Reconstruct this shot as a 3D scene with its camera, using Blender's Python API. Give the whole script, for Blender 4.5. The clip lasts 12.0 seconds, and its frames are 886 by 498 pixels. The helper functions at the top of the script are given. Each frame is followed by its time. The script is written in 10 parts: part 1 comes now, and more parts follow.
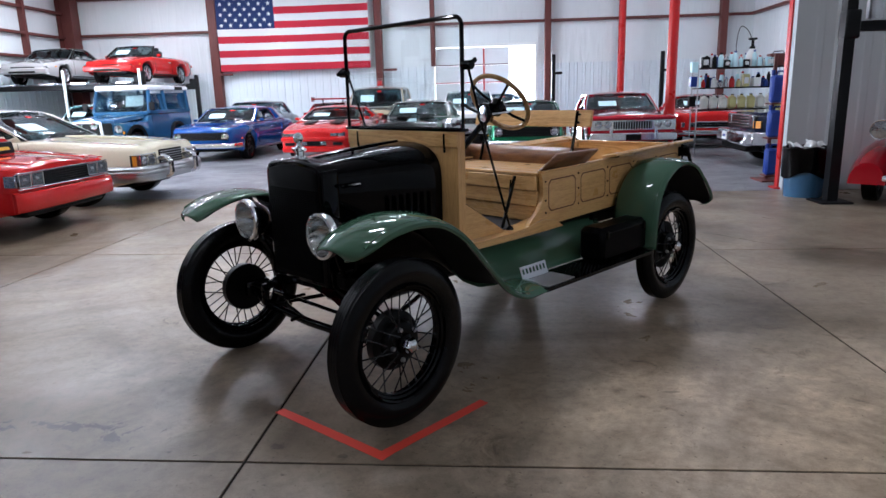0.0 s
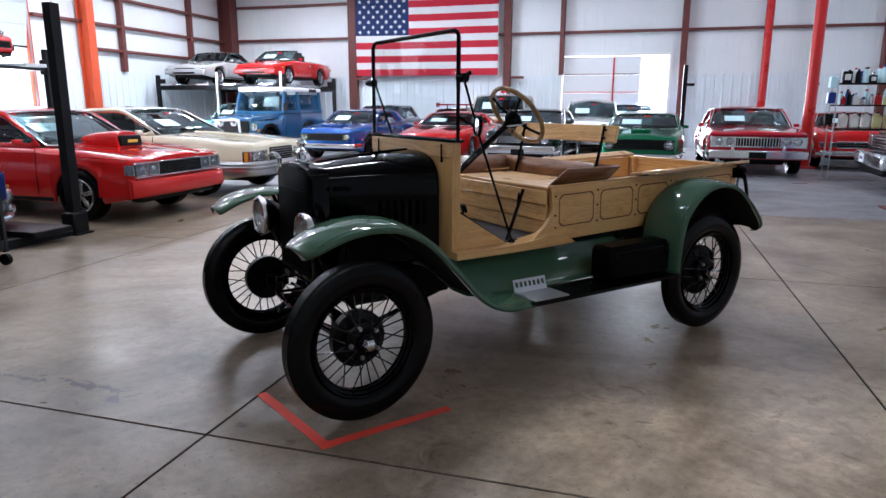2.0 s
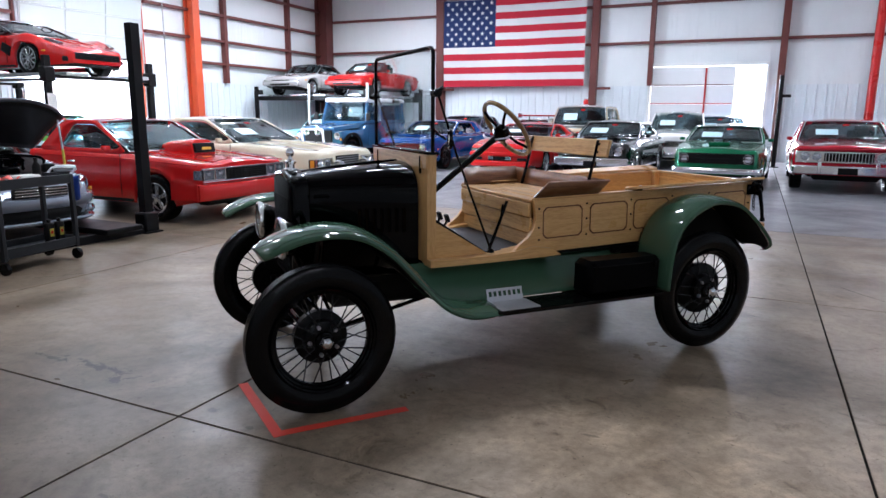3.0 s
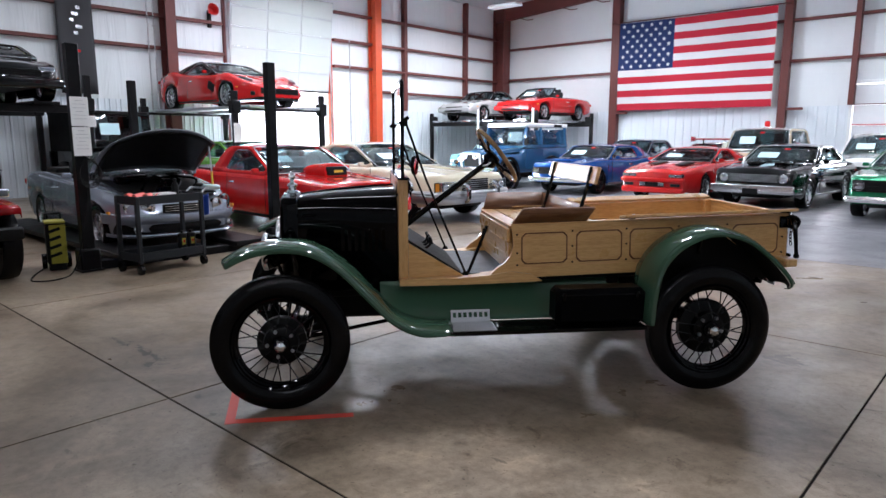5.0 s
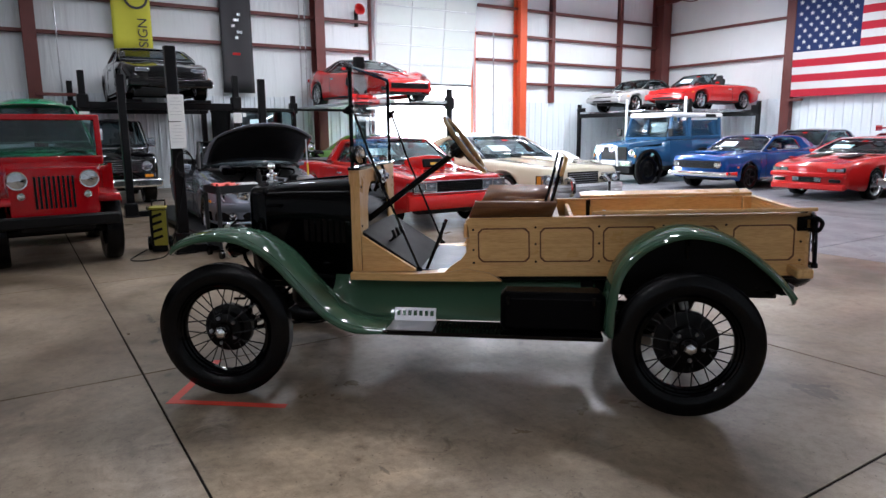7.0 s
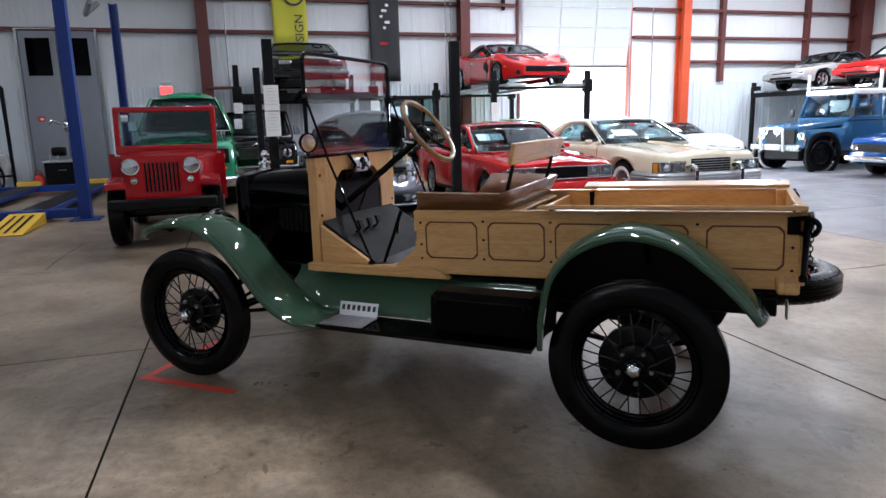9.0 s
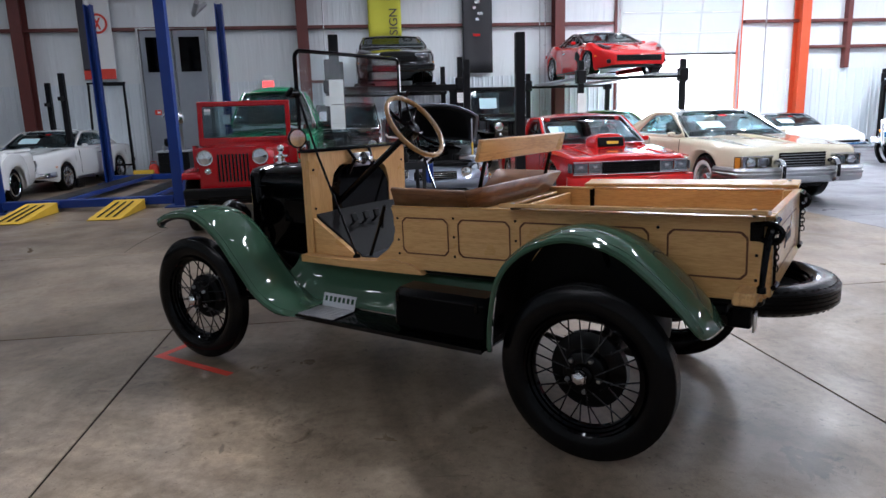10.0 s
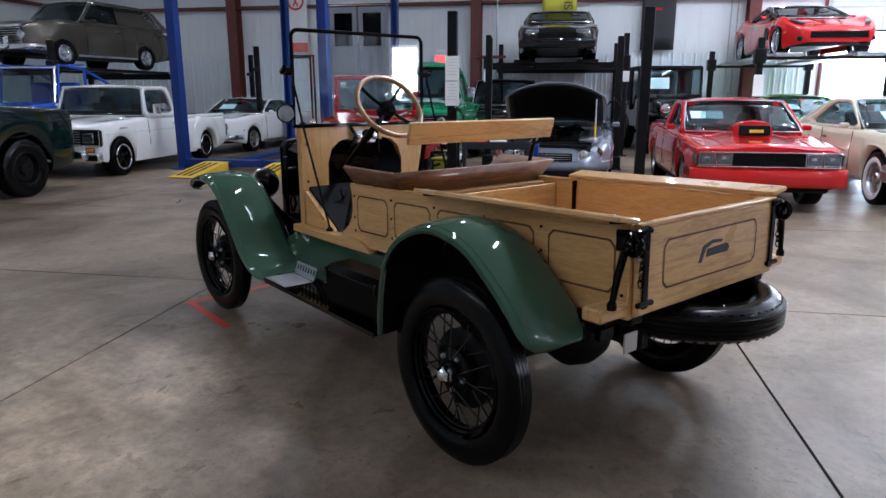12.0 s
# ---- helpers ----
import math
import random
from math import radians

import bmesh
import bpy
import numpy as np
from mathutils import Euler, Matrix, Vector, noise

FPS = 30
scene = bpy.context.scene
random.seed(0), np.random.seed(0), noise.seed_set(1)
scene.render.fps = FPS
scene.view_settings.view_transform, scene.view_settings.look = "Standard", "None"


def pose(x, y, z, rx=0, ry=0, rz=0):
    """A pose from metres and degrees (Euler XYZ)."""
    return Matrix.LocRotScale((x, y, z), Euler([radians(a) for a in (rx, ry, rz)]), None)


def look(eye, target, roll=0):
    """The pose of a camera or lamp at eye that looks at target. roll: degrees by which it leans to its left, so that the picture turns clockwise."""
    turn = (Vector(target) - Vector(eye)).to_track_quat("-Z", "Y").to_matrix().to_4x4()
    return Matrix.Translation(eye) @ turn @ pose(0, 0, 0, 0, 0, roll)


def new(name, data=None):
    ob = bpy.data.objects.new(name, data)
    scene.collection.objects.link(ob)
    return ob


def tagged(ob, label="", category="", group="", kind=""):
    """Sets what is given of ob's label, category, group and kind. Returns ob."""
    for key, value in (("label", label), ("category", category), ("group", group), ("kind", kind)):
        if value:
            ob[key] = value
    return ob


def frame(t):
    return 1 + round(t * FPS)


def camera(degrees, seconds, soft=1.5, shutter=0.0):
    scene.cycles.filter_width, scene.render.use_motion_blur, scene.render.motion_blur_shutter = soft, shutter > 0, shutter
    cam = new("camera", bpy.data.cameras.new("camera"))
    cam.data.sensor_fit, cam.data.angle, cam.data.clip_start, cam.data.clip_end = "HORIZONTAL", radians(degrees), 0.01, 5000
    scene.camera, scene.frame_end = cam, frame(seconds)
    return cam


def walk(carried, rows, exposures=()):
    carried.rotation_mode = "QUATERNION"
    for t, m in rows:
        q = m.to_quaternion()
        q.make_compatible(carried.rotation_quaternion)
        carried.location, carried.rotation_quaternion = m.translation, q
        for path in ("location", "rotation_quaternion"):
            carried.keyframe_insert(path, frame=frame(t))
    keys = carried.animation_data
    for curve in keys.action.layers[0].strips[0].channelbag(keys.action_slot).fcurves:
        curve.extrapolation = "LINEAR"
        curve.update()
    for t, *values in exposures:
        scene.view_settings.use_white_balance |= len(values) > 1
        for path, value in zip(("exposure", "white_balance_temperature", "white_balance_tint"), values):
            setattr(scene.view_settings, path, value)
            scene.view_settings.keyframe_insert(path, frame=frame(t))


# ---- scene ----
cam = camera(67.7, 12.0)
PATH = [
    (0, (0.023, -0.02, 1.459), (-0.131, 1.923, 1.011), -1.5),
    (0.5, (0.069, 0.024, 1.456), (-0.096, 1.963, 0.998), -1.9),
    (1, (0.201, 0.049, 1.451), (-0.052, 1.978, 0.99), -1.5),
    (1.5, (0.502, 0.014, 1.478), (0.046, 1.908, 1.027), 0.1),
    (2, (0.798, 0.038, 1.475), (0.246, 1.913, 1.05), 0.2),
    (2.5, (1.123, 0.119, 1.493), (0.436, 1.951, 1.076), 1.0),
    (3, (1.481, 0.147, 1.499), (0.655, 1.924, 1.101), 0.5),
    (3.2, (1.621, 0.167, 1.508), (0.726, 1.914, 1.124), 0.1),
    (4.8, (2.585, 0.636, 1.536), (1.302, 2.132, 1.198), 0.7),
    (5, (2.679, 0.72, 1.528), (1.356, 2.183, 1.196), 0.1),
    (5.5, (2.875, 0.99, 1.514), (1.474, 2.379, 1.185), 0.1),
    (6, (3.047, 1.267, 1.509), (1.585, 2.59, 1.174), -0.2),
    (6.5, (3.236, 1.547, 1.516), (1.661, 2.732, 1.175), 0.4),
    (7, (3.357, 1.842, 1.493), (1.7, 2.906, 1.144), -0.5),
    (7.5, (3.449, 2.154, 1.506), (1.722, 3.097, 1.149), -0.1),
    (7.7, (3.502, 2.285, 1.497), (1.75, 3.18, 1.134), -0.4),
    (9.3, (3.709, 3.307, 1.472), (1.803, 3.773, 1.085), -1.3),
    (9.5, (3.75, 3.459, 1.481), (1.827, 3.847, 1.09), -1.2),
    (10, (3.806, 3.785, 1.479), (1.862, 4.03, 1.079), -1.7),
    (10.5, (3.795, 4.133, 1.49), (1.84, 4.237, 1.079), -0.9),
    (11, (3.796, 4.462, 1.478), (1.841, 4.433, 1.055), -0.7),
    (11.5, (3.795, 4.784, 1.487), (1.856, 4.582, 1.042), -0.7),
    (12, (3.743, 5.088, 1.489), (1.828, 4.742, 1.029), -0.0),
]
walk(cam, [(t, look(eye, target, roll)) for t, eye, target, roll in PATH], [(0.0, 0.0, 6300, 20), (2.5, 0.0, 6300, 20), (5.5, 0.0, 6550, 20), (7.0, 0.02, 6650, 20), (10.5, 0.04, 6300, 20), (12.0, 0.08, 6150, 20)])

# ---- world, sun and lamps ----
world = bpy.data.worlds.new("sky")
scene.world = world
world.use_nodes = True
wn = world.node_tree.nodes
sky = wn.new("ShaderNodeTexSky")
sky.sky_type, sky.sun_disc = "NISHITA", False
sky.sun_elevation, sky.sun_rotation = radians(50), radians(250)
world.node_tree.links.new(sky.outputs[0], wn["Background"].inputs[0])
wn["Background"].inputs[1].default_value = 0.12
SUN = new("sun", bpy.data.lights.new("sun", "SUN"))
SUN.data.energy, SUN.data.angle, SUN.data.color = 3.5, radians(0.5), (1.0, 0.95, 0.88)
SUN.matrix_world = look((-20, 12, 30), (-8, 14, 0))


def area_lamp(name, eye, target, sx, sy, watts, colour=(1, 1, 1), spread=180):
    """A rectangular lamp."""
    d = bpy.data.lights.new(name, "AREA")
    d.shape, d.size, d.size_y, d.energy, d.color = "RECTANGLE", sx, sy, watts, colour
    d.spread = radians(spread)
    ob = new(name, d)
    ob.matrix_world = look(eye, target)
    return ob


LAMP_Z, LAMP_W, DAY_W = 6.35, 272.0, 2200.0
COOL = (0.86, 0.95, 1.0)
# hung lamps: x, y and share of full power (the south-west bays are dim)
LAMP_SPOTS = [(x, y, p) for y, row in ((-7.0, (0.08, 0.25, 0.15, 0.4)), (-3.5, (0.06, 0.26, 0.05, 0.3)), (0.0, (0.04, 0.24, 0.03, 0.18)), (3.5, (0.08, 0.28, 0.12, 0.03)), (7.0, (0.2, 0.32, 0.85, 0.03)),
                                       (10.5, (0.4, 0.5, 0.2, 0.06)), (14.0, (0.8, 0.6, 0.2, 0.2)), (17.5, (0.85, 0.6, 0.22, 0.22)), (21.5, (1.0, 0.9, 0.7, 0.5)))
              for x, p in zip((-13.0, -8.5, -2.0, 5.0), row)]
for lx, ly, lp in LAMP_SPOTS:
    area_lamp("bay_light_source", (lx, ly, LAMP_Z), (lx, ly, 0), 1.2, 0.14, LAMP_W * lp, COOL, 170)
area_lamp("side_door_daylight", (-16.45, 14.0, 1.5), (0, 11.0, 0.8), 3.5, 2.9, DAY_W, (0.74, 0.89, 1.0))
area_lamp("back_door_daylight", (1.12, 25.85, 1.6), (1.0, 5, 1.0), 0.95, 3.1, DAY_W * 0.22, (0.85, 0.94, 1.0))


# ---- shapes ----
class Shape:
    """Vertices and faces gathered for one mesh."""

    def __init__(self):
        self.v, self.f = [], []

    def add(self, vs, fs):
        n = len(self.v)
        self.v += [tuple(p) for p in vs]
        self.f += [tuple(i + n for i in f) for f in fs]
        return self

    def box(self, c, s, b=0.006, m=None):
        """A box with chamfered edges: centre, full sizes, chamfer, turn."""
        h = [x / 2 for x in s]
        b = min(b, *[x * 0.45 for x in h])
        vs, idx = [], {}
        for sx in (-1, 1):
            for sy in (-1, 1):
                for sz in (-1, 1):
                    for ax in range(3):
                        p = [sx * (h[0] - b), sy * (h[1] - b), sz * (h[2] - b)]
                        p[ax] = (sx, sy, sz)[ax] * h[ax]
                        idx[sx, sy, sz, ax] = len(vs)
                        vs.append(Vector(p))
        fs = []
        for ax in range(3):
            u, w = [(1, 2), (2, 0), (0, 1)][ax]
            for sg in (-1, 1):
                q = []
                for a, d in ((-1, -1), (1, -1), (1, 1), (-1, 1)):
                    k = [0, 0, 0]
                    k[ax], k[u], k[w] = sg, a, d
                    q.append(idx[(*k, ax)])
                fs.append(q if sg > 0 else q[::-1])
            for a in (-1, 1):
                for d in (-1, 1):
                    k, l = [0, 0, 0], [0, 0, 0]
                    k[u], k[w], k[ax] = a, d, -1
                    l[u], l[w], l[ax] = a, d, 1
                    q = [idx[(*k, u)], idx[(*l, u)], idx[(*l, w)], idx[(*k, w)]]
                    fs.append(q if a * d < 0 else q[::-1])
        for sx in (-1, 1):
            for sy in (-1, 1):
                for sz in (-1, 1):
                    q = [idx[sx, sy, sz, i] for i in range(3)]
                    fs.append(q if sx * sy * sz > 0 else q[::-1])
        if m is not None:
            vs = [m @ p for p in vs]
        return self.add([p + Vector(c) for p in vs], fs)

    def loft(self, rings, closed=True, caps=True):
        """A skin over rings of equal counts."""
        n = len(rings[0])
        fs = []
        for i in range(len(rings) - 1):
            for j in range(n if closed else n - 1):
                k = (j + 1) % n
                fs.append((i * n + j, i * n + k, (i + 1) * n + k, (i + 1) * n + j))
        if caps:
            fs.append(tuple(range(n))[::-1])
            fs.append(tuple((len(rings) - 1) * n + j for j in range(n)))
        return self.add([p for r in rings for p in r], fs)

    def tube(self, pts, r, seg=8, closed=False):
        """A round bar along points; r may be a list."""
        pts = [Vector(p) for p in pts]
        n = len(pts)
        rs = r if isinstance(r, (list, tuple)) else [r] * n
        rings, prev = [], None
        for i, p in enumerate(pts):
            a = pts[(i - 1) % n] if closed or i > 0 else p
            c = pts[(i + 1) % n] if closed or i < n - 1 else p
            d = (c - a).normalized()
            if prev is None:
                prev = d.orthogonal().normalized()
            u = (prev - d * prev.dot(d)).normalized()
            prev = u
            w = d.cross(u)
            rings.append([p + (u * math.cos(2 * math.pi * k / seg) + w * math.sin(2 * math.pi * k / seg)) * rs[i] for k in range(seg)])
        if closed:
            rings.append(rings[0])
        return self.loft(rings, True, not closed)

    def lathe(self, prof, m=None, seg=32):
        """Profile of (radius, along) turned about the local z axis, then laid by m."""
        m = m or Matrix()
        rings = [[m @ Vector((r * math.cos(2 * math.pi * k / seg), r * math.sin(2 * math.pi * k / seg), z)) for k in range(seg)] for r, z in prof]
        return self.loft(rings, True, False)

    def disc(self, c, r, m=None, seg=24):
        m = m or Matrix()
        return self.add([m @ (Vector(c) + Vector((r * math.cos(2 * math.pi * k / seg), r * math.sin(2 * math.pi * k / seg), 0))) for k in range(seg)], [tuple(range(seg))])

    def prism(self, outline, y0, y1, axis="y"):
        """A flat outline of (a, b) given thickness along an axis: y takes (x, z), x takes (y, z), z takes (x, y)."""
        def at(a, b, t):
            return {"y": (a, t, b), "x": (t, a, b), "z": (a, b, t)}[axis]
        n = len(outline)
        area = sum(outline[i][0] * outline[(i + 1) % n][1] - outline[(i + 1) % n][0] * outline[i][1] for i in range(n))
        if (area > 0) == (axis == "y"):
            outline = outline[::-1]
        vs = [at(a, b, y0) for a, b in outline] + [at(a, b, y1) for a, b in outline]
        fs = [tuple(range(n))[::-1], tuple(range(n, 2 * n))]
        fs += [(i, (i + 1) % n, n + (i + 1) % n, n + i) for i in range(n)]
        return self.add(vs, fs)

    def sheet(self, fn, nu, nv):
        """A grid surface fn(u, v), u and v in 0..1."""
        vs = [fn(i / nu, j / nv) for i in range(nu + 1) for j in range(nv + 1)]
        fs = [(i * (nv + 1) + j, (i + 1) * (nv + 1) + j, (i + 1) * (nv + 1) + j + 1, i * (nv + 1) + j + 1) for i in range(nu) for j in range(nv)]
        return self.add(vs, fs)

    def mesh(self, name, mat, sharp=38):
        me = bpy.data.meshes.new(name)
        me.from_pydata(self.v, [], self.f)
        me.polygons.foreach_set("use_smooth", [True] * len(me.polygons))
        me.set_sharp_from_angle(angle=radians(sharp))
        if mat:
            me.materials.append(mat)
        me.update()
        return me


def part(name, shape, mat, parent, label="", m=None, sharp=38):
    """One mesh object under a thing or a part; shape may be a ready mesh."""
    me = shape if isinstance(shape, bpy.types.Mesh) else shape.mesh(name, mat, sharp)
    ob = new(name, me)
    ob.parent = parent
    if m is not None:
        ob.matrix_basis = m
    if label:
        ob["label"] = label
    return ob


def thing(name, label, category, m=None, group="", kind="", shape=None, mat=None, sharp=38):
    """A top-level thing: an empty at its base, or one mesh."""
    ob = new(name, shape.mesh(name, mat, sharp) if shape else None)
    if m is not None:
        ob.matrix_basis = m
    return tagged(ob, label, category, group, kind)


def solid(ob, t, offset=0.0):
    """Gives a sheet its thickness."""
    s = ob.modifiers.new("thickness", "SOLIDIFY")
    s.thickness, s.offset = t, offset
    return ob


def smoothline(pts, n):
    """A Catmull-Rom line through points, n steps a span."""
    P = [Vector(p) for p in pts]
    P = [2 * P[0] - P[1]] + P + [2 * P[-1] - P[-2]]
    out = []
    for i in range(1, len(P) - 2):
        for k in range(n):
            t = k / n
            a, b, c, d = P[i - 1:i + 3]
            out.append(0.5 * (2 * b + (c - a) * t + (2 * a - 5 * b + 4 * c - d) * t * t + (3 * b - a - 3 * c + d) * t ** 3))
    return out + [P[-2]]


# ---- materials ----
def surf(name, colour, rough=0.5, metal=0.0, vary=0.12, scale=6.0, bump=0.0, bscale=60.0, coat=0.0, rvar=0.1, second=None, spec=0.4, trans=0.0):
    """A node material with variation of colour and gloss at two scales."""
    mt = bpy.data.materials.new(name)
    mt.use_nodes = True
    nt = mt.node_tree
    N, L = nt.nodes, nt.links
    p = N["Principled BSDF"]
    p.inputs["Metallic"].default_value = metal
    p.inputs["Specular IOR Level"].default_value = spec
    p.inputs["Coat Weight"].default_value = coat
    p.inputs["Coat Roughness"].default_value = 0.04
    p.inputs["Transmission Weight"].default_value = trans
    tc = N.new("ShaderNodeTexCoord")
    n1 = N.new("ShaderNodeTexNoise")
    n1.inputs["Scale"].default_value, n1.inputs["Detail"].default_value = scale, 6
    n2 = N.new("ShaderNodeTexNoise")
    n2.inputs["Scale"].default_value, n2.inputs["Detail"].default_value = bscale, 3
    L.new(tc.outputs["Object"], n1.inputs["Vector"])
    L.new(tc.outputs["Object"], n2.inputs["Vector"])
    mix = N.new("ShaderNodeMix")
    mix.data_type = "RGBA"
    lo = [max(0, c * (1 - vary)) for c in colour]
    hi = second or [min(1, c * (1 + vary)) for c in colour]
    mix.inputs[6].default_value, mix.inputs[7].default_value = (*lo, 1), (*hi, 1)
    add = N.new("ShaderNodeMath")
    add.operation = "MULTIPLY_ADD"
    add.inputs[1].default_value = 0.3
    L.new(n2.outputs["Fac"], add.inputs[0])
    sc = N.new("ShaderNodeMath")
    sc.operation = "MULTIPLY"
    sc.inputs[1].default_value = 0.75
    L.new(n1.outputs["Fac"], sc.inputs[0])
    L.new(sc.outputs[0], add.inputs[2])
    L.new(add.outputs[0], mix.inputs[0])
    L.new(mix.outputs[2], p.inputs["Base Color"])
    mr = N.new("ShaderNodeMapRange")
    mr.inputs[3].default_value, mr.inputs[4].default_value = max(0.02, rough - rvar), min(1, rough + rvar)
    L.new(n1.outputs["Fac"], mr.inputs[0])
    L.new(mr.outputs[0], p.inputs["Roughness"])
    if bump:
        b = N.new("ShaderNodeBump")
        b.inputs["Strength"].default_value, b.inputs["Distance"].default_value = bump, 0.004
        L.new(n2.outputs["Fac"], b.inputs["Height"])
        L.new(b.outputs[0], p.inputs["Normal"])
    return mt


def wood(name, light, dark, axis="X", rough=0.3, coat=0.5, scale=1.0, grain=0.14):
    """Varnished timber with long grain and growth bands along an axis."""
    mt = surf(name, light, rough, coat=coat)
    nt = mt.node_tree
    N, L = nt.nodes, nt.links
    p = N["Principled BSDF"]
    tc = N.new("ShaderNodeTexCoord")
    oi = N.new("ShaderNodeObjectInfo")
    off = N.new("ShaderNodeVectorMath")
    off.operation = "MULTIPLY_ADD"
    off.inputs[1].default_value = (7, 5, 9)
    cmb = N.new("ShaderNodeCombineXYZ")
    for i in range(3):
        L.new(oi.outputs["Random"], cmb.inputs[i])
    L.new(cmb.outputs[0], off.inputs[0])
    L.new(tc.outputs["Object"], off.inputs[2])
    mp = N.new("ShaderNodeMapping")
    s = {"X": (0.9, 9, 9), "Y": (9, 0.9, 9), "Z": (9, 9, 0.9)}[axis]
    mp.inputs["Scale"].default_value = [v * scale for v in s]
    L.new(off.outputs[0], mp.inputs["Vector"])
    big = N.new("ShaderNodeTexNoise")
    big.inputs["Scale"].default_value, big.inputs["Detail"].default_value, big.inputs["Distortion"].default_value = 1.2, 3, 0.6
    L.new(mp.outputs[0], big.inputs["Vector"])
    wv = N.new("ShaderNodeMath")
    wv.operation = "MULTIPLY"
    wv.inputs[1].default_value = 34.0
    L.new(big.outputs["Fac"], wv.inputs[0])
    sn = N.new("ShaderNodeMath")
    sn.operation = "SINE"
    L.new(wv.outputs[0], sn.inputs[0])
    fine = N.new("ShaderNodeTexNoise")
    fine.inputs["Scale"].default_value, fine.inputs["Detail"].default_value = 22, 5
    L.new(mp.outputs[0], fine.inputs["Vector"])
    ma = N.new("ShaderNodeMath")
    ma.operation = "MULTIPLY_ADD"
    ma.inputs[1].default_value = grain
    L.new(sn.outputs[0], ma.inputs[0])
    L.new(fine.outputs["Fac"], ma.inputs[2])
    ramp = N.new("ShaderNodeValToRGB")
    ramp.color_ramp.elements[0].position, ramp.color_ramp.elements[0].color = 0.25, (*dark, 1)
    ramp.color_ramp.elements[1].position, ramp.color_ramp.elements[1].color = 0.62, (*light, 1)
    L.new(ma.outputs[0], ramp.inputs[0])
    L.new(ramp.outputs[0], p.inputs["Base Color"])
    return mt


def pane_glass(name, tint=(0.8, 0.9, 0.92), rough=0.02):
    """A thin clear pane: see-through, with the gloss of glass."""
    mt = bpy.data.materials.new(name)
    mt.use_nodes = True
    nt = mt.node_tree
    N, L = nt.nodes, nt.links
    N.remove(N["Principled BSDF"])
    tr, gl, mx, lw = N.new("ShaderNodeBsdfTransparent"), N.new("ShaderNodeBsdfGlossy"), N.new("ShaderNodeMixShader"), N.new("ShaderNodeLayerWeight")
    tr.inputs[0].default_value = (*tint, 1)
    gl.inputs[0].default_value = (1, 1, 1, 1)
    gl.inputs["Roughness"].default_value = rough
    pw, ma = N.new("ShaderNodeMath"), N.new("ShaderNodeMath")
    pw.operation, ma.operation = "POWER", "MULTIPLY_ADD"
    pw.inputs[1].default_value, ma.inputs[1].default_value, ma.inputs[2].default_value = 4.0, 0.7, 0.045
    lw.inputs[0].default_value = 0.5
    L.new(lw.outputs["Facing"], pw.inputs[0])
    L.new(pw.outputs[0], ma.inputs[0])
    L.new(ma.outputs[0], mx.inputs[0])
    L.new(tr.outputs[0], mx.inputs[1])
    L.new(gl.outputs[0], mx.inputs[2])
    L.new(mx.outputs[0], N["Material Output"].inputs[0])
    return mt


def glow(name, colour, strength):
    mt = bpy.data.materials.new(name)
    mt.use_nodes = True
    p = mt.node_tree.nodes["Principled BSDF"]
    p.inputs["Base Color"].default_value = (*colour, 1)
    p.inputs["Emission Color"].default_value = (*colour, 1)
    p.inputs["Emission Strength"].default_value = strength
    return mt


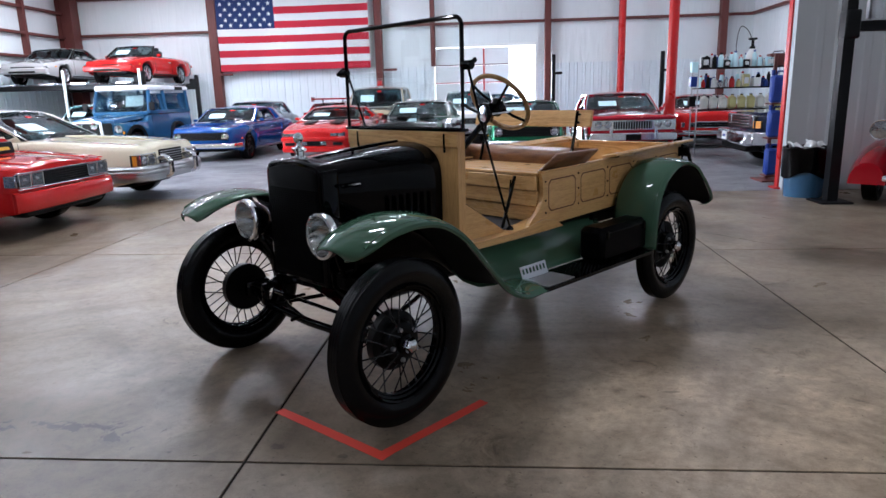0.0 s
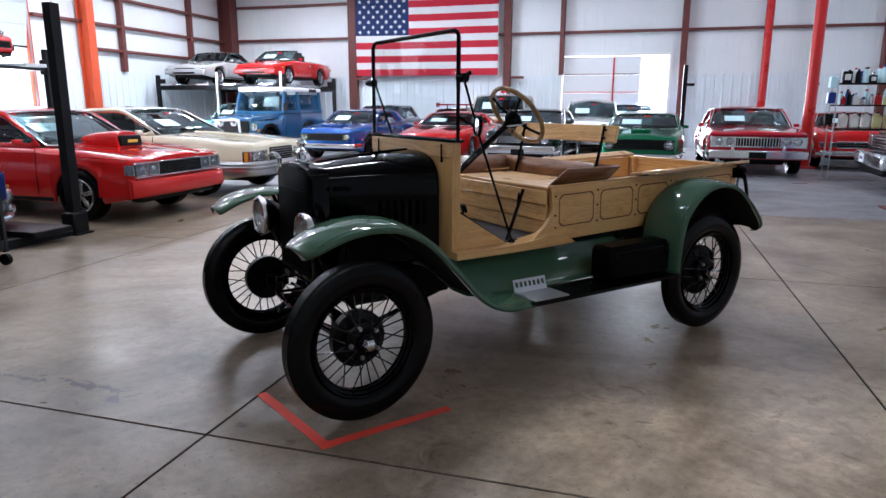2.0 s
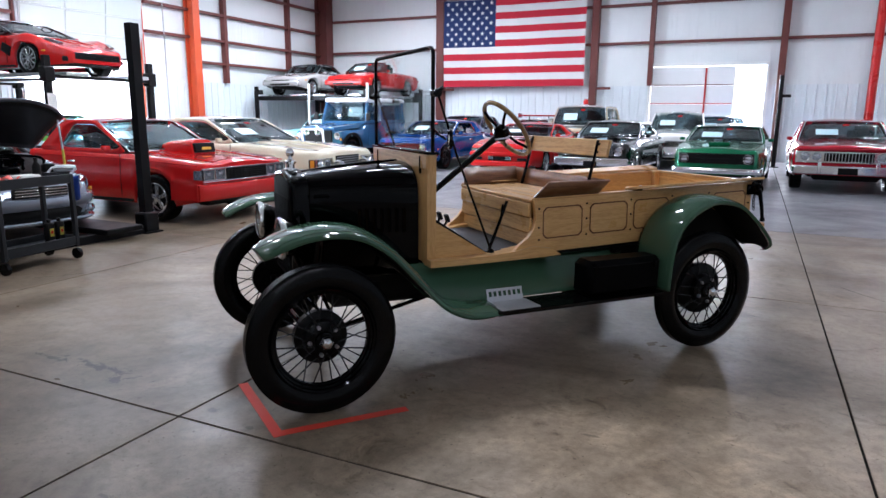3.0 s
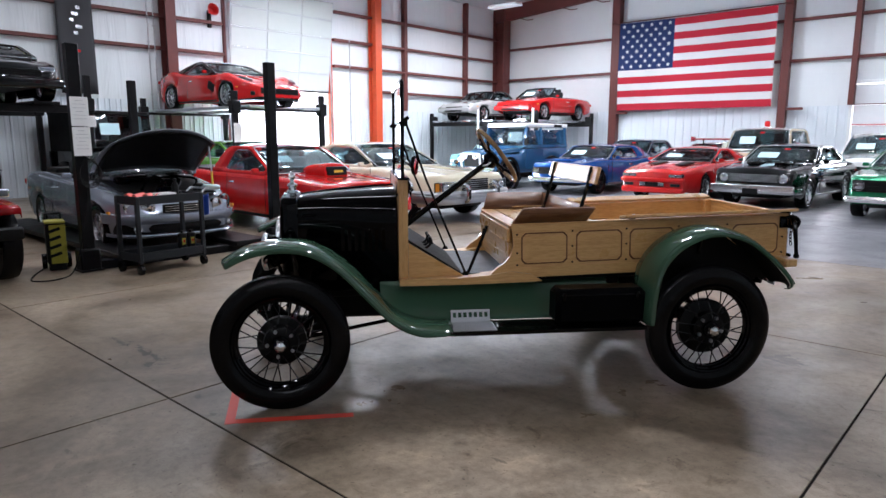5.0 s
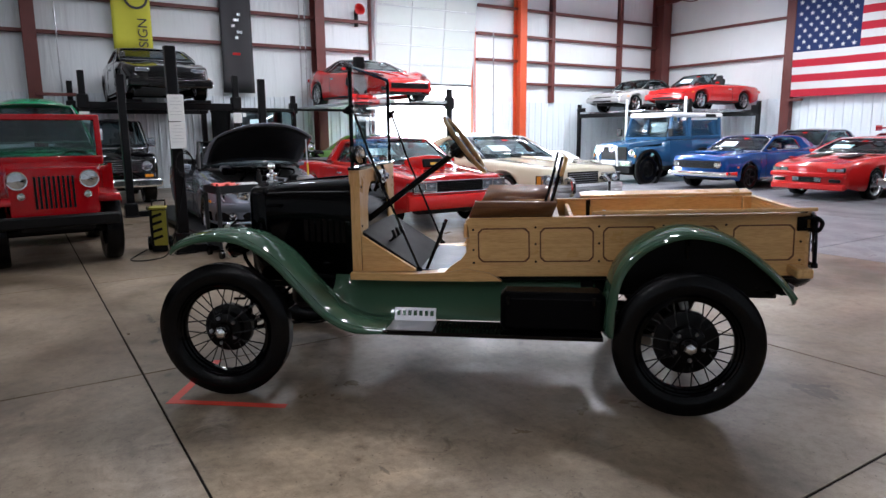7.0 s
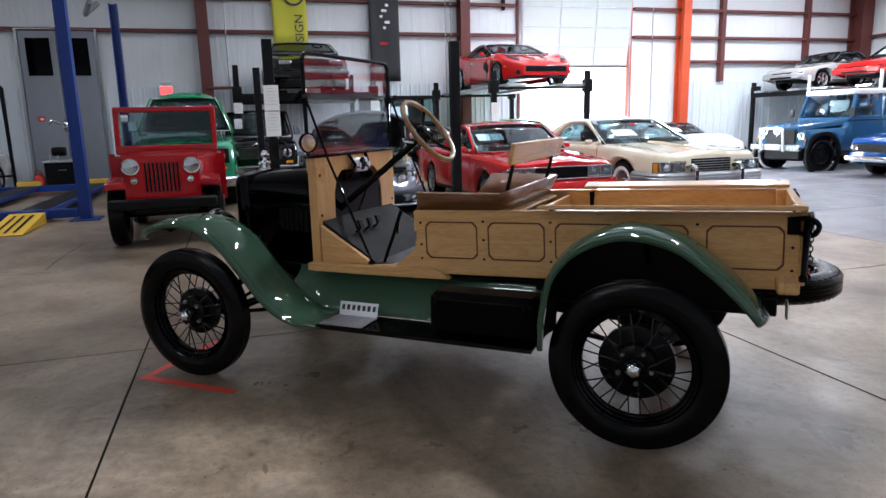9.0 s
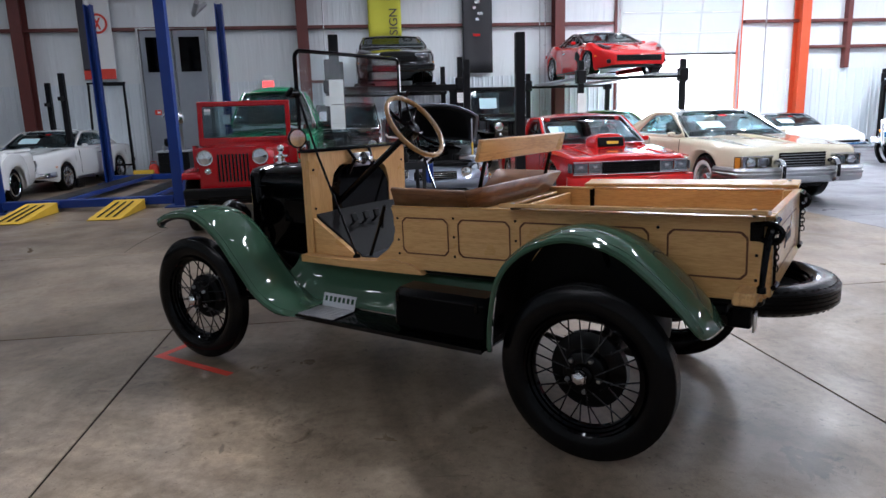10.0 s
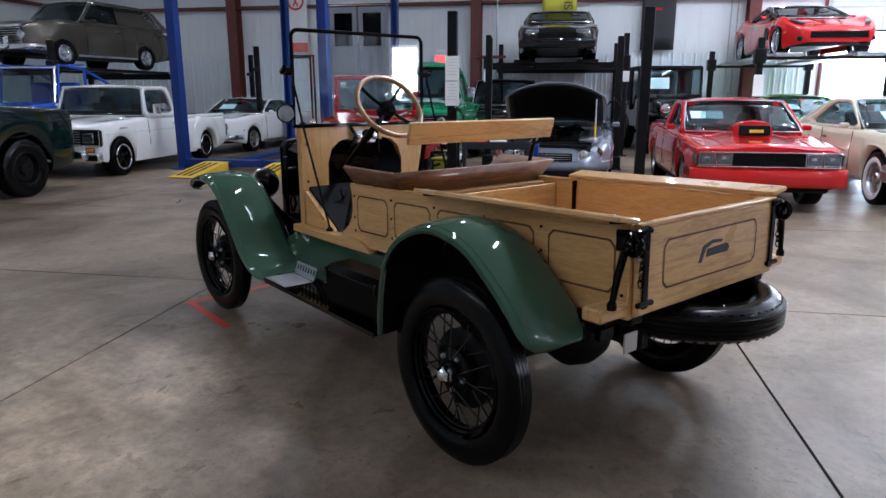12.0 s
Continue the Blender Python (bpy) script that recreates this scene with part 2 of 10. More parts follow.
def concrete_floor(name="sealed_concrete", lo=(0.104, 0.073, 0.047), hi=(0.345, 0.272, 0.200)):
    """Sealed grey-brown concrete: cloudy stains, trowel marks, dark tyre scuffs, a soft polish; some light and shade
    painted in.
    """
    mt = bpy.data.materials.new(name)
    mt.use_nodes = True
    nt = mt.node_tree
    N, L = nt.nodes, nt.links
    p = N["Principled BSDF"]
    geo = N.new("ShaderNodeNewGeometry")
    oi = N.new("ShaderNodeObjectInfo")

    def tex(scale, detail, dist=0.0, rough=0.55):
        n = N.new("ShaderNodeTexNoise")
        n.inputs["Scale"].default_value, n.inputs["Detail"].default_value = scale, detail
        n.inputs["Distortion"].default_value, n.inputs["Roughness"].default_value = dist, rough
        L.new(geo.outputs["Position"], n.inputs["Vector"])
        return n.outputs["Fac"]

    def ramp(src, a, ca, b, cb):
        r = N.new("ShaderNodeValToRGB")
        r.color_ramp.elements[0].position, r.color_ramp.elements[0].color = a, (*ca, 1)
        r.color_ramp.elements[1].position, r.color_ramp.elements[1].color = b, (*cb, 1)
        L.new(src, r.inputs[0])
        return r.outputs[0]

    def mul(a, b):
        m = N.new("ShaderNodeMix")
        m.data_type, m.blend_type = "RGBA", "MULTIPLY"
        m.inputs[0].default_value = 1.0
        L.new(a, m.inputs[6])
        L.new(b, m.inputs[7])
        return m.outputs[2]

    cloud = tex(0.62, 9, 0.9, 0.62)
    base = ramp(cloud, 0.32, lo, 0.64, hi)
    fine = ramp(tex(14, 8, 0.3, 0.75), 0.34, (0.74, 0.72, 0.7), 0.56, (1.04, 1.04, 1.04))
    pits = ramp(tex(38, 4, 0.4, 0.6), 0.30, (0.46, 0.42, 0.38), 0.36, (1, 1, 1))
    grit = mul(pits, ramp(tex(140, 3), 0.3, (0.86, 0.86, 0.86), 0.55, (1, 1, 1)))
    stain = ramp(tex(2.3, 10, 1.6, 0.72), 0.30, (0.45, 0.41, 0.37), 0.40, (1, 1, 1))
    slab = ramp(oi.outputs["Random"], 0.0, (0.93, 0.92, 0.9), 1.0, (1.04, 1.04, 1.05))
    def stain_or_light(x, y, sx, sy, scale, cut, dark, soft=0.03):
        """A mark round a place on the floor: dark flakes, pale wear, or painted light and shade; above 1 lightens."""
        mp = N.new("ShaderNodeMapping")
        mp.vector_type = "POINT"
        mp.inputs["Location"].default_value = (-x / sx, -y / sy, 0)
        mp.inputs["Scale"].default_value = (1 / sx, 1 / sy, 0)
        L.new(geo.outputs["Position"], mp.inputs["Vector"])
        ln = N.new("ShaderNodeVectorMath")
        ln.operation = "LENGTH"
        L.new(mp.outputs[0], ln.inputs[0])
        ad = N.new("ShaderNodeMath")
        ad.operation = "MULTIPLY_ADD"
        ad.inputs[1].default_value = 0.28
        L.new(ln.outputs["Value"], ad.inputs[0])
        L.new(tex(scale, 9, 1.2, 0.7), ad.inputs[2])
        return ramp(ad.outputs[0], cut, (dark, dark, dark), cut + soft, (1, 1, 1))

    col = mul(mul(mul(mul(base, fine), grit), stain), slab)
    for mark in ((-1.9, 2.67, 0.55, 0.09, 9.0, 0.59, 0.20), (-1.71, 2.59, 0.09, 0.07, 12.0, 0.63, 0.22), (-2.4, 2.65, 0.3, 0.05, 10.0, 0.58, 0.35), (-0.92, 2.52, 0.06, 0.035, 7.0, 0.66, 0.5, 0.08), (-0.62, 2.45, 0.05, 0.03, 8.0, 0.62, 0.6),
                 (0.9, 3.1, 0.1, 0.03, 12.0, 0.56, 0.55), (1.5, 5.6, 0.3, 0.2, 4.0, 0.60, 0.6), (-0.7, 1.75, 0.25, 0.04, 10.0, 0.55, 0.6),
                 # two pale worn patches, then a lit area and a shaded area painted in
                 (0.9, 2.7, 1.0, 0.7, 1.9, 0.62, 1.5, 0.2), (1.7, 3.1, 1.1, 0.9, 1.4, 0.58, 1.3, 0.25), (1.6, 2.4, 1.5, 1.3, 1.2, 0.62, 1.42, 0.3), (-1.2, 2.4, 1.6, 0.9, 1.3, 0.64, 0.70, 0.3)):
        col = mul(col, stain_or_light(*mark))
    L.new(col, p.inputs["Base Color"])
    mr = N.new("ShaderNodeMapRange")
    mr.inputs[1].default_value, mr.inputs[2].default_value = 0.3, 0.7
    mr.inputs[3].default_value, mr.inputs[4].default_value = 0.27, 0.46
    L.new(tex(1.7, 8, 0.5), mr.inputs[0])
    L.new(mr.outputs[0], p.inputs["Roughness"])
    p.inputs["Specular IOR Level"].default_value = 0.32
    b = N.new("ShaderNodeBump")
    b.inputs["Strength"].default_value, b.inputs["Distance"].default_value = 0.08, 0.004
    L.new(tex(11, 8), b.inputs["Height"])
    L.new(b.outputs[0], p.inputs["Normal"])
    return mt


def lit_panel(name, colour):
    """Pale door sheet that lets some daylight through."""
    mt = surf(name, colour, 0.4, vary=0.05)
    N, L = mt.node_tree.nodes, mt.node_tree.links
    mx, tl = N.new("ShaderNodeMixShader"), N.new("ShaderNodeBsdfTranslucent")
    tl.inputs[0].default_value = (*colour, 1)
    mx.inputs[0].default_value = 0.035
    L.new(N["Principled BSDF"].outputs[0], mx.inputs[1])
    L.new(tl.outputs[0], mx.inputs[2])
    L.new(mx.outputs[0], N["Material Output"].inputs[0])
    return mt


M = dict(
    daylight=glow("bright_daylight", (0.93, 0.97, 1.0), 4.0),
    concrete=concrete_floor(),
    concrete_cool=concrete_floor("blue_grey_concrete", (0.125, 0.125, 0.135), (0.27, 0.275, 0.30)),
    slabbase=surf("joint_filler", (0.02, 0.017, 0.015), 0.9, spec=0.05),
    outside=surf("outdoor_concrete", (0.45, 0.44, 0.42), 0.9, scale=0.6),
    wallwhite=surf("vinyl_insulation", (0.735, 0.775, 0.79), 0.42, vary=0.05, scale=1.2, bump=0.5, bscale=5),
    wallribs=surf("white_ribbed_steel", (0.70, 0.76, 0.80), 0.38, vary=0.06, scale=1.5),
    wallgrey=surf("grey_ribbed_steel", (0.5, 0.525, 0.54), 0.45, vary=0.08, scale=1.5),
    ceil=surf("white_ceiling_liner", (0.6, 0.63, 0.65), 0.6, vary=0.08, scale=0.8),
    oxide=surf("red_oxide_steel", (0.13, 0.035, 0.03), 0.5, vary=0.25, scale=4),
    redsteel=surf("red_painted_steel", (0.52, 0.018, 0.016), 0.3, vary=0.15, scale=3),
    orange=surf("orange_red_primer", (0.6, 0.085, 0.03), 0.42, vary=0.15, scale=3),
    doorpanel=surf("white_door_panel", (0.8, 0.82, 0.82), 0.4, vary=0.05),
    translucent=surf("pale_door_panel", (0.74, 0.76, 0.78), 0.45, vary=0.05),
    litpanel=lit_panel("translucent_overhead_panel", (0.56, 0.6, 0.58)),
    black=surf("black_gloss_enamel", (0.0010, 0.0010, 0.0013), 0.05, vary=0.2, rvar=0.025, coat=0.0, spec=0.14),
    blacksteel=surf("black_powder_coat", (0.005, 0.005, 0.006), 0.4, vary=0.3, bump=0.1, spec=0.16),
    boxblack=surf("black_box_enamel", (0.002, 0.002, 0.0024), 0.3, vary=0.3, rvar=0.08, spec=0.03),
    chargeryellow=surf("charger_yellow_enamel", (0.30, 0.27, 0.03), 0.5, vary=0.2, spec=0.3),
    blackmatt=surf("black_satin", (0.003, 0.003, 0.0032), 0.55, vary=0.3, spec=0.16),
    rubber=surf("tyre_rubber", (0.0022, 0.0022, 0.0026), 0.24, vary=0.3, scale=9, bump=0.05, bscale=120, rvar=0.08, spec=0.15),
    chrome=surf("chrome", (0.86, 0.87, 0.89), 0.12, 1.0, vary=0.03, rvar=0.04),
    steel=surf("brushed_steel", (0.5, 0.51, 0.53), 0.32, 1.0, vary=0.15, bump=0.1, bscale=200),
    alloy=surf("silver_alloy", (0.55, 0.56, 0.58), 0.25, 0.9, vary=0.1),
    green=surf("dark_green_enamel", (0.040, 0.092, 0.057), 0.30, vary=0.06, scale=2, rvar=0.04, coat=1.0, spec=0.0),
    oak=wood("oak_lengthwise", (0.70, 0.405, 0.158), (0.56, 0.295, 0.102), "X", grain=0.09),
    oaky=wood("oak_crosswise", (0.71, 0.42, 0.168), (0.53, 0.28, 0.098), "Y", grain=0.15),
    oakz=wood("oak_upright", (0.68, 0.385, 0.15), (0.56, 0.295, 0.102), "Z", grain=0.09),
    brown=wood("brown_stained_oak", (0.20, 0.082, 0.033), (0.11, 0.04, 0.016), "X", 0.36, 0.4),
    browny=wood("brown_stained_oak_cross", (0.21, 0.088, 0.035), (0.115, 0.042, 0.017), "Y", 0.36, 0.4),
    groove=surf("burnt_groove", (0.125, 0.043, 0.014), 0.5),
    wheelwood=wood("steering_wood", (0.30, 0.17, 0.07), (0.17, 0.085, 0.03), "Z", 0.22),
    glass=pane_glass("clear_glass", (0.95, 0.975, 0.975)),
    carglass=pane_glass("car_glass", (0.5, 0.6, 0.62)),
    lensdark=surf("dark_lamp_glass", (0.24, 0.26, 0.29), 0.06, 0.9, vary=0.55, scale=26, bump=1.0, bscale=34, rvar=0.03),
    lens=surf("lamp_lens", (0.62, 0.65, 0.68), 0.06, 0.95, vary=0.45, scale=40, bump=1.0, bscale=22, rvar=0.03),
    brass=surf("brass", (0.65, 0.42, 0.18), 0.2, 1.0),
    toemat=surf("black_ribbed_mat", (0.006, 0.006, 0.007), 0.62, vary=0.3, bump=0.2, bscale=150, spec=0.1),
    mat=surf("blue_grey_floor_mat", (0.022, 0.026, 0.034), 0.45, vary=0.3, bump=0.2, bscale=150, spec=0.2),
    tape=surf("red_floor_tape", (0.72, 0.062, 0.038), 0.5, vary=0.12, scale=8),
    paper=surf("white_paper", (0.8, 0.81, 0.8), 0.7, vary=0.03),
    sheet=surf("pale_blue_sheet", (0.55, 0.8, 0.85), 0.5, vary=0.05),
    ink=surf("dark_ink", (0.06, 0.06, 0.07), 0.7),
    interior=surf("dark_trim", (0.012, 0.012, 0.014), 0.75, vary=0.3, spec=0.2),
    amber=surf("amber_lens", (0.75, 0.26, 0.03), 0.15, vary=0.1),
    redlens=surf("red_lens", (0.5, 0.02, 0.02), 0.15, vary=0.1),
    yellow=surf("yellow_paint", (0.72, 0.45, 0.04), 0.5, vary=0.15),
    bluesteel=surf("blue_painted_steel", (0.004, 0.034, 0.21), 0.38, vary=0.15),
    exit=glow("exit_glow", (1.0, 0.06, 0.06), 2.5),
    flagred=surf("red_cloth", (0.5, 0.02, 0.04), 0.85, vary=0.08, bump=0.3, bscale=300),
    flagwhite=surf("white_cloth", (0.68, 0.69, 0.69), 0.85, vary=0.05, bump=0.3, bscale=300),
    flagblue=surf("navy_cloth", (0.012, 0.03, 0.11), 0.85, vary=0.1, bump=0.3, bscale=300),
)


def wrinkled(mt, amount):
    """Adds long upright folds to a sheet material."""
    N, L = mt.node_tree.nodes, mt.node_tree.links
    tc, mp, ns, bp = N.new("ShaderNodeTexCoord"), N.new("ShaderNodeMapping"), N.new("ShaderNodeTexNoise"), N.new("ShaderNodeBump")
    mp.inputs["Scale"].default_value = (2.4, 2.4, 0.28)
    ns.inputs["Scale"].default_value, ns.inputs["Detail"].default_value, ns.inputs["Distortion"].default_value = 1.6, 5, 0.8
    bp.inputs["Strength"].default_value, bp.inputs["Distance"].default_value = amount, 0.06
    L.new(tc.outputs["Object"], mp.inputs["Vector"])
    L.new(mp.outputs[0], ns.inputs["Vector"])
    L.new(ns.outputs["Fac"], bp.inputs["Height"])
    L.new(bp.outputs[0], N["Principled BSDF"].inputs["Normal"])


wrinkled(M["wallwhite"], 0.55)


def paint(name, colour, flake=0.0, rough=0.14):
    return surf(name, colour, rough, flake, vary=0.06, scale=1.5, rvar=0.05, coat=0.85, spec=0.1)


P = dict(
    red=paint("red_car_paint", (0.55, 0.014, 0.013)), cream=paint("cream_car_paint", (0.68, 0.62, 0.47)),
    blue=paint("deep_blue_metallic", (0.0, 0.055, 0.24), 0.2, 0.16), lrblue=paint("mid_blue_paint", (0.022, 0.092, 0.19)),
    navy=paint("navy_paint", (0.012, 0.02, 0.05)), white=paint("white_car_paint", (0.83, 0.84, 0.84)), pearl=paint("silver_white_paint", (0.50, 0.50, 0.50), 0.3, 0.2),
    silver=paint("silver_blue_metallic", (0.30, 0.335, 0.40), 0.5, 0.2), blackp=paint("black_car_paint", (0.0025, 0.0025, 0.003)),
    emerald=paint("emerald_green_paint", (0.003, 0.16, 0.07), 0.5, 0.2), lime=paint("lime_green_paint", (0.16, 0.42, 0.08)),
    teal=paint("turquoise_paint", (0.2, 0.5, 0.5)), candy=paint("candy_red_paint", (0.40, 0.010, 0.022)), darkred=paint("dark_red_paint", (0.30, 0.006, 0.012)),
    forest=paint("dark_green_car_paint", (0.0015, 0.009, 0.009)), grey=paint("taupe_metallic", (0.088, 0.078, 0.062), 0.5, 0.2),
    tan=paint("tan_paint", (0.45, 0.38, 0.27)), jeepred=paint("jeep_red_paint", (0.32, 0.0035, 0.0065), 0.0, 0.25), kelly=paint("kelly_green_paint", (0.01, 0.22, 0.10)),
    midblue=paint("bright_blue_paint", (0.02, 0.10, 0.5)),
)

# ---- the hall ----
X0, X1, Y0, Y1, H = -16.6, 9.5, -11.0, 25.95, 7.2
PITCH = 0.0775


def roof_z(x):
    """Underside of the sloping ceiling."""
    return 7.24 + PITCH * (x - X0)




def ground():
    g = Shape().add([(-300, -300, -0.12), (300, -300, -0.12), (300, 300, -0.12), (-300, 300, -0.12)], [(0, 1, 2, 3)])
    thing("ground", "pale concrete yard outside the hall", "ground", kind="structure", shape=g, mat=M["outside"])


def floor():
    base = thing("floor", "grey-brown sealed concrete floor in sawn slabs with stains", "floor", kind="structure",
                 shape=Shape().box(((X0 + X1) / 2, (Y0 + Y1) / 2, -0.056), (X1 - X0 + 0.6, Y1 - Y0 + 0.6, 0.1), 0.002), mat=M["slabbase"])
    xs = [X0 - 0.3] + [-1.02 + 3.08 * k for k in range(-5, 4) if X0 < -1.02 + 3.08 * k < X1] + [X1 + 0.3]
    ys = [Y0 - 0.3] + [2.39 + 3.79 * k for k in range(-3, 7) if Y0 < 2.39 + 3.79 * k < Y1] + [Y1 + 0.3]
    g = 0.0065
    for i in range(len(xs) - 1):
        for j in range(len(ys) - 1):
            a, b, c, d = xs[i] + g, xs[i + 1] - g, ys[j] + g, ys[j + 1] - g
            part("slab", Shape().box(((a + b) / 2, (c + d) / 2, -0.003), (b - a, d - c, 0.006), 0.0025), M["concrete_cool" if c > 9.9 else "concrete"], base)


def ribbed(a0, a1, z0, z1, at, axis, inward, depth=0.03, pitch=0.3):
    """A ribbed steel sheet along x or y, ribs standing into the hall."""
    s = Shape()
    line = []
    n = int((a1 - a0) / pitch)
    p = (a1 - a0) / n
    for k in range(n):
        o = a0 + k * p
        line += [(o, 0), (o + p * 0.40, 0), (o + p * 0.44, 0.25), (o + p * 0.56, 0.25), (o + p * 0.6, 0), (o + p * 0.8, 0), (o + p * 0.85, 1), (o + p * 0.95, 1)]
    line.append((a1, 0))
    vs, fs = [], []
    for a, d in line:
        off = at + inward * depth * d
        for z in (z0, z1):
            vs.append((off, a, z) if axis == "y" else (a, off, z))
    for k in range(len(line) - 1):
        q = (2 * k, 2 * k + 2, 2 * k + 3, 2 * k + 1)
        fs.append(q)
    s.add(vs, fs)
    return s


def wall_with_hole(a0, a1, holes, at, axis, out):
    """A wall slab 0.2 thick built of blocks round its openings (a0, a1, z0, z1)."""
    s = Shape()
    cuts = sorted(set([a0, a1] + [h[0] for h in holes] + [h[1] for h in holes]))
    for u, w in zip(cuts, cuts[1:]):
        mid = (u + w) / 2
        spans = [(h[2], h[3]) for h in holes if h[0] <= mid <= h[1]]
        z = -0.1
        for lo, hi in sorted(spans) + [(H, H)]:
            if lo - z > 0.01:
                c, sz = (mid, at + out * 0.1, (z + lo) / 2), (w - u, 0.2, lo - z)
                if axis == "y":
                    c, sz = (c[1], c[0], c[2]), (sz[1], sz[0], sz[2])
                s.box(c, sz, 0.001)
            z = hi
    return s


def column(name, label, x, y, sx, sy, mat, z1=H, flange="x"):
    """A rolled H column: two flanges and a web on a base plate."""
    c = thing(name, label, "column", pose(x, y, 0), kind="structure")
    t = 0.025
    if flange == "x":
        for sg in (-1, 1):
            part("flange", Shape().box((sg * (sx / 2 - t / 2), 0, z1 / 2), (t, sy, z1), 0.003), mat, c)
        part("web", Shape().box((0, 0, z1 / 2), (sx - 2 * t, t, z1), 0.002), mat, c)
    else:
        for sg in (-1, 1):
            part("flange", Shape().box((0, sg * (sy / 2 - t / 2), z1 / 2), (sx, t, z1), 0.003), mat, c)
        part("web", Shape().box((0, 0, z1 / 2), (t, sy - 2 * t, z1), 0.002), mat, c)
    part("base_plate", Shape().box((0, 0, 0.0125), (sx + 0.12, sy + 0.12, 0.025), 0.003), mat, c)
    return c


SIDE_DOOR = (12.0, 15.9, -0.1, 6.0)
BACK_DOOR = (-2.18, 1.62, -0.1, 3.28)


def hall():
    ground()
    floor()
    thing("backdrop_side", "bright white daylight outside the overhead door", "backdrop", kind="structure", shape=Shape().box((X0 - 3.0, 14.0, 3.4), (0.1, 14, 7.0), 0.01), mat=M["daylight"])
    thing("backdrop_back", "bright white daylight outside the back door", "backdrop", kind="structure", shape=Shape().box((0.0, Y1 + 3.0, 2.4), (12, 0.1, 5.0), 0.01), mat=M["daylight"])
    thing("wall_west", "white vinyl-faced insulated upper wall of the steel hall", "wall", kind="structure",
          shape=wall_with_hole(Y0 - 0.2, Y1 + 0.2, [SIDE_DOOR], X0, "y", -1), mat=M["wallwhite"])
    gable = [(X0, H), (X1, H), (X1, roof_z(X1) + 0.05), (X0, roof_z(X0) + 0.05)]
    thing("wall_north", "white insulated end wall of the steel hall", "wall", kind="structure",
          shape=wall_with_hole(X0, X1, [BACK_DOOR], Y1, "x", 1).prism(gable, Y1, Y1 + 0.2), mat=M["wallwhite"])
    thing("wall_east", "white insulated wall of the steel hall", "wall", kind="structure", shape=wall_with_hole(Y0 - 0.2, Y1 + 0.2, [], X1, "y", 1).box((X1 + 0.1, (Y0 + Y1) / 2, (H + roof_z(X1)) / 2 + 0.03), (0.2, Y1 - Y0 + 0.4, roof_z(X1) - H + 0.06), 0.001), mat=M["wallwhite"])
    thing("wall_south", "white insulated end wall of the steel hall", "wall", kind="structure", shape=wall_with_hole(X0, X1, [], Y0, "x", -1).prism(gable, Y0 - 0.2, Y0), mat=M["wallwhite"])
    thing("ceiling", "white liner ceiling between steel rafters", "ceiling", kind="structure",
          shape=Shape().box(((X0 + X1) / 2, (Y0 + Y1) / 2, roof_z((X0 + X1) / 2) + 0.1), (X1 - X0 + 0.5, Y1 - Y0 + 0.4, 0.2), 0.002, Euler((0, -math.atan(PITCH), 0)).to_matrix()), mat=M["ceil"])
    rb = "white ribbed steel wainscot along the foot of the wall"
    for a, b in ((Y0, 12.0), (15.9, Y1 - 0.05)):
        thing("wainscot_west", rb, "wall panel", kind="structure", shape=ribbed(a, b, 0.0, 2.57, X0 + 0.06, "y", 1), mat=M["wallribs"], sharp=10)
    for a, b in ((X0 + 0.1, -2.25), (1.7, X1)):
        thing("wainscot_north", rb, "wall panel", kind="structure", shape=ribbed(a, b, 0.0, 2.6, Y1 - 0.06, "x", -1), mat=M["wallribs"], sharp=10)
    thing("wainscot_east", rb, "wall panel", kind="structure", shape=ribbed(Y0, Y1, 0.0, 2.6, X1 - 0.06, "y", -1), mat=M["wallribs"], sharp=10)
    thing("wainscot_south", rb, "wall panel", kind="structure", shape=ribbed(X0, X1, 0.0, 2.6, Y0 + 0.06, "x", 1), mat=M["wallribs"], sharp=10)
    # girts
    gl = "dark red steel girt across the wall"
    for z, spans in ((4.05, ((Y0, 11.8), (16.1, Y1))), (4.95, ((Y0, 11.8), (16.1, Y1))), (3.25, ((18.2, Y1),)), (5.9, ((Y0, 11.8), (16.1, Y1)))):
        for a, b in spans:
            thing("girt", gl, "steel beam", kind="structure", shape=Shape().box((X0 + 0.09, (a + b) / 2, z), (0.18, b - a, 0.09), 0.005), mat=M["oxide"])
    for z in (4.12, 5.45):
        thing("girt", gl, "steel beam", kind="structure", shape=Shape().box(((X0 + X1) / 2, Y1 - 0.09, z), (X1 - X0, 0.18, 0.09), 0.005), mat=M["oxide"])
        thing("girt", gl, "steel beam", kind="structure", shape=Shape().box(((X0 + X1) / 2, Y0 + 0.09, z), (X1 - X0, 0.18, 0.09), 0.005), mat=M["oxide"])
        thing("girt", gl, "steel beam", kind="structure", shape=Shape().box((X1 - 0.09, (Y0 + Y1) / 2, z), (0.18, Y1 - Y0, 0.09), 0.005), mat=M["oxide"])
    # columns
    for y, mt in ((-5.1, "oxide"), (2.46, "oxide"), (10.0, "oxide"), (17.92, "orange")):
        column("column_west", "red oxide steel column against the wall", X0 + 0.3, y, 0.42, 0.3, M[mt])
    column("column_corner", "dark red corner column of the hall", X0 + 0.35, Y1 - 0.35, 0.6, 0.5, M["oxide"])
    for y, z0 in ((19.65, 2.58), (23.35, 3.25)):
        thing("girt", "dark red framing post on the wall", "steel beam", kind="structure", shape=Shape().box((X0 + 0.1, y, (z0 + H) / 2), (0.2, 0.16, H - z0), 0.005), mat=M["oxide"])
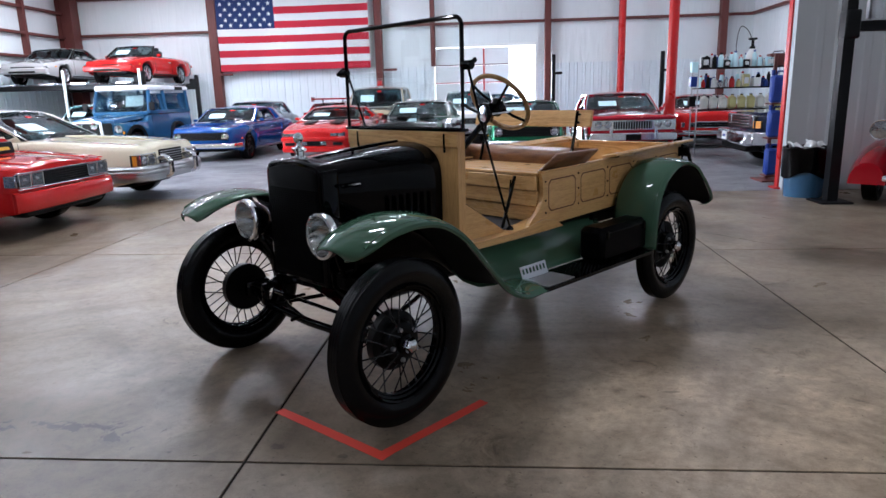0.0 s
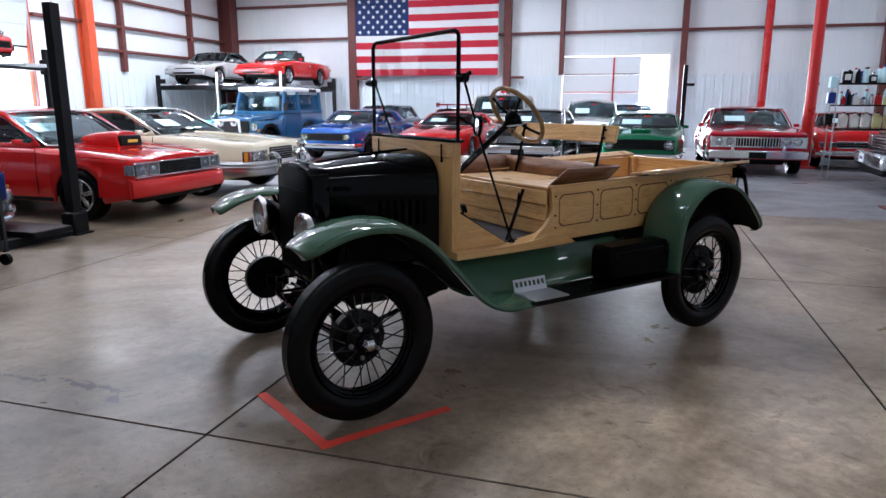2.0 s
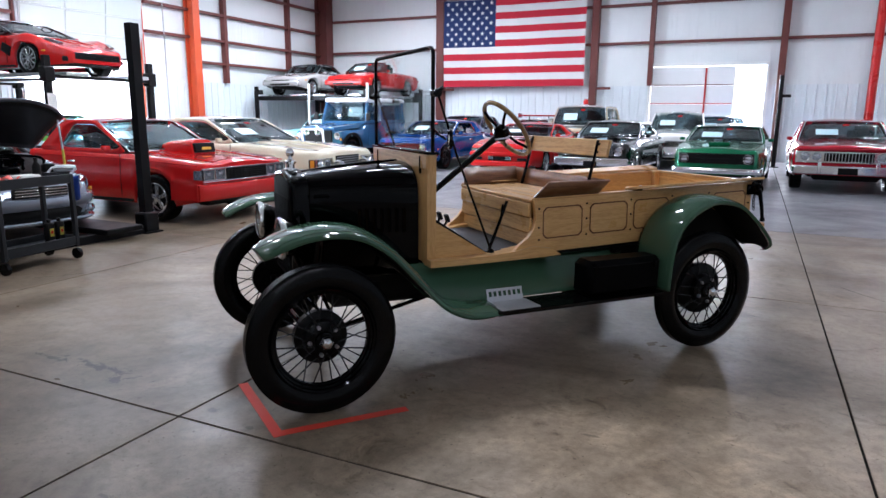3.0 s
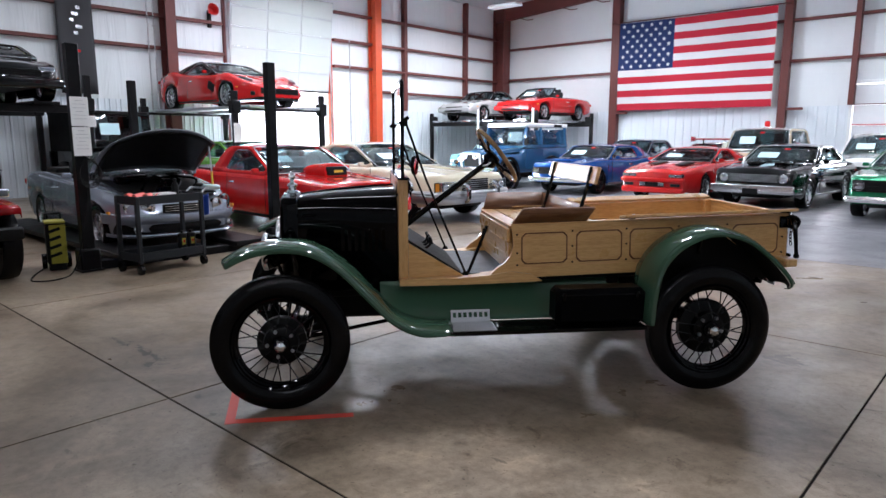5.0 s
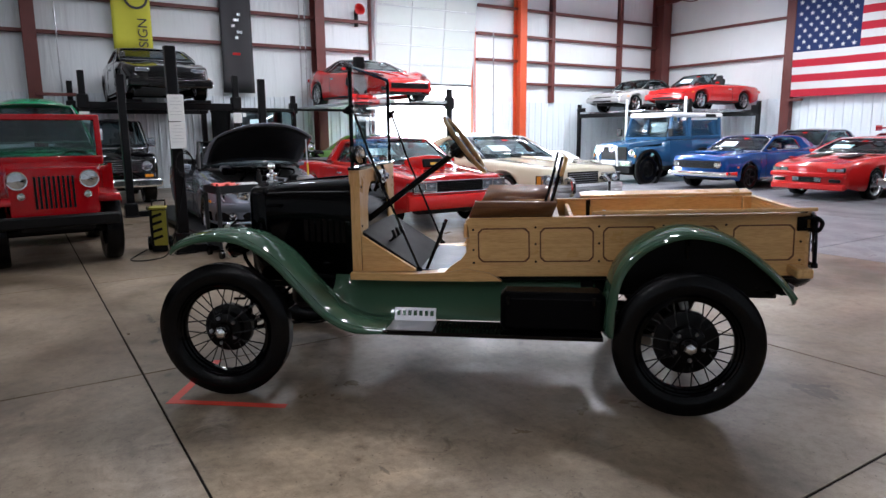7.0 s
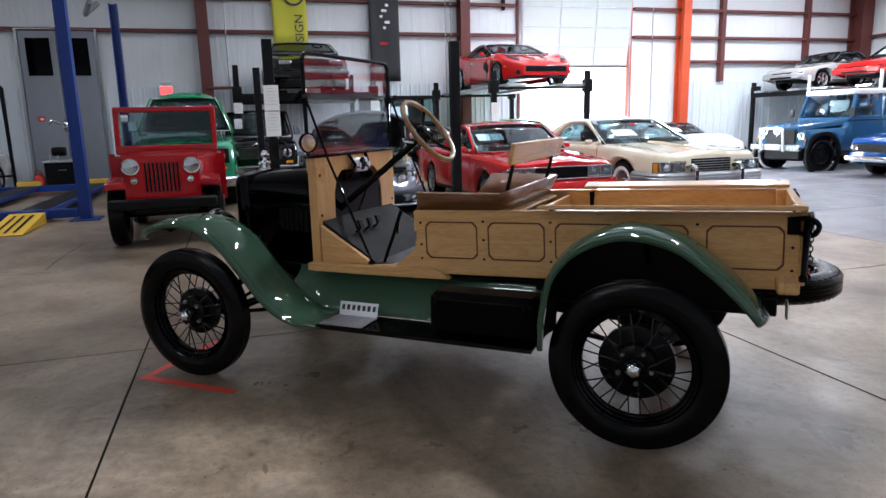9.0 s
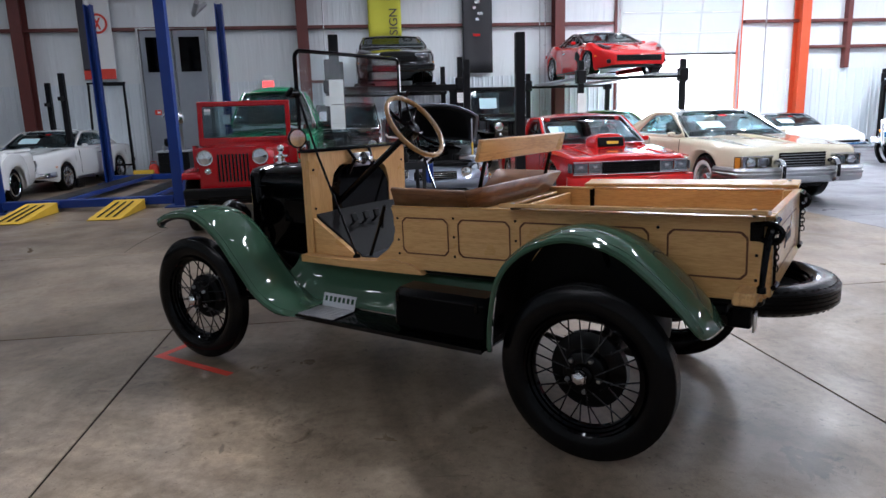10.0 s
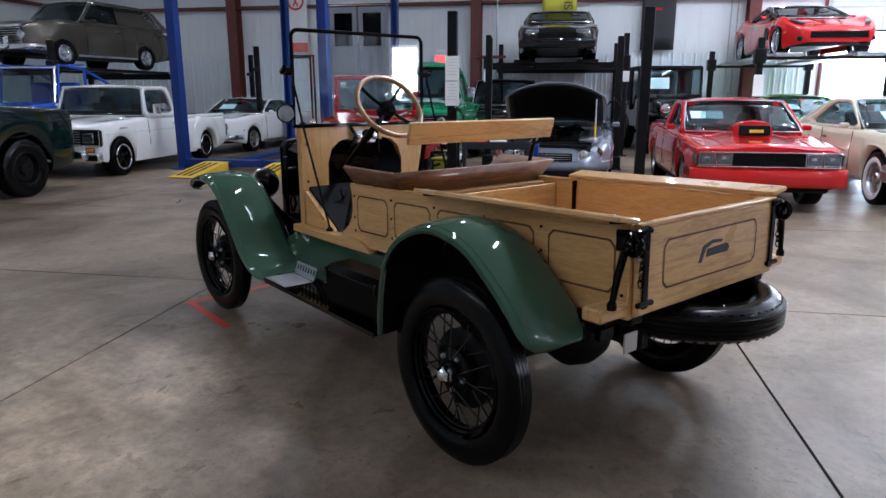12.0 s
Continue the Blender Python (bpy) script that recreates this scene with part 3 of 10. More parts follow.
    for x, w, z0 in ((-10.6, 0.34, 0), (-4.25, 0.26, 0), (-2.2, 0.16, 2.6), (2.07, 0.22, 0), (8.37, 0.24, 0)):
        thing("column_north", "dark red steel post on the end wall", "column", kind="structure",
              shape=Shape().box((x, Y1 - 0.16, (z0 + roof_z(x)) / 2), (w, 0.3, roof_z(x) - z0), 0.008), mat=M["oxide"])
    for x in (-10.33, -3.95):
        thing("bracket", "dark red bracket on a wall post", "steel beam", kind="structure", shape=Shape().box((x + 0.12, Y1 - 0.3, 2.52), (0.5, 0.12, 0.09), 0.006), mat=M["oxide"])
    for x, y in ((4.68, 25.3), (4.68, 18.2)):
        s = Shape().lathe([(0, 0), (0.13, 0), (0.13, roof_z(x)), (0, roof_z(x))], Matrix.Translation((x, y, 0)), 20)
        s.box((x, y, 0.02), (0.45, 0.45, 0.04), 0.004)
        thing("column_red", "round bright red steel post on a base plate", "column", kind="structure", shape=s, mat=M["redsteel"])
    # rafters
    for y in (-5.1, 2.46, 10.0, 17.92):
        thing("rafter", "red oxide steel rafter under the ceiling", "steel beam", kind="structure",
              shape=Shape().box(((X0 + X1) / 2, y, roof_z((X0 + X1) / 2) - 0.29), (X1 - X0, 0.2, 0.56), 0.01, Euler((0, -math.atan(PITCH), 0)).to_matrix()), mat=M["oxide"])
    thing("rafter", "red oxide steel rafter above the end wall", "steel beam", kind="structure",
          shape=Shape().box(((X0 + X1) / 2, Y1 - 0.36, roof_z((X0 + X1) / 2) - 0.3), (X1 - X0, 0.2, 0.6), 0.01, Euler((0, -math.atan(PITCH), 0)).to_matrix()), mat=M["oxide"])
    for x in (-15.2, -13.0, -11.5):
        thing("brace_rod", "thin dark angle brace under the rafter", "steel rod", kind="structure", shape=Shape().tube([(x, Y1 - 0.4, roof_z(x) - 0.62), (x + 0.3, Y1 - 0.3, roof_z(x) - 0.72), (x + 0.5, Y1 - 0.12, roof_z(x) - 0.68)], 0.018, 6), mat=M["oxide"])
    # partition beside the parked cars
    thing("wall_partition", "grey ribbed steel partition wall", "wall", kind="structure", shape=Shape().box((6.885, 10.06, 3.5), (5.23, 0.16, 7.0), 0.002), mat=M["wallgrey"])
    thing("wainscot_partition", "grey ribbed steel sheet on the partition", "wall panel", kind="structure",
          shape=ribbed(4.25, X1, 0.0, 7.0, 9.97, "x", -1, 0.028, 0.62), mat=M["wallgrey"], sharp=10)
    column("column_partition", "bright red steel column at the partition's end", 4.325, 10.21, 0.15, 0.12, M["redsteel"])


def side_door():
    """Overhead door, raised part of the way on its tracks."""
    d = thing("door_1", "white sectional overhead door raised halfway, daylight below", "garage door", kind="structure")
    y0, y1 = 12.0, 15.9
    rows = 5
    slope = 0.125
    tilt = Euler((0, math.atan(slope), 0)).to_matrix()

    def lean(z):
        return X0 + 0.03 + slope * (z - 3.12)

    for r in range(rows):
        z0 = 3.12 + r * 0.6
        for c in range(3):
            a = y0 + (y1 - y0) * c / 3
            b = y0 + (y1 - y0) * (c + 1) / 3
            part("panel", Shape().box((lean(z0 + 0.3), (a + b) / 2, z0 + 0.3), (0.04, b - a - 0.05, 0.55), 0.012, tilt), M["litpanel"], d)
        part("hinge_rail", Shape().box((lean(z0) - 0.012, (y0 + y1) / 2, z0), (0.03, y1 - y0, 0.055), 0.006, tilt), M["wallgrey"], d)
    for y in (y0 + 0.02, y0 + (y1 - y0) / 3, y0 + (y1 - y0) * 2 / 3, y1 - 0.02):
        part("stile", Shape().box((lean(4.62) - 0.012, y, 4.62), (0.028, 0.06, 3.03), 0.006, tilt), M["wallgrey"], d)
    for y in (y0 - 0.01, y1 + 0.01):
        part("side_flap", Shape().prism([(X0 + 0.005, 3.12), (lean(6.1), 6.1), (X0 + 0.005, 6.1)], y - 0.008, y + 0.008), M["wallwhite"], d)
    part("bottom_seal", Shape().box((X0 + 0.02, 13.95, 3.10), (0.05, 3.9, 0.05), 0.01), M["blackmatt"], d)
    for y in (11.95, 15.95):
        part("track", Shape().box((X0 + 0.08, y, 3.0), (0.1, 0.06, 6.0), 0.006), M["steel"], d)
        part("jamb", Shape().box((X0 - 0.05, y + (0.02 if y > 14 else -0.02), 3.0), (0.32, 0.14, 6.1), 0.006), M["orange" if y > 14 else "oxide"], d)
    part("lintel", Shape().box((X0 - 0.05, 13.95, 6.1), (0.32, 4.1, 0.15), 0.006), M["oxide"], d)


def back_door():
    d = thing("door_2", "white sectional door with narrow ribs, one side open to bright daylight", "garage door", kind="structure")
    for r in range(5):
        z0 = 0.02 + r * 0.65
        for a, b in ((-2.15, -0.32), (-0.28, 0.6)):
            part("panel", Shape().box(((a + b) / 2, Y1 + 0.02, z0 + 0.32), (b - a, 0.05, 0.615), 0.012), M["translucent"], d)
        part("rail", Shape().box((-0.78, Y1 - 0.02, z0), (2.76, 0.05, 0.035), 0.006), M["redsteel" if r == 3 else "oxide"], d)
    part("mullion", Shape().box((-0.3, Y1 - 0.02, 1.62), (0.05, 0.06, 3.2), 0.006), M["redsteel"], d)
    part("post", Shape().box((0.63, Y1, 1.62), (0.06, 0.1, 3.25), 0.006), M["doorpanel"], d)
    part("head", Shape().box((-0.28, Y1 - 0.03, 3.33), (3.98, 0.12, 0.1), 0.006), M["doorpanel"], d)
    for x in (-2.22, 1.67):
        part("jamb", Shape().box((x, Y1 - 0.03, 1.65), (0.09, 0.12, 3.3), 0.006), M["doorpanel"], d)


def bay_lights():
    hs = Shape().box((0, 0, 0.06), (1.3, 0.46, 0.1), 0.02)
    me = hs.mesh("housing", M["doorpanel"])
    for lx, ly, _ in LAMP_SPOTS:
        b = thing("bay_light", "white high bay lamp hung under the ceiling", "ceiling light", pose(lx, ly, LAMP_Z), group="ceiling lamps")
        part("housing", me, None, b)
        for sx in (-0.5, 0.5):
            part("hanger", Shape().tube([(sx, 0, 0.1), (sx, 0, roof_z(lx + sx) - LAMP_Z)], 0.006, 6), M["steel"], b)


hall()
side_door()
back_door()
bay_lights()


def flag():
    """A large hung flag of thirteen stripes, with the faint waves of hanging cloth."""
    x0, x1, z0, z1 = -10.38, -4.58, 2.62, 5.97
    f = thing("flag", "large red, white and blue cloth flag on the wall", "flag")

    def at(u, v, off=0.0):
        w = 0.05 * math.sin(u * 17 + 2.2 * v) * (1 - v * 0.6) + 0.022 * math.sin(u * 47 + 7 * v) + 0.03 * math.sin(u * 6 - 9 * v)
        sag = 0.03 * math.sin(math.pi * u) * v
        return (x0 + (x1 - x0) * u, Y1 - 0.36 - w * 0.6 - off, z0 + (z1 - z0) * v - sag)

    for k in range(13):
        v0, v1 = 1 - (k + 1) / 13, 1 - k / 13
        u0 = 0.385 if k < 7 else 0.0
        s = Shape().sheet(lambda a, b: at(u0 + (1 - u0) * a, v0 + (v1 - v0) * b), 60, 3)
        part("stripe", s, M["flagred" if k % 2 == 0 else "flagwhite"], f)
    s = Shape().sheet(lambda a, b: at(0.385 * a, 6 / 13 + 7 / 13 * b), 30, 14)
    part("canton", s, M["flagblue"], f)
    r = 0.088
    star = [(r * (1 if i % 2 == 0 else 0.4) * math.sin(math.pi * i / 5), r * (1 if i % 2 == 0 else 0.4) * math.cos(math.pi * i / 5)) for i in range(10)]
    me = Shape().prism(star, -0.002, 0.002, "y").mesh("star", M["flagwhite"])
    for row in range(9):
        n = 6 if row % 2 == 0 else 5
        for c in range(n):
            u = 0.385 * ((c + 0.5) / 6 if n == 6 else (c + 1) / 6)
            v = 6 / 13 + 7 / 13 * (1 - (row + 0.7) / 9.4)
            part("star", me, None, f, m=Matrix.Translation(at(u, v, 0.014)))
    part("grommet_rail", Shape().box(((x0 + x1) / 2, Y1 - 0.335, z1 + 0.03), (x1 - x0 + 0.75, 0.06, 0.03), 0.004), M["oxide"], f)


flag()


def floor_cracks():
    """Shallow cracks and old saw marks in the floor."""
    for pts in (((-4.4, 3.9), (-4.16, 4.22), (-4.1, 4.7), (-4.08, 5.1), (-3.9, 5.4)), ((2.3, 6.9), (2.6, 6.5), (2.75, 6.3)), ((-4.2, 1.03), (-4.9, 1.02), (-5.9, 1.08))):
        line = smoothline([(x, y, 0.0012) for x, y in pts], 5)
        w = 0.006
        s = Shape().loft([[p + Vector((0, -w * (0.5 + 0.5 * math.sin(i * 1.7) ** 2), 0)), p + Vector((0, w * (0.5 + 0.5 * math.cos(i * 2.3) ** 2), 0))] for i, p in enumerate(line)], False, False)
        thing("floor_crack", "thin dark crack in the concrete floor", "floor crack", kind="structure", shape=s, mat=M["slabbase"])


floor_cracks()

# ---- the old pickup ----
TRUCK = pose(0.702, 5.18, 0, 0, 0, -130.75)
BED = Matrix.Translation((1.17, 0, 0.69)) @ Euler((0, radians(1.45), 0)).to_matrix().to_4x4() @ Matrix.Translation((-1.17, 0, -0.69))
WB, WY, WR = 2.547, 0.735, 0.388


def ry(y, z=0.0, x=0.0):
    """Lays a lathe's axis along y."""
    return Matrix.Translation((x, y, z)) @ Euler((radians(-90), 0, 0)).to_matrix().to_4x4()


def wire_wheel_meshes(drum):
    prof = [(0.266, -0.034), (0.29, -0.05), (0.32, -0.058), (0.35, -0.052), (0.37, -0.041), (0.380, -0.036)]
    for w in (-0.024, -0.008, 0.008, 0.024):
        prof += [(0.386, w - 0.0065), (0.386, w + 0.0055), (0.3828, w + 0.007), (0.3828, w + 0.009)]
    prof += [(0.380, 0.036), (0.37, 0.041), (0.35, 0.052), (0.32, 0.058), (0.29, 0.05), (0.266, 0.034)]
    tyre = Shape().lathe(prof, ry(0), 56)
    rim = Shape().lathe([(0.275, -0.04), (0.268, -0.05), (0.259, -0.044), (0.257, -0.03), (0.246, -0.024), (0.243, -0.014), (0.235, -0.01), (0.235, 0.01), (0.243, 0.014), (0.246, 0.024), (0.257, 0.03), (0.259, 0.044), (0.268, 0.05), (0.275, 0.04)], ry(0), 48)
    hub = Shape().lathe([(0.0, -0.06), (0.06, -0.06), (0.062, 0.02), (0.048, 0.03), (0.045, 0.045), (0.03, 0.055), (0.0, 0.055)], ry(0), 24)
    dr = drum
    disc = Shape().lathe([(0.0, -0.075), (dr, -0.075), (dr + 0.004, -0.07), (dr + 0.004, -0.03), (dr - 0.01, -0.022), (0.1, -0.018), (0.095, 0.02), (0.085, 0.028), (0.05, 0.032), (0.0, 0.032)], ry(0), 40)
    cap = Shape().lathe([(0.036, 0.03), (0.037, 0.068), (0.033, 0.086), (0.02, 0.096), (0, 0.099)], ry(0), 6)
    cap.lathe([(0.042, 0.03), (0.042, 0.046), (0.036, 0.048)], ry(0), 24)
    spokes = []
    for k in range(30):
        a = 2 * math.pi * k / 30
        lead = (1 if k % 2 else -1) * 0.24
        y0 = 0.05 if k % 3 == 0 else (-0.055 if k % 3 == 1 else 0.02)
        r0 = 0.06 if k % 3 == 0 else dr * 0.72
        spokes.append(((r0 * math.cos(a + lead), y0, r0 * math.sin(a + lead)), (0.243 * math.cos(a), 0.004, 0.243 * math.sin(a))))
    return tyre.mesh("tyre", M["rubber"]), rim.mesh("rim", M["black"]), disc.mesh("brake_drum", M["drumblack"]), hub.mesh("hub", M["black"]), cap.mesh("hub_cap", M["chrome"]), spokes


def wire_wheel(parent, m, meshes, cap=True):
    w = new("wheel")
    w.parent = parent
    w.matrix_basis = m
    tyre, rim, disc, hub, capm, spokes = meshes
    part("tyre", tyre, None, w, "black rubber tyre")
    part("rim", rim, None, w)
    if disc:
        part("brake_drum", disc, None, w)
        part("hub", hub, None, w)
        bolt = Shape().lathe([(0, 0.0), (0.011, 0.0), (0.011, 0.04), (0.006, 0.046), (0, 0.046)], ry(0), 8).mesh("bolt", M["steel"])
        for k in range(5):
            a = 2 * math.pi * k / 5
            part("bolt", bolt, None, w, m=Matrix.Translation((0.075 * math.cos(a), 0, 0.075 * math.sin(a))))
        for a, b in spokes:
            part("spoke", Shape().tube([a, b], 0.0036, 6), M["blackspoke"], w)
    if cap:
        part("hub_cap", capm, None, w, "chrome hub cap")
    return w


M["drumblack"] = surf("black_drum_enamel", (0.0015, 0.0015, 0.0018), 0.3, spec=0.14)
M["lampglass"] = pane_glass("lamp_glass", (0.88, 0.9, 0.9), 0.03)
M["reflector"] = surf("silvered_reflector", (0.6, 0.61, 0.62), 0.12, 1.0, vary=0.12, scale=30, bump=0.3, bscale=70)
M["coreblack"] = surf("black_radiator_fins", (0.001, 0.001, 0.0011), 0.7, spec=0.05)
M["blackspoke"] = surf("black_wire", (0.012, 0.012, 0.013), 0.25)


def fender(profile, y_in, y_out, side, crown=0.03, lip=0.035, tips=0.06, ends="both", under=False):
    """A crowned wing over a wheel: an arc of (x, z), an inner and an outer edge, a rolled lip."""
    line = smoothline([(x, 0, z) for x, z in profile], 7)
    n = len(line)
    s = Shape()
    rings = []
    for i, p in enumerate(line):
        a, b = line[max(0, i - 1)], line[min(n - 1, i + 1)]
        d = (b - a).normalized()
        nor = Vector((d.z, 0, -d.x))
        e = min(i, n - 1 - i) / (n - 1)
        f = max(0, 1 - e / (0.09 if tips < 0.1 else 0.15)) if ends == "both" or (ends == "first") == (i < n / 2) else 0.0
        narrow = tips * (f ** 2 if tips < 0.1 else 1 - math.sqrt(max(0, 1 - f * f)))
        yi, yo = y_in + narrow * 0.5, y_out - narrow
        row = []
        for k in range(13):
            u = k / 12
            h = crown * (1 - (2 * u - 1) ** 2) ** 0.8 if 0 < u < 1 else 0.0
            row.append(p + nor * (h - crown * 0.4) + Vector((0, yi + (yo - yi) * u, 0)))
        tail = min(1.0, 0.25 + (n - 1 - i) / 9) if ends == "first" else 1.0
        lip_ = lip * tail
        if under:
            rings.append([Vector((q.x, (q.y - (0.008 if k == 12 else 0.0)) * side, q.z)) - nor * 0.007 for k, q in enumerate(row)])
            continue
        row.append(p + nor * (-crown * 0.4 - lip_ * 0.55) + Vector((0, yo + 0.006, 0)))
        row.append(p + nor * (-crown * 0.4 - lip_) + Vector((0, yo + 0.001, 0)))
        row.append(p + nor * (-crown * 0.4 - lip_) + Vector((0, yo - 0.012, 0)))
        rings.append([Vector((q.x, q.y * side, q.z)) for q in row])
    s.loft(rings, False, False)
    return s


def notched(x0, x1, z0, z1, c=0.034, w=0.008):
    """A groove round a panel with cut corners, as a closed flat band of (a, b)."""
    def ring(o):
        X0_, X1_, Z0_, Z1_, cc = x0 + o, x1 - o, z0 + o, z1 - o, c - o * 0.3
        pts = []
        for (cx, cz, a0) in ((X0_, Z0_, 0), (X1_, Z0_, 90), (X1_, Z1_, 180), (X0_, Z1_, 270)):
            ox, oz = cc * (1 if cx == X0_ else -1), cc * (1 if cz == Z0_ else -1)
            arc = [(cx + ox + cc * math.cos(radians(a0 + 180 + t)), cz + oz + cc * math.sin(radians(a0 + 180 + t))) for t in (2, 20, 70, 88)]
            pts += arc
        return pts
    return ring(0), ring(w)


def groove(side_y, out, x0, x1, z0, z1, parent, axis="y", hook=1):
    a, b = notched(x0, x1, z0, z1)
    n = len(a)
    s = Shape()
    t = 0.0016 * out
    if axis == "y":
        vs = [(p, side_y + t, q) for p, q in a] + [(p, side_y + t, q) for p, q in b]
    else:
        vs = [(side_y + t, p, q) for p, q in a] + [(side_y + t, p, q) for p, q in b]
    s.add(vs, [(i, (i + 1) % n, n + (i + 1) % n, n + i) for i in range(n)])
    part("groove", s, M["groove"], parent, "dark routed groove", sharp=180)


def old_pickup():
    T = thing("antique_pickup", "antique open pickup, black hood, green fenders, varnished oak body", "truck", TRUCK)
    # wheels
    fm, rm = wire_wheel_meshes(0.135), wire_wheel_meshes(0.165)
    wire_wheel(T, pose(WB, WY, WR, 0, 4, 2), fm)
    wire_wheel(T, pose(WB, -0.715, WR, 0, 50, 180 + 2), fm)
    wire_wheel(T, pose(0, WY, WR, 0, 25, 0), rm)
    wire_wheel(T, pose(0, -0.715, WR, 0, 71, 180), rm)
    # spare under the tail
    sp = new("spare_wheel")
    sp.parent, sp.matrix_basis = T, pose(-0.49, -0.09, 0.645, 90, 0, 0) @ Matrix.Scale(1.22, 4, (0, 1, 0))
    part("tyre", fm[0], None, sp, "black rubber spare tyre with ribbed tread")
    part("rim", fm[1], None, sp)
    part("wheel_plate", Shape().lathe([(0, -0.01), (0.08, -0.012), (0.12, 0.0), (0.24, 0.004), (0.24, -0.004), (0, -0.02)], ry(0), 32), M["blackmatt"], sp)
    lugs = Shape()
    for k in range(56):
        a = 2 * math.pi * k / 56
        for sg in (-1, 1):
            lugs.box((0.367 * math.cos(a), sg * 0.041, 0.367 * math.sin(a)), (0.007, 0.011, 0.016), 0.002, Euler((0, -a, 0)).to_matrix())
    tagged(part("tread_pattern", lugs, M["rubber"], sp), kind="stuff")

    # fenders
    ff = [(2.85, 0.845), (2.75, 0.902), (2.64, 0.937), (2.50, 0.95), (2.355, 0.925), (2.20, 0.832), (2.05, 0.678), (1.90, 0.525), (1.755, 0.458), (1.575, 0.444)]
    rf = [(0.425, 0.445), (0.416, 0.60), (0.378, 0.775), (0.283, 0.90), (0.139, 0.977), (0.0, 0.995), (-0.165, 0.955), (-0.302, 0.862), (-0.405, 0.77), (-0.47, 0.695), (-0.508, 0.635)]
    for sg in (1, -1):
        solid(part("front_fender", fender(ff, 0.52, 0.85, sg, 0.028, 0.022, 0.10, "first"), M["green"], T, "dark green enamel fender"), 0.004)
        solid(part("rear_fender", fender(rf, 0.535, 0.85, sg, 0.026, 0.02, 0.10, "last"), M["green"], T, "dark green enamel fender"), 0.004)
        part("fender_underside", fender(ff, 0.52, 0.85, sg, 0.028, 0.022, 0.10, "first", True), M["blackmatt"], T, "black coated underside")
        part("fender_underside", fender(rf, 0.535, 0.85, sg, 0.026, 0.02, 0.10, "last", True), M["blackmatt"], T, "black coated underside")
        for prof, last in ((ff, -1), (rf, -3)):
            rim_line = smoothline([(x, 0, z) for x, z in prof], 7)[3:last]
            bead = []
            for i in range(1, len(rim_line) - 1):
                d = (rim_line[i + 1] - rim_line[i - 1]).normalized()
                bead.append(rim_line[i] + Vector((d.z, 0, -d.x)) * -0.0025 + Vector((0, sg * 0.826, 0)))
            part("fender_bead", Shape().tube(bead, 0.0055, 6), M["green"], T, "raised green bead")
        lin = [(x - 0.0, z - 0.02) for x, z in rf[1:]] + [(-0.40, 0.66), (0.40, 0.60)]
        lin = [(x, max(z, 0.60)) for x, z in lin]
        part("fender_liner", Shape().prism(lin, sg * 0.532, sg * 0.537), M["blackmatt"], T, "black inner panel")
        # inner valance of the front fender, down to the frame
        def valance(u, v):
            x = 2.5 - u * 0.95
            z = float(np.interp(x, [1.585, 1.77, 1.925, 2.065, 2.21, 2.355, 2.5], [0.425, 0.44, 0.515, 0.68, 0.835, 0.925, 0.95])) - 0.012
            return (x, sg * (0.525 - 0.2 * v), z + (0.60 - z) * v * (1 if z > 0.6 else 0.9))
        solid(part("fender_apron", Shape().sheet(valance, 24, 4), M["black"], T), 0.003)
        # splash apron between body and running board
        def apron(u, v):
            x = 1.98 - u * 1.53
            foot = max(0.45, float(np.interp(x, [1.585, 1.77, 1.925, 2.065], [0.42, 0.44, 0.515, 0.68])) - 0.015)
            y = 0.42 + (0.20 - 0.1 * max(0, (x - 1.7) / 0.28)) * v ** 1.6
            z = 0.655 - max(0.01, 0.655 - foot) * v ** 0.8
            return (x, sg * y, z)
        solid(part("splash_apron", Shape().sheet(apron, 20, 8), M["green"], T, "dark green enamel apron"), 0.003)
        rb = Shape().box((1.02, sg * 0.735, 0.435), (1.16, 0.235, 0.018), 0.006)
        rb.box((1.02, sg * 0.852, 0.434), (1.16, 0.006, 0.022), 0.002)
        board = part("running_board", rb, M["black"], T, "black running board pressed with diamonds")
        stud = Shape()
        for k in range(54):
            for i in range(9):
                x, y = 0.47 + k * 0.0208, 0.645 + i * 0.0225 + (0.011 if k % 2 else 0)
                stud.add([(x - 0.007, sg * y, 0.4442), (x, sg * (y + 0.008), 0.4442), (x + 0.007, sg * y, 0.4442), (x, sg * (y - 0.008), 0.4442), (x, sg * y, 0.4475)], [(0, 1, 4), (1, 2, 4), (2, 3, 4), (3, 0, 4)])
        tagged(part("diamond_pattern", stud, M["black"], board), kind="stuff")
        # support irons of the running board and fender
        for x in (0.62, 1.45):
            part("board_bracket", Shape().box((x, sg * 0.56, 0.415), (0.05, 0.5, 0.015), 0.003), M["blackmatt"], T)
        part("fender_iron", Shape().tube([(2.45, sg * 0.30, 0.62), (2.47, sg * 0.45, 0.78), (2.5, sg * 0.62, 0.935)], 0.012, 8), M["black"], T)
        part("fender_iron", Shape().tube([(-0.05, sg * 0.30, 0.58), (-0.03, sg * 0.48, 0.72), (0.0, sg * 0.62, 0.985)], 0.012, 8), M["black"], T)
    # step plate with boot scraper
    stp = Shape().box((1.455, 0.765, 0.4515), (0.25, 0.17, 0.006), 0.002)
    sp1 = part("step_plate", stp, M["steel"], T, "bare aluminium step plate")
    for k in range(7):
        part("rib", Shape().box((1.455, 0.70 + 0.022 * k, 0.4555), (0.23, 0.006, 0.003), 0.001), M["steel"], sp1)
    scr = new("boot_scraper")
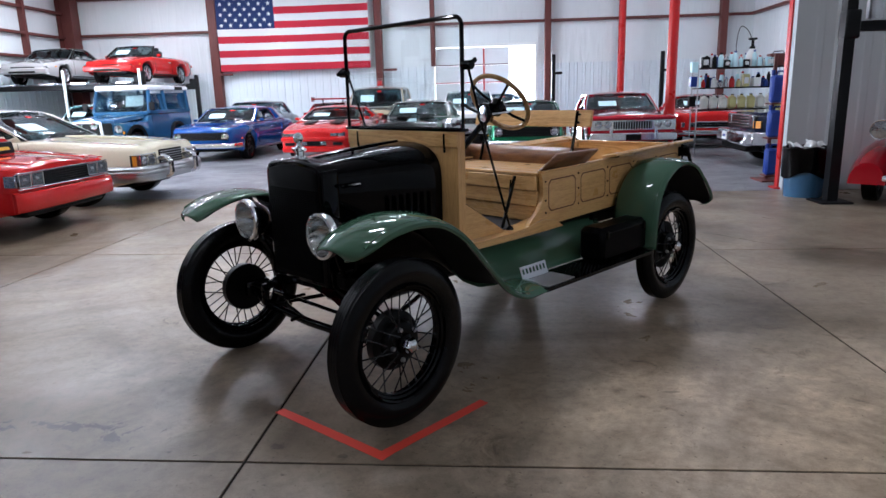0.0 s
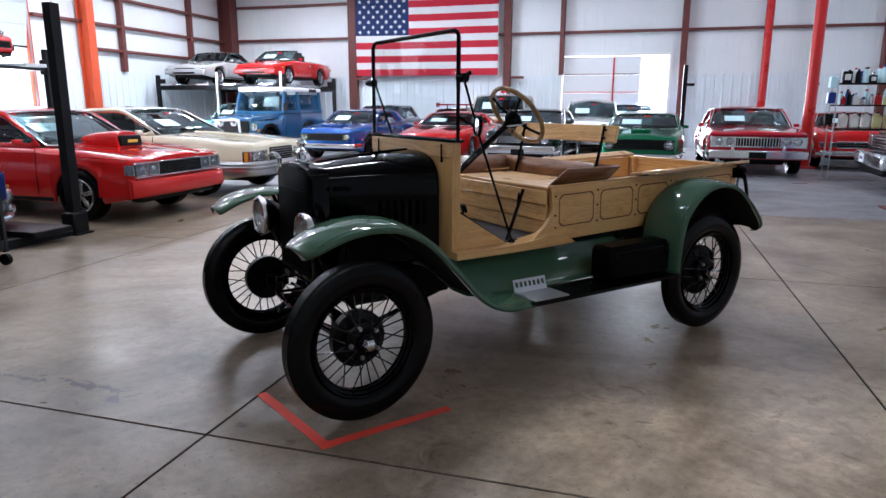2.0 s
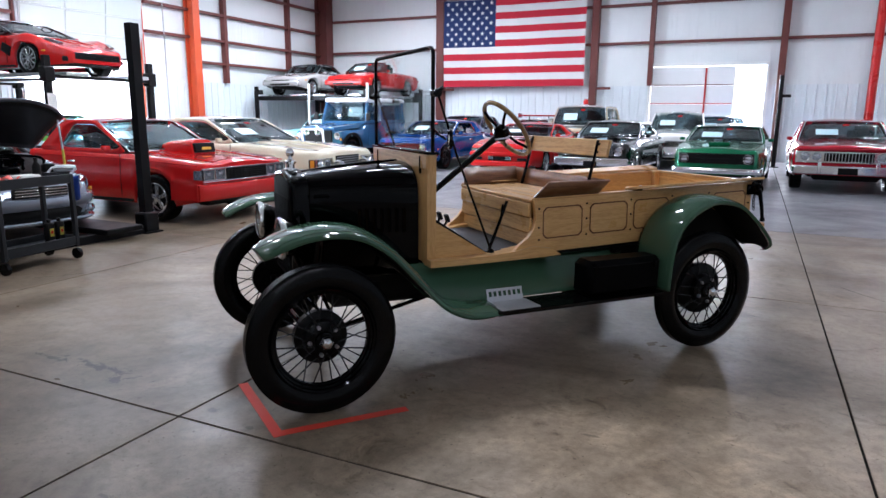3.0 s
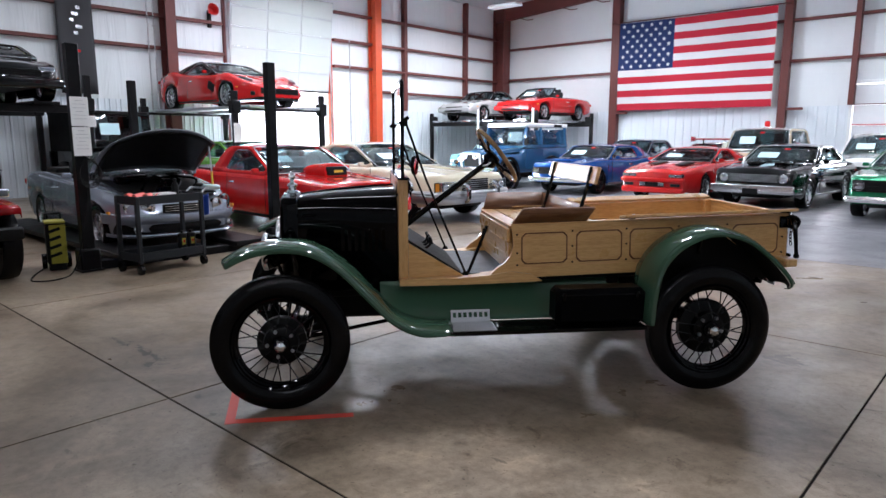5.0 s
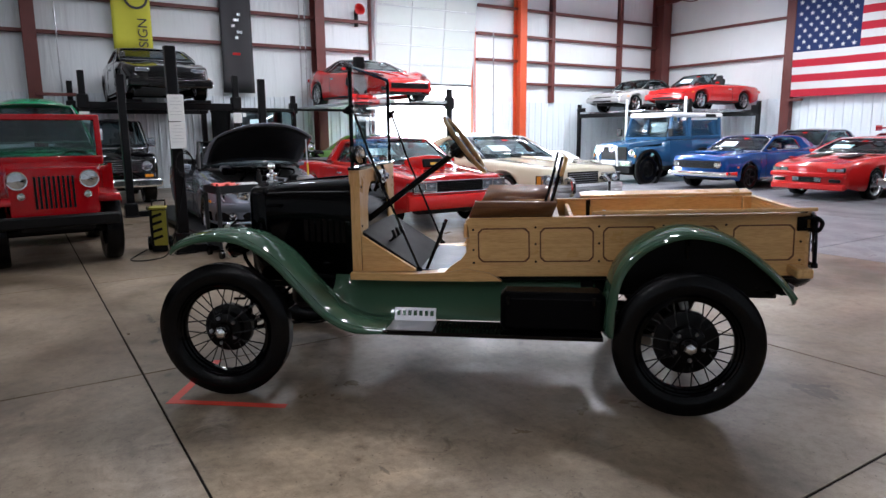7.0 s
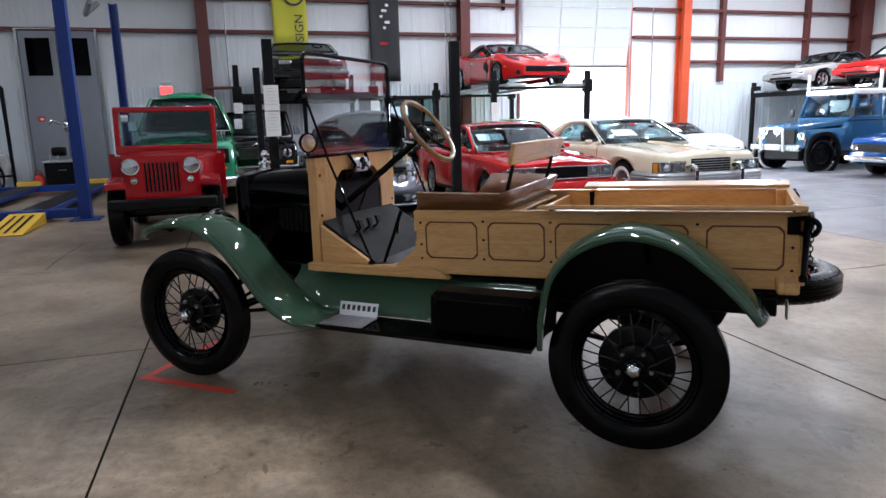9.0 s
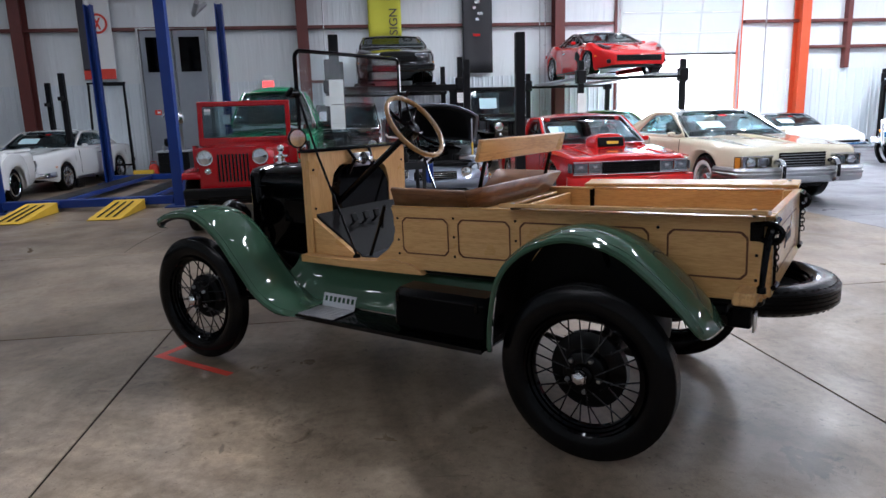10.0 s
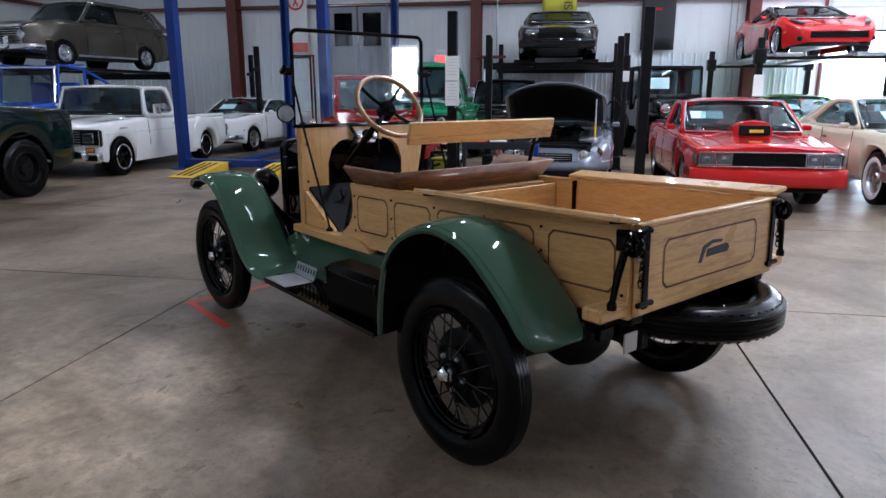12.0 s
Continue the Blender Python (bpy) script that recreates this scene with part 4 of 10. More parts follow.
    scr.parent, scr.matrix_basis = T, Matrix.Translation((0, 0.668, 0.455)) @ Euler((radians(20), 0, 0)).to_matrix().to_4x4()
    for k in range(8):
        part("tooth", Shape().box((1.345 + k * 0.0315, 0, 0.038), (0.012, 0.004, 0.04), 0.001), M["steel"], scr)
    for z, h in ((0.062, 0.016), (0.01, 0.03)):
        part("bar", Shape().box((1.455, 0, z), (0.235, 0.005, h), 0.002), M["steel"], scr, "bare aluminium slotted plate")
    tb = part("tool_box", Shape().box((0.70, 0.715, 0.553), (0.545, 0.18, 0.216), 0.03), M["boxblack"], T, "black enamel box on the running board")
    part("lid_seam", Shape().box((0.70, 0.8045, 0.628), (0.49, 0.004, 0.006), 0.001), M["blackmatt"], tb)
    part("latch", Shape().box((0.93, 0.81, 0.62), (0.02, 0.012, 0.05), 0.003), M["black"], tb)
    part("latch", Shape().box((0.49, 0.81, 0.62), (0.02, 0.012, 0.05), 0.003), M["black"], tb)

    # chassis
    for sg in (1, -1):
        part("frame_rail", Shape().box((0.98, sg * 0.29, 0.585), (3.1, 0.05, 0.085), 0.006), M["blackmatt"], T)
    for x in (2.5, 1.2, -0.5):
        part("cross_member", Shape().box((x, 0, 0.585), (0.06, 0.56, 0.07), 0.006), M["blackmatt"], T)
    ax = Shape().tube([(WB, 0.63, WR), (WB, 0.52, WR - 0.01), (WB, 0.42, WR - 0.06), (WB, 0, WR - 0.075), (WB, -0.42, WR - 0.06), (WB, -0.52, WR - 0.01), (WB, -0.63, WR)], 0.022, 10)
    part("front_axle", ax, M["black"], T)
    part("tie_rod", Shape().tube([(WB - 0.13, 0.56, 0.35), (WB - 0.13, -0.56, 0.35)], 0.011, 8), M["black"], T)
    for sg in (1, -1):
        part("steering_knuckle", Shape().box((WB - 0.04, sg * 0.585, WR), (0.15, 0.05, 0.09), 0.015), M["black"], T)
        part("wishbone", Shape().tube([(WB - 0.02, sg * 0.45, 0.31), (1.6, sg * 0.04, 0.36)], 0.013, 8), M["black"], T)
        part("spring_shackle", Shape().box((WB, sg * 0.43, 0.385), (0.045, 0.03, 0.12), 0.008), M["black"], T)
    spring = Shape()
    for k in range(6):
        h = 0.43 - k * 0.058
        spring.tube([(WB, h * a, 0.44 + 0.115 * (1 - (a * h / 0.43) ** 2) + 0.006 + k * 0.012 - 0.03) for a in (-1, -0.6, -0.2, 0.2, 0.6, 1)], 0.016, 6)
    part("front_spring", spring, M["black"], T)
    part("rear_axle", Shape().lathe([(0.0, -0.62), (0.04, -0.62), (0.045, -0.3), (0.06, -0.2), (0.15, -0.08), (0.165, 0), (0.15, 0.08), (0.06, 0.2), (0.045, 0.3), (0.04, 0.62), (0, 0.62)], ry(0, WR), 24), M["blackmatt"], T)
    rs = Shape()
    for k in range(6):
        h = 0.5 - k * 0.065
        rs.tube([(0, h * a, 0.52 + 0.15 * (1 - (a * h / 0.5) ** 2) - 0.03 - k * 0.012) for a in (-1, -0.6, -0.2, 0.2, 0.6, 1)], 0.018, 6)
    part("rear_spring", rs, M["blackmatt"], T)
    part("drive_shaft", Shape().tube([(0.1, 0, WR), (1.5, 0, 0.46)], 0.035, 12), M["blackmatt"], T)
    part("radius_rod", Shape().tube([(0, 0.5, WR), (1.35, 0.05, 0.42)], 0.014, 8), M["blackmatt"], T)
    part("radius_rod", Shape().tube([(0, -0.5, WR), (1.35, -0.05, 0.42)], 0.014, 8), M["blackmatt"], T)
    part("engine_pan", Shape().box((2.0, 0, 0.47), (0.75, 0.36, 0.22), 0.06), M["blackmatt"], T)
    part("transmission", Shape().box((1.5, 0, 0.5), (0.4, 0.34, 0.24), 0.08), M["blackmatt"], T)
    part("exhaust_pipe", Shape().tube([(2.1, -0.22, 0.5), (1.6, -0.22, 0.42), (0.6, -0.2, 0.4)], 0.022, 10), M["blackmatt"], T)
    part("muffler", Shape().tube([(0.9, -0.2, 0.42), (0.88, -0.2, 0.42), (0.42, -0.2, 0.42), (0.4, -0.2, 0.42)], [0.03, 0.065, 0.065, 0.03], 16), M["blackmatt"], T)
    part("starting_crank", Shape().tube([(2.56, 0, 0.47), (2.68, 0, 0.47), (2.69, 0.05, 0.45), (2.69, 0.17, 0.42), (2.76, 0.18, 0.42)], 0.009, 8), M["black"], T)
    part("steering_link", Shape().tube([(WB - 0.12, 0.52, 0.40), (WB - 0.15, -0.1, 0.52), (2.3, 0.12, 0.6)], 0.011, 8), M["black"], T)

    # radiator and hood
    def rad_ring(x, w, z0, z1, r=0.055, n=6, arch=0.02):
        pts = [(x, -w, z0), (x, w, z0)]
        for k in range(n + 1):
            a = math.pi / 2 * k / n
            pts.append((x, w - r + r * math.cos(a), z1 - r + r * math.sin(a)))
        for k in range(1, 4):
            t = k / 4
            pts.append((x, (w - r) * (1 - 2 * t), z1 + arch * math.sin(math.pi * t)))
        for k in range(n + 1):
            a = math.pi / 2 + math.pi / 2 * k / n
            pts.append((x, -w + r + r * math.cos(a), z1 - r + r * math.sin(a)))
        return [Vector(p) for p in pts]
    rad = new("radiator")
    rad.parent = T
    part("shell", Shape().loft([rad_ring(2.478, 0.245, 0.55, 1.150), rad_ring(2.487, 0.252, 0.545, 1.16), rad_ring(2.565, 0.252, 0.545, 1.16), rad_ring(2.578, 0.246, 0.55, 1.154), rad_ring(2.585, 0.235, 0.56, 1.142)]), M["black"], rad, "black radiator shell")
    part("core_back", Shape().loft([rad_ring(2.5845, 0.226, 0.57, 1.132), rad_ring(2.5875, 0.222, 0.574, 1.128)]), M["coreblack"], rad)
    core = Shape()
    for k in range(44):
        core.box((2.590, 0, 0.60 + k * 0.01), (0.008, 0.43, 0.0045), 0.001)
    for k in range(24):
        core.box((2.588, -0.21 + k * 0.0183, 0.815), (0.008, 0.003, 0.43), 0.001)
    tagged(part("core", core, M["coreblack"], rad, "black finned radiator core"), kind="stuff")
    cap = Shape().lathe([(0, 0), (0.04, 0), (0.04, 0.012), (0.025, 0.018), (0.025, 0.04), (0.034, 0.044), (0.034, 0.056), (0.022, 0.062), (0.013, 0.068), (0.01, 0.08), (0.021, 0.09), (0.025, 0.106), (0.02, 0.122), (0.008, 0.131), (0, 0.133)], Matrix.Translation((2.53, 0, 1.172)), 20)
    cap.tube([(2.53, -0.055, 1.222), (2.53, 0.055, 1.222)], [0.009, 0.009], 10)
    part("radiator_cap", cap, M["chrome"], rad, "chrome radiator cap with gauge")

    def hood_ring(x, w, z0, z1, bow):
        pts = [(x, -w, z0)]
        n = 14
        side = z1 - bow
        pts.append((x, -w, side - 0.1))
        for k in range(n + 1):
            a = math.pi - math.pi * k / n
            c, s_ = math.cos(a), math.sin(a)
            pts.append((x, w * math.copysign(abs(c) ** 0.62, c), side + bow * abs(s_) ** 0.75))
        pts.append((x, w, side - 0.1))
        pts.append((x, w, z0))
        return [Vector(p) for p in pts]
    rings = []
    for k in range(9):
        t = k / 8
        rings.append(hood_ring(2.48 - 0.61 * t, 0.244 + 0.103 * t ** 1.3, 0.60, 1.165 + 0.058 * t ** 0.8, 0.10 + 0.1 * t))
    hood = part("hood", Shape().loft(rings, False, False), M["black"], T, "black enamel hood with hinge line")
    hinge = Shape().tube([(2.475, 0, 1.167), (2.3, 0, 1.19), (2.1, 0, 1.21), (1.875, 0, 1.224)], 0.006, 6)
    part("hinge", hinge, M["black"], hood)
    for sg in (1, -1):
        for k in range(7):
            x = 1.95 + k * 0.042
            w = 0.244 + 0.103 * ((2.48 - x) / 0.61) ** 1.3
            lv = Shape().loft([[Vector((x - 0.012, sg * (w + 0.001), 0.83)), Vector((x + 0.012, sg * (w + 0.012), 0.83)), Vector((x + 0.012, sg * (w + 0.001), 0.83))],
                               [Vector((x - 0.012, sg * (w + 0.001), 0.965)), Vector((x + 0.012, sg * (w + 0.012), 0.965)), Vector((x + 0.012, sg * (w + 0.001), 0.975))]])
            part("louvre", lv, M["black"], hood)
        part("hood_latch", Shape().tube([(2.4, sg * 0.256, 0.66), (2.4, sg * 0.272, 0.72), (2.4, sg * 0.26, 0.78)], 0.007, 6), M["black"], hood)
        part("hood_handle", Shape().tube([(2.38, sg * 0.25, 1.04), (2.38, sg * 0.285, 1.05), (2.45, sg * 0.28, 1.05), (2.45, sg * 0.24, 1.04)], 0.008, 6), M["black"], hood)
        part("hood_shelf", Shape().box((2.17, sg * 0.32, 0.60), (0.62, 0.11, 0.012), 0.004), M["black"], T)
    # headlamps
    for sg, hz in ((1, 0.842), (-1, 0.842)):
        hl = new("headlamp")
        hl.parent, hl.matrix_basis = T, pose(2.665, sg * 0.345, hz, 0, 90, 0)
        part("bowl", Shape().lathe([(0.0, -0.135), (0.035, -0.13), (0.07, -0.105), (0.098, -0.055), (0.106, -0.01), (0.104, 0)], None, 32), M["black"], hl, "black bucket")
        part("rim", Shape().lathe([(0.104, -0.022), (0.112, -0.018), (0.115, 0), (0.11, 0.012), (0.098, 0.016), (0.096, 0.008)], None, 40), M["chrome"], hl, "chrome ring")
        part("lens", Shape().lathe([(0.0, 0.026), (0.05, 0.022), (0.085, 0.013), (0.098, 0.008)], None, 32), M["lampglass"], hl, "clear glass lens").visible_shadow = False
        part("reflector", Shape().lathe([(0.0, -0.09), (0.03, -0.085), (0.06, -0.062), (0.085, -0.025), (0.096, 0.004)], None, 32), M["reflector"], hl, "silvered reflector")
        part("bulb", Shape().lathe([(0, -0.015), (0.012, -0.02), (0.016, -0.04), (0.01, -0.06), (0.01, -0.085)], None, 12), M["lampglass"], hl)
        part("stalk", Shape().tube([(0.02, 0, -0.06), (0.12, 0, -0.08), (0.2, -sg * 0.02, -0.12), (0.27, -sg * 0.06, -0.18)], 0.013, 8), M["black"], hl)

    # dash, cowl and toe boards
    dash = new("dash_panel")
    dash.parent = T
    for sg in (1, -1):
        o = [(sg * 0.465, 0.66), (sg * 0.465, 1.28), (sg * 0.13, 1.28), (sg * 0.13, 1.205), (sg * 0.20, 1.19), (sg * 0.255, 1.145), (sg * 0.283, 1.06), (sg * 0.288, 0.66)]
        part("board", Shape().prism(o, 1.808, 1.862, "x"), M["oakz"], dash, "varnished oak board")
    part("coil_box", Shape().box((1.835, 0, 1.235), (0.05, 0.262, 0.088), 0.003), M["oaky"], dash, "varnished oak block")
    arch = [(0.288 * math.cos(a), 1.0 + 0.205 * math.sin(a)) for a in [math.pi * k / 16 for k in range(17)]]
    part("firewall", Shape().prism([(0.288, 0.62)] + arch + [(-0.288, 0.62)], 1.815, 1.83, "x"), M["black"], dash, "black steel firewall")
    face = [(0.335 * math.copysign(abs(math.cos(a)) ** 0.62, math.cos(a)), 1.02 + 0.19 * math.sin(a) ** 0.75) for a in [math.pi * k / 16 for k in range(17)]]
    part("front_face", Shape().prism([(0.335, 0.64)] + face + [(-0.335, 0.64)], 1.864, 1.868, "x"), M["black"], dash)
    part("front_strip", Shape().box((1.866, 0, 1.24), (0.008, 0.93, 0.08), 0.002), M["oaky"], dash, "varnished oak strip")
    for sg in (1, -1):
        for z in (0.72, 0.95, 1.18):
            part("screw", Shape().lathe([(0, 0.002), (0.008, 0.002), (0.008, -0.004)], Matrix.Translation((1.806, sg * 0.43, z)) @ Euler((0, radians(-90), 0)).to_matrix().to_4x4(), 10), M["blackmatt"], dash)
    part("edge_trim", Shape().box((1.835, 0, 1.288), (0.07, 0.98, 0.016), 0.005), M["black"], dash, "black steel strip")
    for sg in (1, -1):
        part("clip", Shape().box((1.868, sg * 0.37, 1.22), (0.012, 0.014, 0.10), 0.003), M["black"], dash)
    coil = new("instrument")
    coil.parent = T
    part("case", Shape().box((1.785, 0.02, 1.215), (0.04, 0.15, 0.085), 0.015), M["steel"], coil, "bare metal switch plate")
    for y in (-0.08, 0.12):
        part("bracket", Shape().tube([(1.80, y, 1.28), (1.77, y * 0.8, 1.22), (1.80, y * 1.1, 1.13)], 0.011, 7), M["black"], coil)
    for y in (-0.035, 0.075):
        part("knob", Shape().lathe([(0, 0.02), (0.018, 0.018), (0.022, 0.0)], Matrix.Translation((1.765, y, 1.215)) @ Euler((0, radians(-90), 0)).to_matrix().to_4x4(), 14), M["chrome"], coil)
    part("dial", Shape().lathe([(0, 0.006), (0.035, 0.004), (0.04, 0)], Matrix.Translation((1.764, 0.02, 1.222)) @ Euler((0, radians(-90), 0)).to_matrix().to_4x4(), 20), M["black"], coil)
    # toe board and floor mat
    part("toe_board", Shape().box((1.63, 0, 0.79), (0.46, 0.85, 0.02), 0.004, Euler((0, radians(-33), 0)).to_matrix()), M["toemat"], T, "black rubber mat")
    part("floor_board", Shape().box((1.32, 0, 0.685), (0.36, 0.86, 0.022), 0.004), M["mat"], T, "dark blue-black rubber mat")
    for sg in (1, -1):
        part("toe_riser", Shape().prism([(1.805, 0.685), (1.805, 0.895), (1.47, 0.69)], sg * 0.425, sg * 0.455), M["oak"], T, "varnished oak wedge")
        sill = [(1.862, 0.645), (1.862, 0.685), (1.5, 0.685), (1.3, 0.70), (1.18, 0.72), (1.05, 0.70), (0.98, 0.655), (1.15, 0.65), (1.5, 0.645)]
        part("body_sill", Shape().prism(sill, sg * 0.40, sg * 0.52), M["oak"], T, "varnished oak sill")
    for y in (0.06, 0.16, 0.27):
        pd = new("pedal")
        pd.parent = T
        part("arm", Shape().tube(smoothline([(1.72, y, 0.76), (1.70, y, 0.82), (1.66, y, 0.85), (1.65, y, 0.88)], 4), 0.008, 8), M["blackmatt"], pd)
        part("pad", Shape().box((1.65, y, 0.885), (0.018, 0.045, 0.05), 0.008, Euler((0, radians(20), 0)).to_matrix()), M["blackmatt"], pd)

    # body sides of the bed
    def side(sg):
        b = new("bed_side")
        b.parent, b.matrix_basis = T, BED
        o = [(-0.63, 0.675), (-0.63, 1.0), (1.178, 1.0), (1.165, 0.96), (1.16, 0.88), (1.175, 0.82), (1.21, 0.775), (1.27, 0.735), (1.31, 0.70), (1.12, 0.675)]
        y0, y1 = sg * 0.475, sg * 0.503
        part("board", Shape().prism(o, y0, y1), M["oak"], b, "varnished oak board")
        for x0, x1 in ((0.82, 1.112), (0.468, 0.765), (0.125, 0.42), (-0.19, 0.075), (-0.575, -0.262)):
            groove(sg * 0.503, sg, x0, x1, 0.757, 0.953, b)
        for x in (1.138, 0.788, 0.440, 0.098, -0.226, -0.605):
            for z in ((0.76, 0.86, 0.955) if x < 1 else (0.755, 0.83, 0.945)):
                part("bolt", Shape().lathe([(0.0065, 0), (0.0065, 0.003), (0.004, 0.005), (0, 0.006)], Matrix.Translation((x, sg * 0.503, z)) @ Euler((radians(-90 * sg), 0, 0)).to_matrix().to_4x4(), 10), M["blackmatt"], b)
        part("cap_strip", Shape().box((0.27, sg * 0.489, 1.006), (1.8, 0.036, 0.012), 0.004), M["oak"], b)
        part("bottom_rail", Shape().box((0.2, sg * 0.44, 0.665), (1.66, 0.07, 0.035), 0.005), M["blackmatt"], b)
        # flare board
        fl = new("flare_board")
        fl.parent, fl.matrix_basis = T, BED
        m = Matrix.Translation((-0.085, sg * 0.535, 1.032)) @ Euler((radians(sg * 9), 0, 0)).to_matrix().to_4x4()
        part("plank", Shape().box(m.translation, (1.13, 0.115, 0.02), 0.006, m.to_3x3()), M["oak"], fl, "varnished oak plank")
        part("corner_strap", Shape().box((0.43, sg * 0.470, 0.875), (0.026, 0.008, 0.25), 0.003), M["black"], fl, "black iron strap")
        for x in (0.42, -0.6):
            part("stake_iron", Shape().tube([(x, sg * 0.47, 0.96), (x, sg * 0.472, 1.0), (x, sg * 0.505, 1.018), (x, sg * 0.575, 1.026)], 0.007, 6), M["black"], fl)
            part("bolt", Shape().lathe([(0.01, 0), (0.009, 0.004), (0, 0.006)], Matrix.Translation((x, sg * 0.56, 1.046)), 10), M["steel"], fl)
    side(1)
    side(-1)
    # bed floor and front board
    for k in range(6):
        part("floor_plank", Shape().box((-0.02, -0.395 + k * 0.158, 0.715), (1.2, 0.154, 0.02), 0.003), M["oak"], T, m=BED)
    part("bed_front", Shape().box((0.575, 0, 0.85), (0.025, 0.94, 0.26), 0.003), M["oaky"], T, m=BED)
    for k in range(4):
        part("cross_sill", Shape().box((0.5 - k * 0.32, 0, 0.645), (0.07, 0.9, 0.06), 0.006), M["blackmatt"], T)
    part("tail_sill", Shape().box((-0.585, -0.01, 0.712), (0.085, 1.31, 0.05), 0.008), M["oaky"], T, "varnished oak end sill", m=BED)
    # tail gate
    tg = new("tail_gate")
    tg.parent, tg.matrix_basis = T, BED
    part("board", Shape().box((-0.645, 0, 0.845), (0.026, 0.965, 0.31), 0.004), M["oaky"], tg, "varnished oak board")
    groove(-0.658, -1, -0.325, 0.345, 0.762, 0.945, tg, "x")
    mark = Shape()
    mark.prism([(0.112, 0.822), (0.09, 0.82), (0.066, 0.87), (0.02, 0.885), (-0.05, 0.883), (-0.055, 0.893), (0.02, 0.9), (0.082, 0.884)], -0.6605, -0.6585, "x")
    mark.prism([(0.06, 0.838), (-0.095, 0.838), (-0.108, 0.852), (-0.1, 0.868), (-0.085, 0.874), (0.05, 0.868)], -0.6605, -0.6585, "x")
    part("emblem", mark, M["ink"], tg, "dark burnt emblem")
    part("top_strip", Shape().box((-0.645, 0, 1.008), (0.034, 0.965, 0.014), 0.004), M["oaky"], tg)
    for sg in (1, -1):
        part("corner_post", Shape().box((-0.612, sg * 0.455, 0.845), (0.06, 0.045, 0.33), 0.005), M["oakz"], T, m=BED)
        part("strap", Shape().box((-0.664, sg * 0.455, 0.86), (0.008, 0.03, 0.29), 0.002), M["black"], tg, "black iron strap")
        part("hinge_pin", Shape().tube([(-0.668, sg * 0.42, 0.735), (-0.668, sg * 0.50, 0.735)], 0.011, 8), M["black"], tg)
        lk = new("gate_latch")
        lk.parent, lk.matrix_basis = T, BED
        part("lever", Shape().tube([(-0.66, sg * 0.505, 0.985), (-0.66, sg * 0.53, 0.97), (-0.65, sg * 0.56, 0.93), (-0.645, sg * 0.585, 0.85), (-0.64, sg * 0.605, 0.752)], [0.016, 0.02, 0.015, 0.013, 0.011], 8), M["black"], lk, "black iron lever")
        part("latch_plate", Shape().box((-0.662, sg * 0.485, 0.955), (0.012, 0.085, 0.07), 0.006), M["black"], lk)
        part("side_bracket", Shape().box((-0.605, sg * 0.510, 0.955), (0.05, 0.014, 0.075), 0.006), M["black"], lk)
        part("shackle", Shape().tube(smoothline([(-0.60, sg * 0.53, 0.985), (-0.66, sg * 0.535, 0.99), (-0.695, sg * 0.535, 0.96), (-0.675, sg * 0.535, 0.92), (-0.62, sg * 0.53, 0.93)], 4), 0.011, 8), M["black"], lk)
        part("lever_foot", Shape().lathe([(0, 0), (0.017, 0), (0.017, 0.02), (0.01, 0.03)], Matrix.Translation((-0.64, sg * 0.605, 0.738)), 12), M["black"], lk)
        part("hook", Shape().tube([(-0.665, sg * 0.44, 0.99), (-0.672, sg * 0.47, 1.0), (-0.668, sg * 0.52, 0.985)], 0.012, 8), M["black"], lk)
        for k in range(8):
            c = Vector((-0.672, sg * (0.495 + 0.004 * math.sin(k)), 0.96 - k * 0.021))
            ring = [c + Vector((0.0085 * math.cos(a) * (k % 2), 0.0085 * math.cos(a) * (1 - k % 2), 0.015 * math.sin(a))) for a in [2 * math.pi * i / 10 for i in range(10)]]
            part("chain_link", Shape().tube(ring, 0.0028, 5, True), M["black"], lk)
    tl = new("tail_lamp")
    tl.parent = T
    part("lamp_plate", Shape().box((-0.60, 0.43, 0.615), (0.008, 0.075, 0.075), 0.003), M["steel"], tl, "bare steel lamp plate")
    part("bracket", Shape().box((-0.49, 0.42, 0.62), (0.03, 0.12, 0.05), 0.004), M["black"], tl)

    # seat
    st = new("seat")
    st.parent = T
    for k, (z, h) in enumerate(((0.745, 0.095), (0.842, 0.095), (0.935, 0.085))):
        part("riser_board", Shape().box((1.165 + k * 0.012, 0, z), (0.022, 0.94, h), 0.005), M["oaky"], st)
    for k in range(5):
        part("slat", Shape().box((1.14 - k * 0.108, 0, 0.99), (0.102, 0.94, 0.018), 0.004), M["oaky"], st)
    for sg in (1, -1):
        def wing(u, v):
            x = 1.175 - u * (0.455 + 0.035 * v)
            return (x - 0.05 * v * (1 - u), sg * (0.468 + 0.105 * v), 1.0 + 0.112 * v)
        solid(part("side_board", Shape().sheet(wing, 4, 2), M["brown"], st, "brown stained oak board"), 0.016)
    def rear(u, v):
        return (0.72 - 0.035 * v, -0.468 - 0.105 * v + u * (0.936 + 0.21 * v), 1.0 + 0.112 * v)
    solid(part("rear_board", Shape().sheet(rear, 4, 2), M["browny"], st, "brown stained oak board"), 0.016)
    bk = new("backrest")
    bk.parent = T
    lean = Euler((0, radians(-14), 0)).to_matrix()
    part("board", Shape().box((0.645, 0.0, 1.30), (0.022, 1.0, 0.108), 0.005, lean), M["oaky"], bk, "varnished oak board")
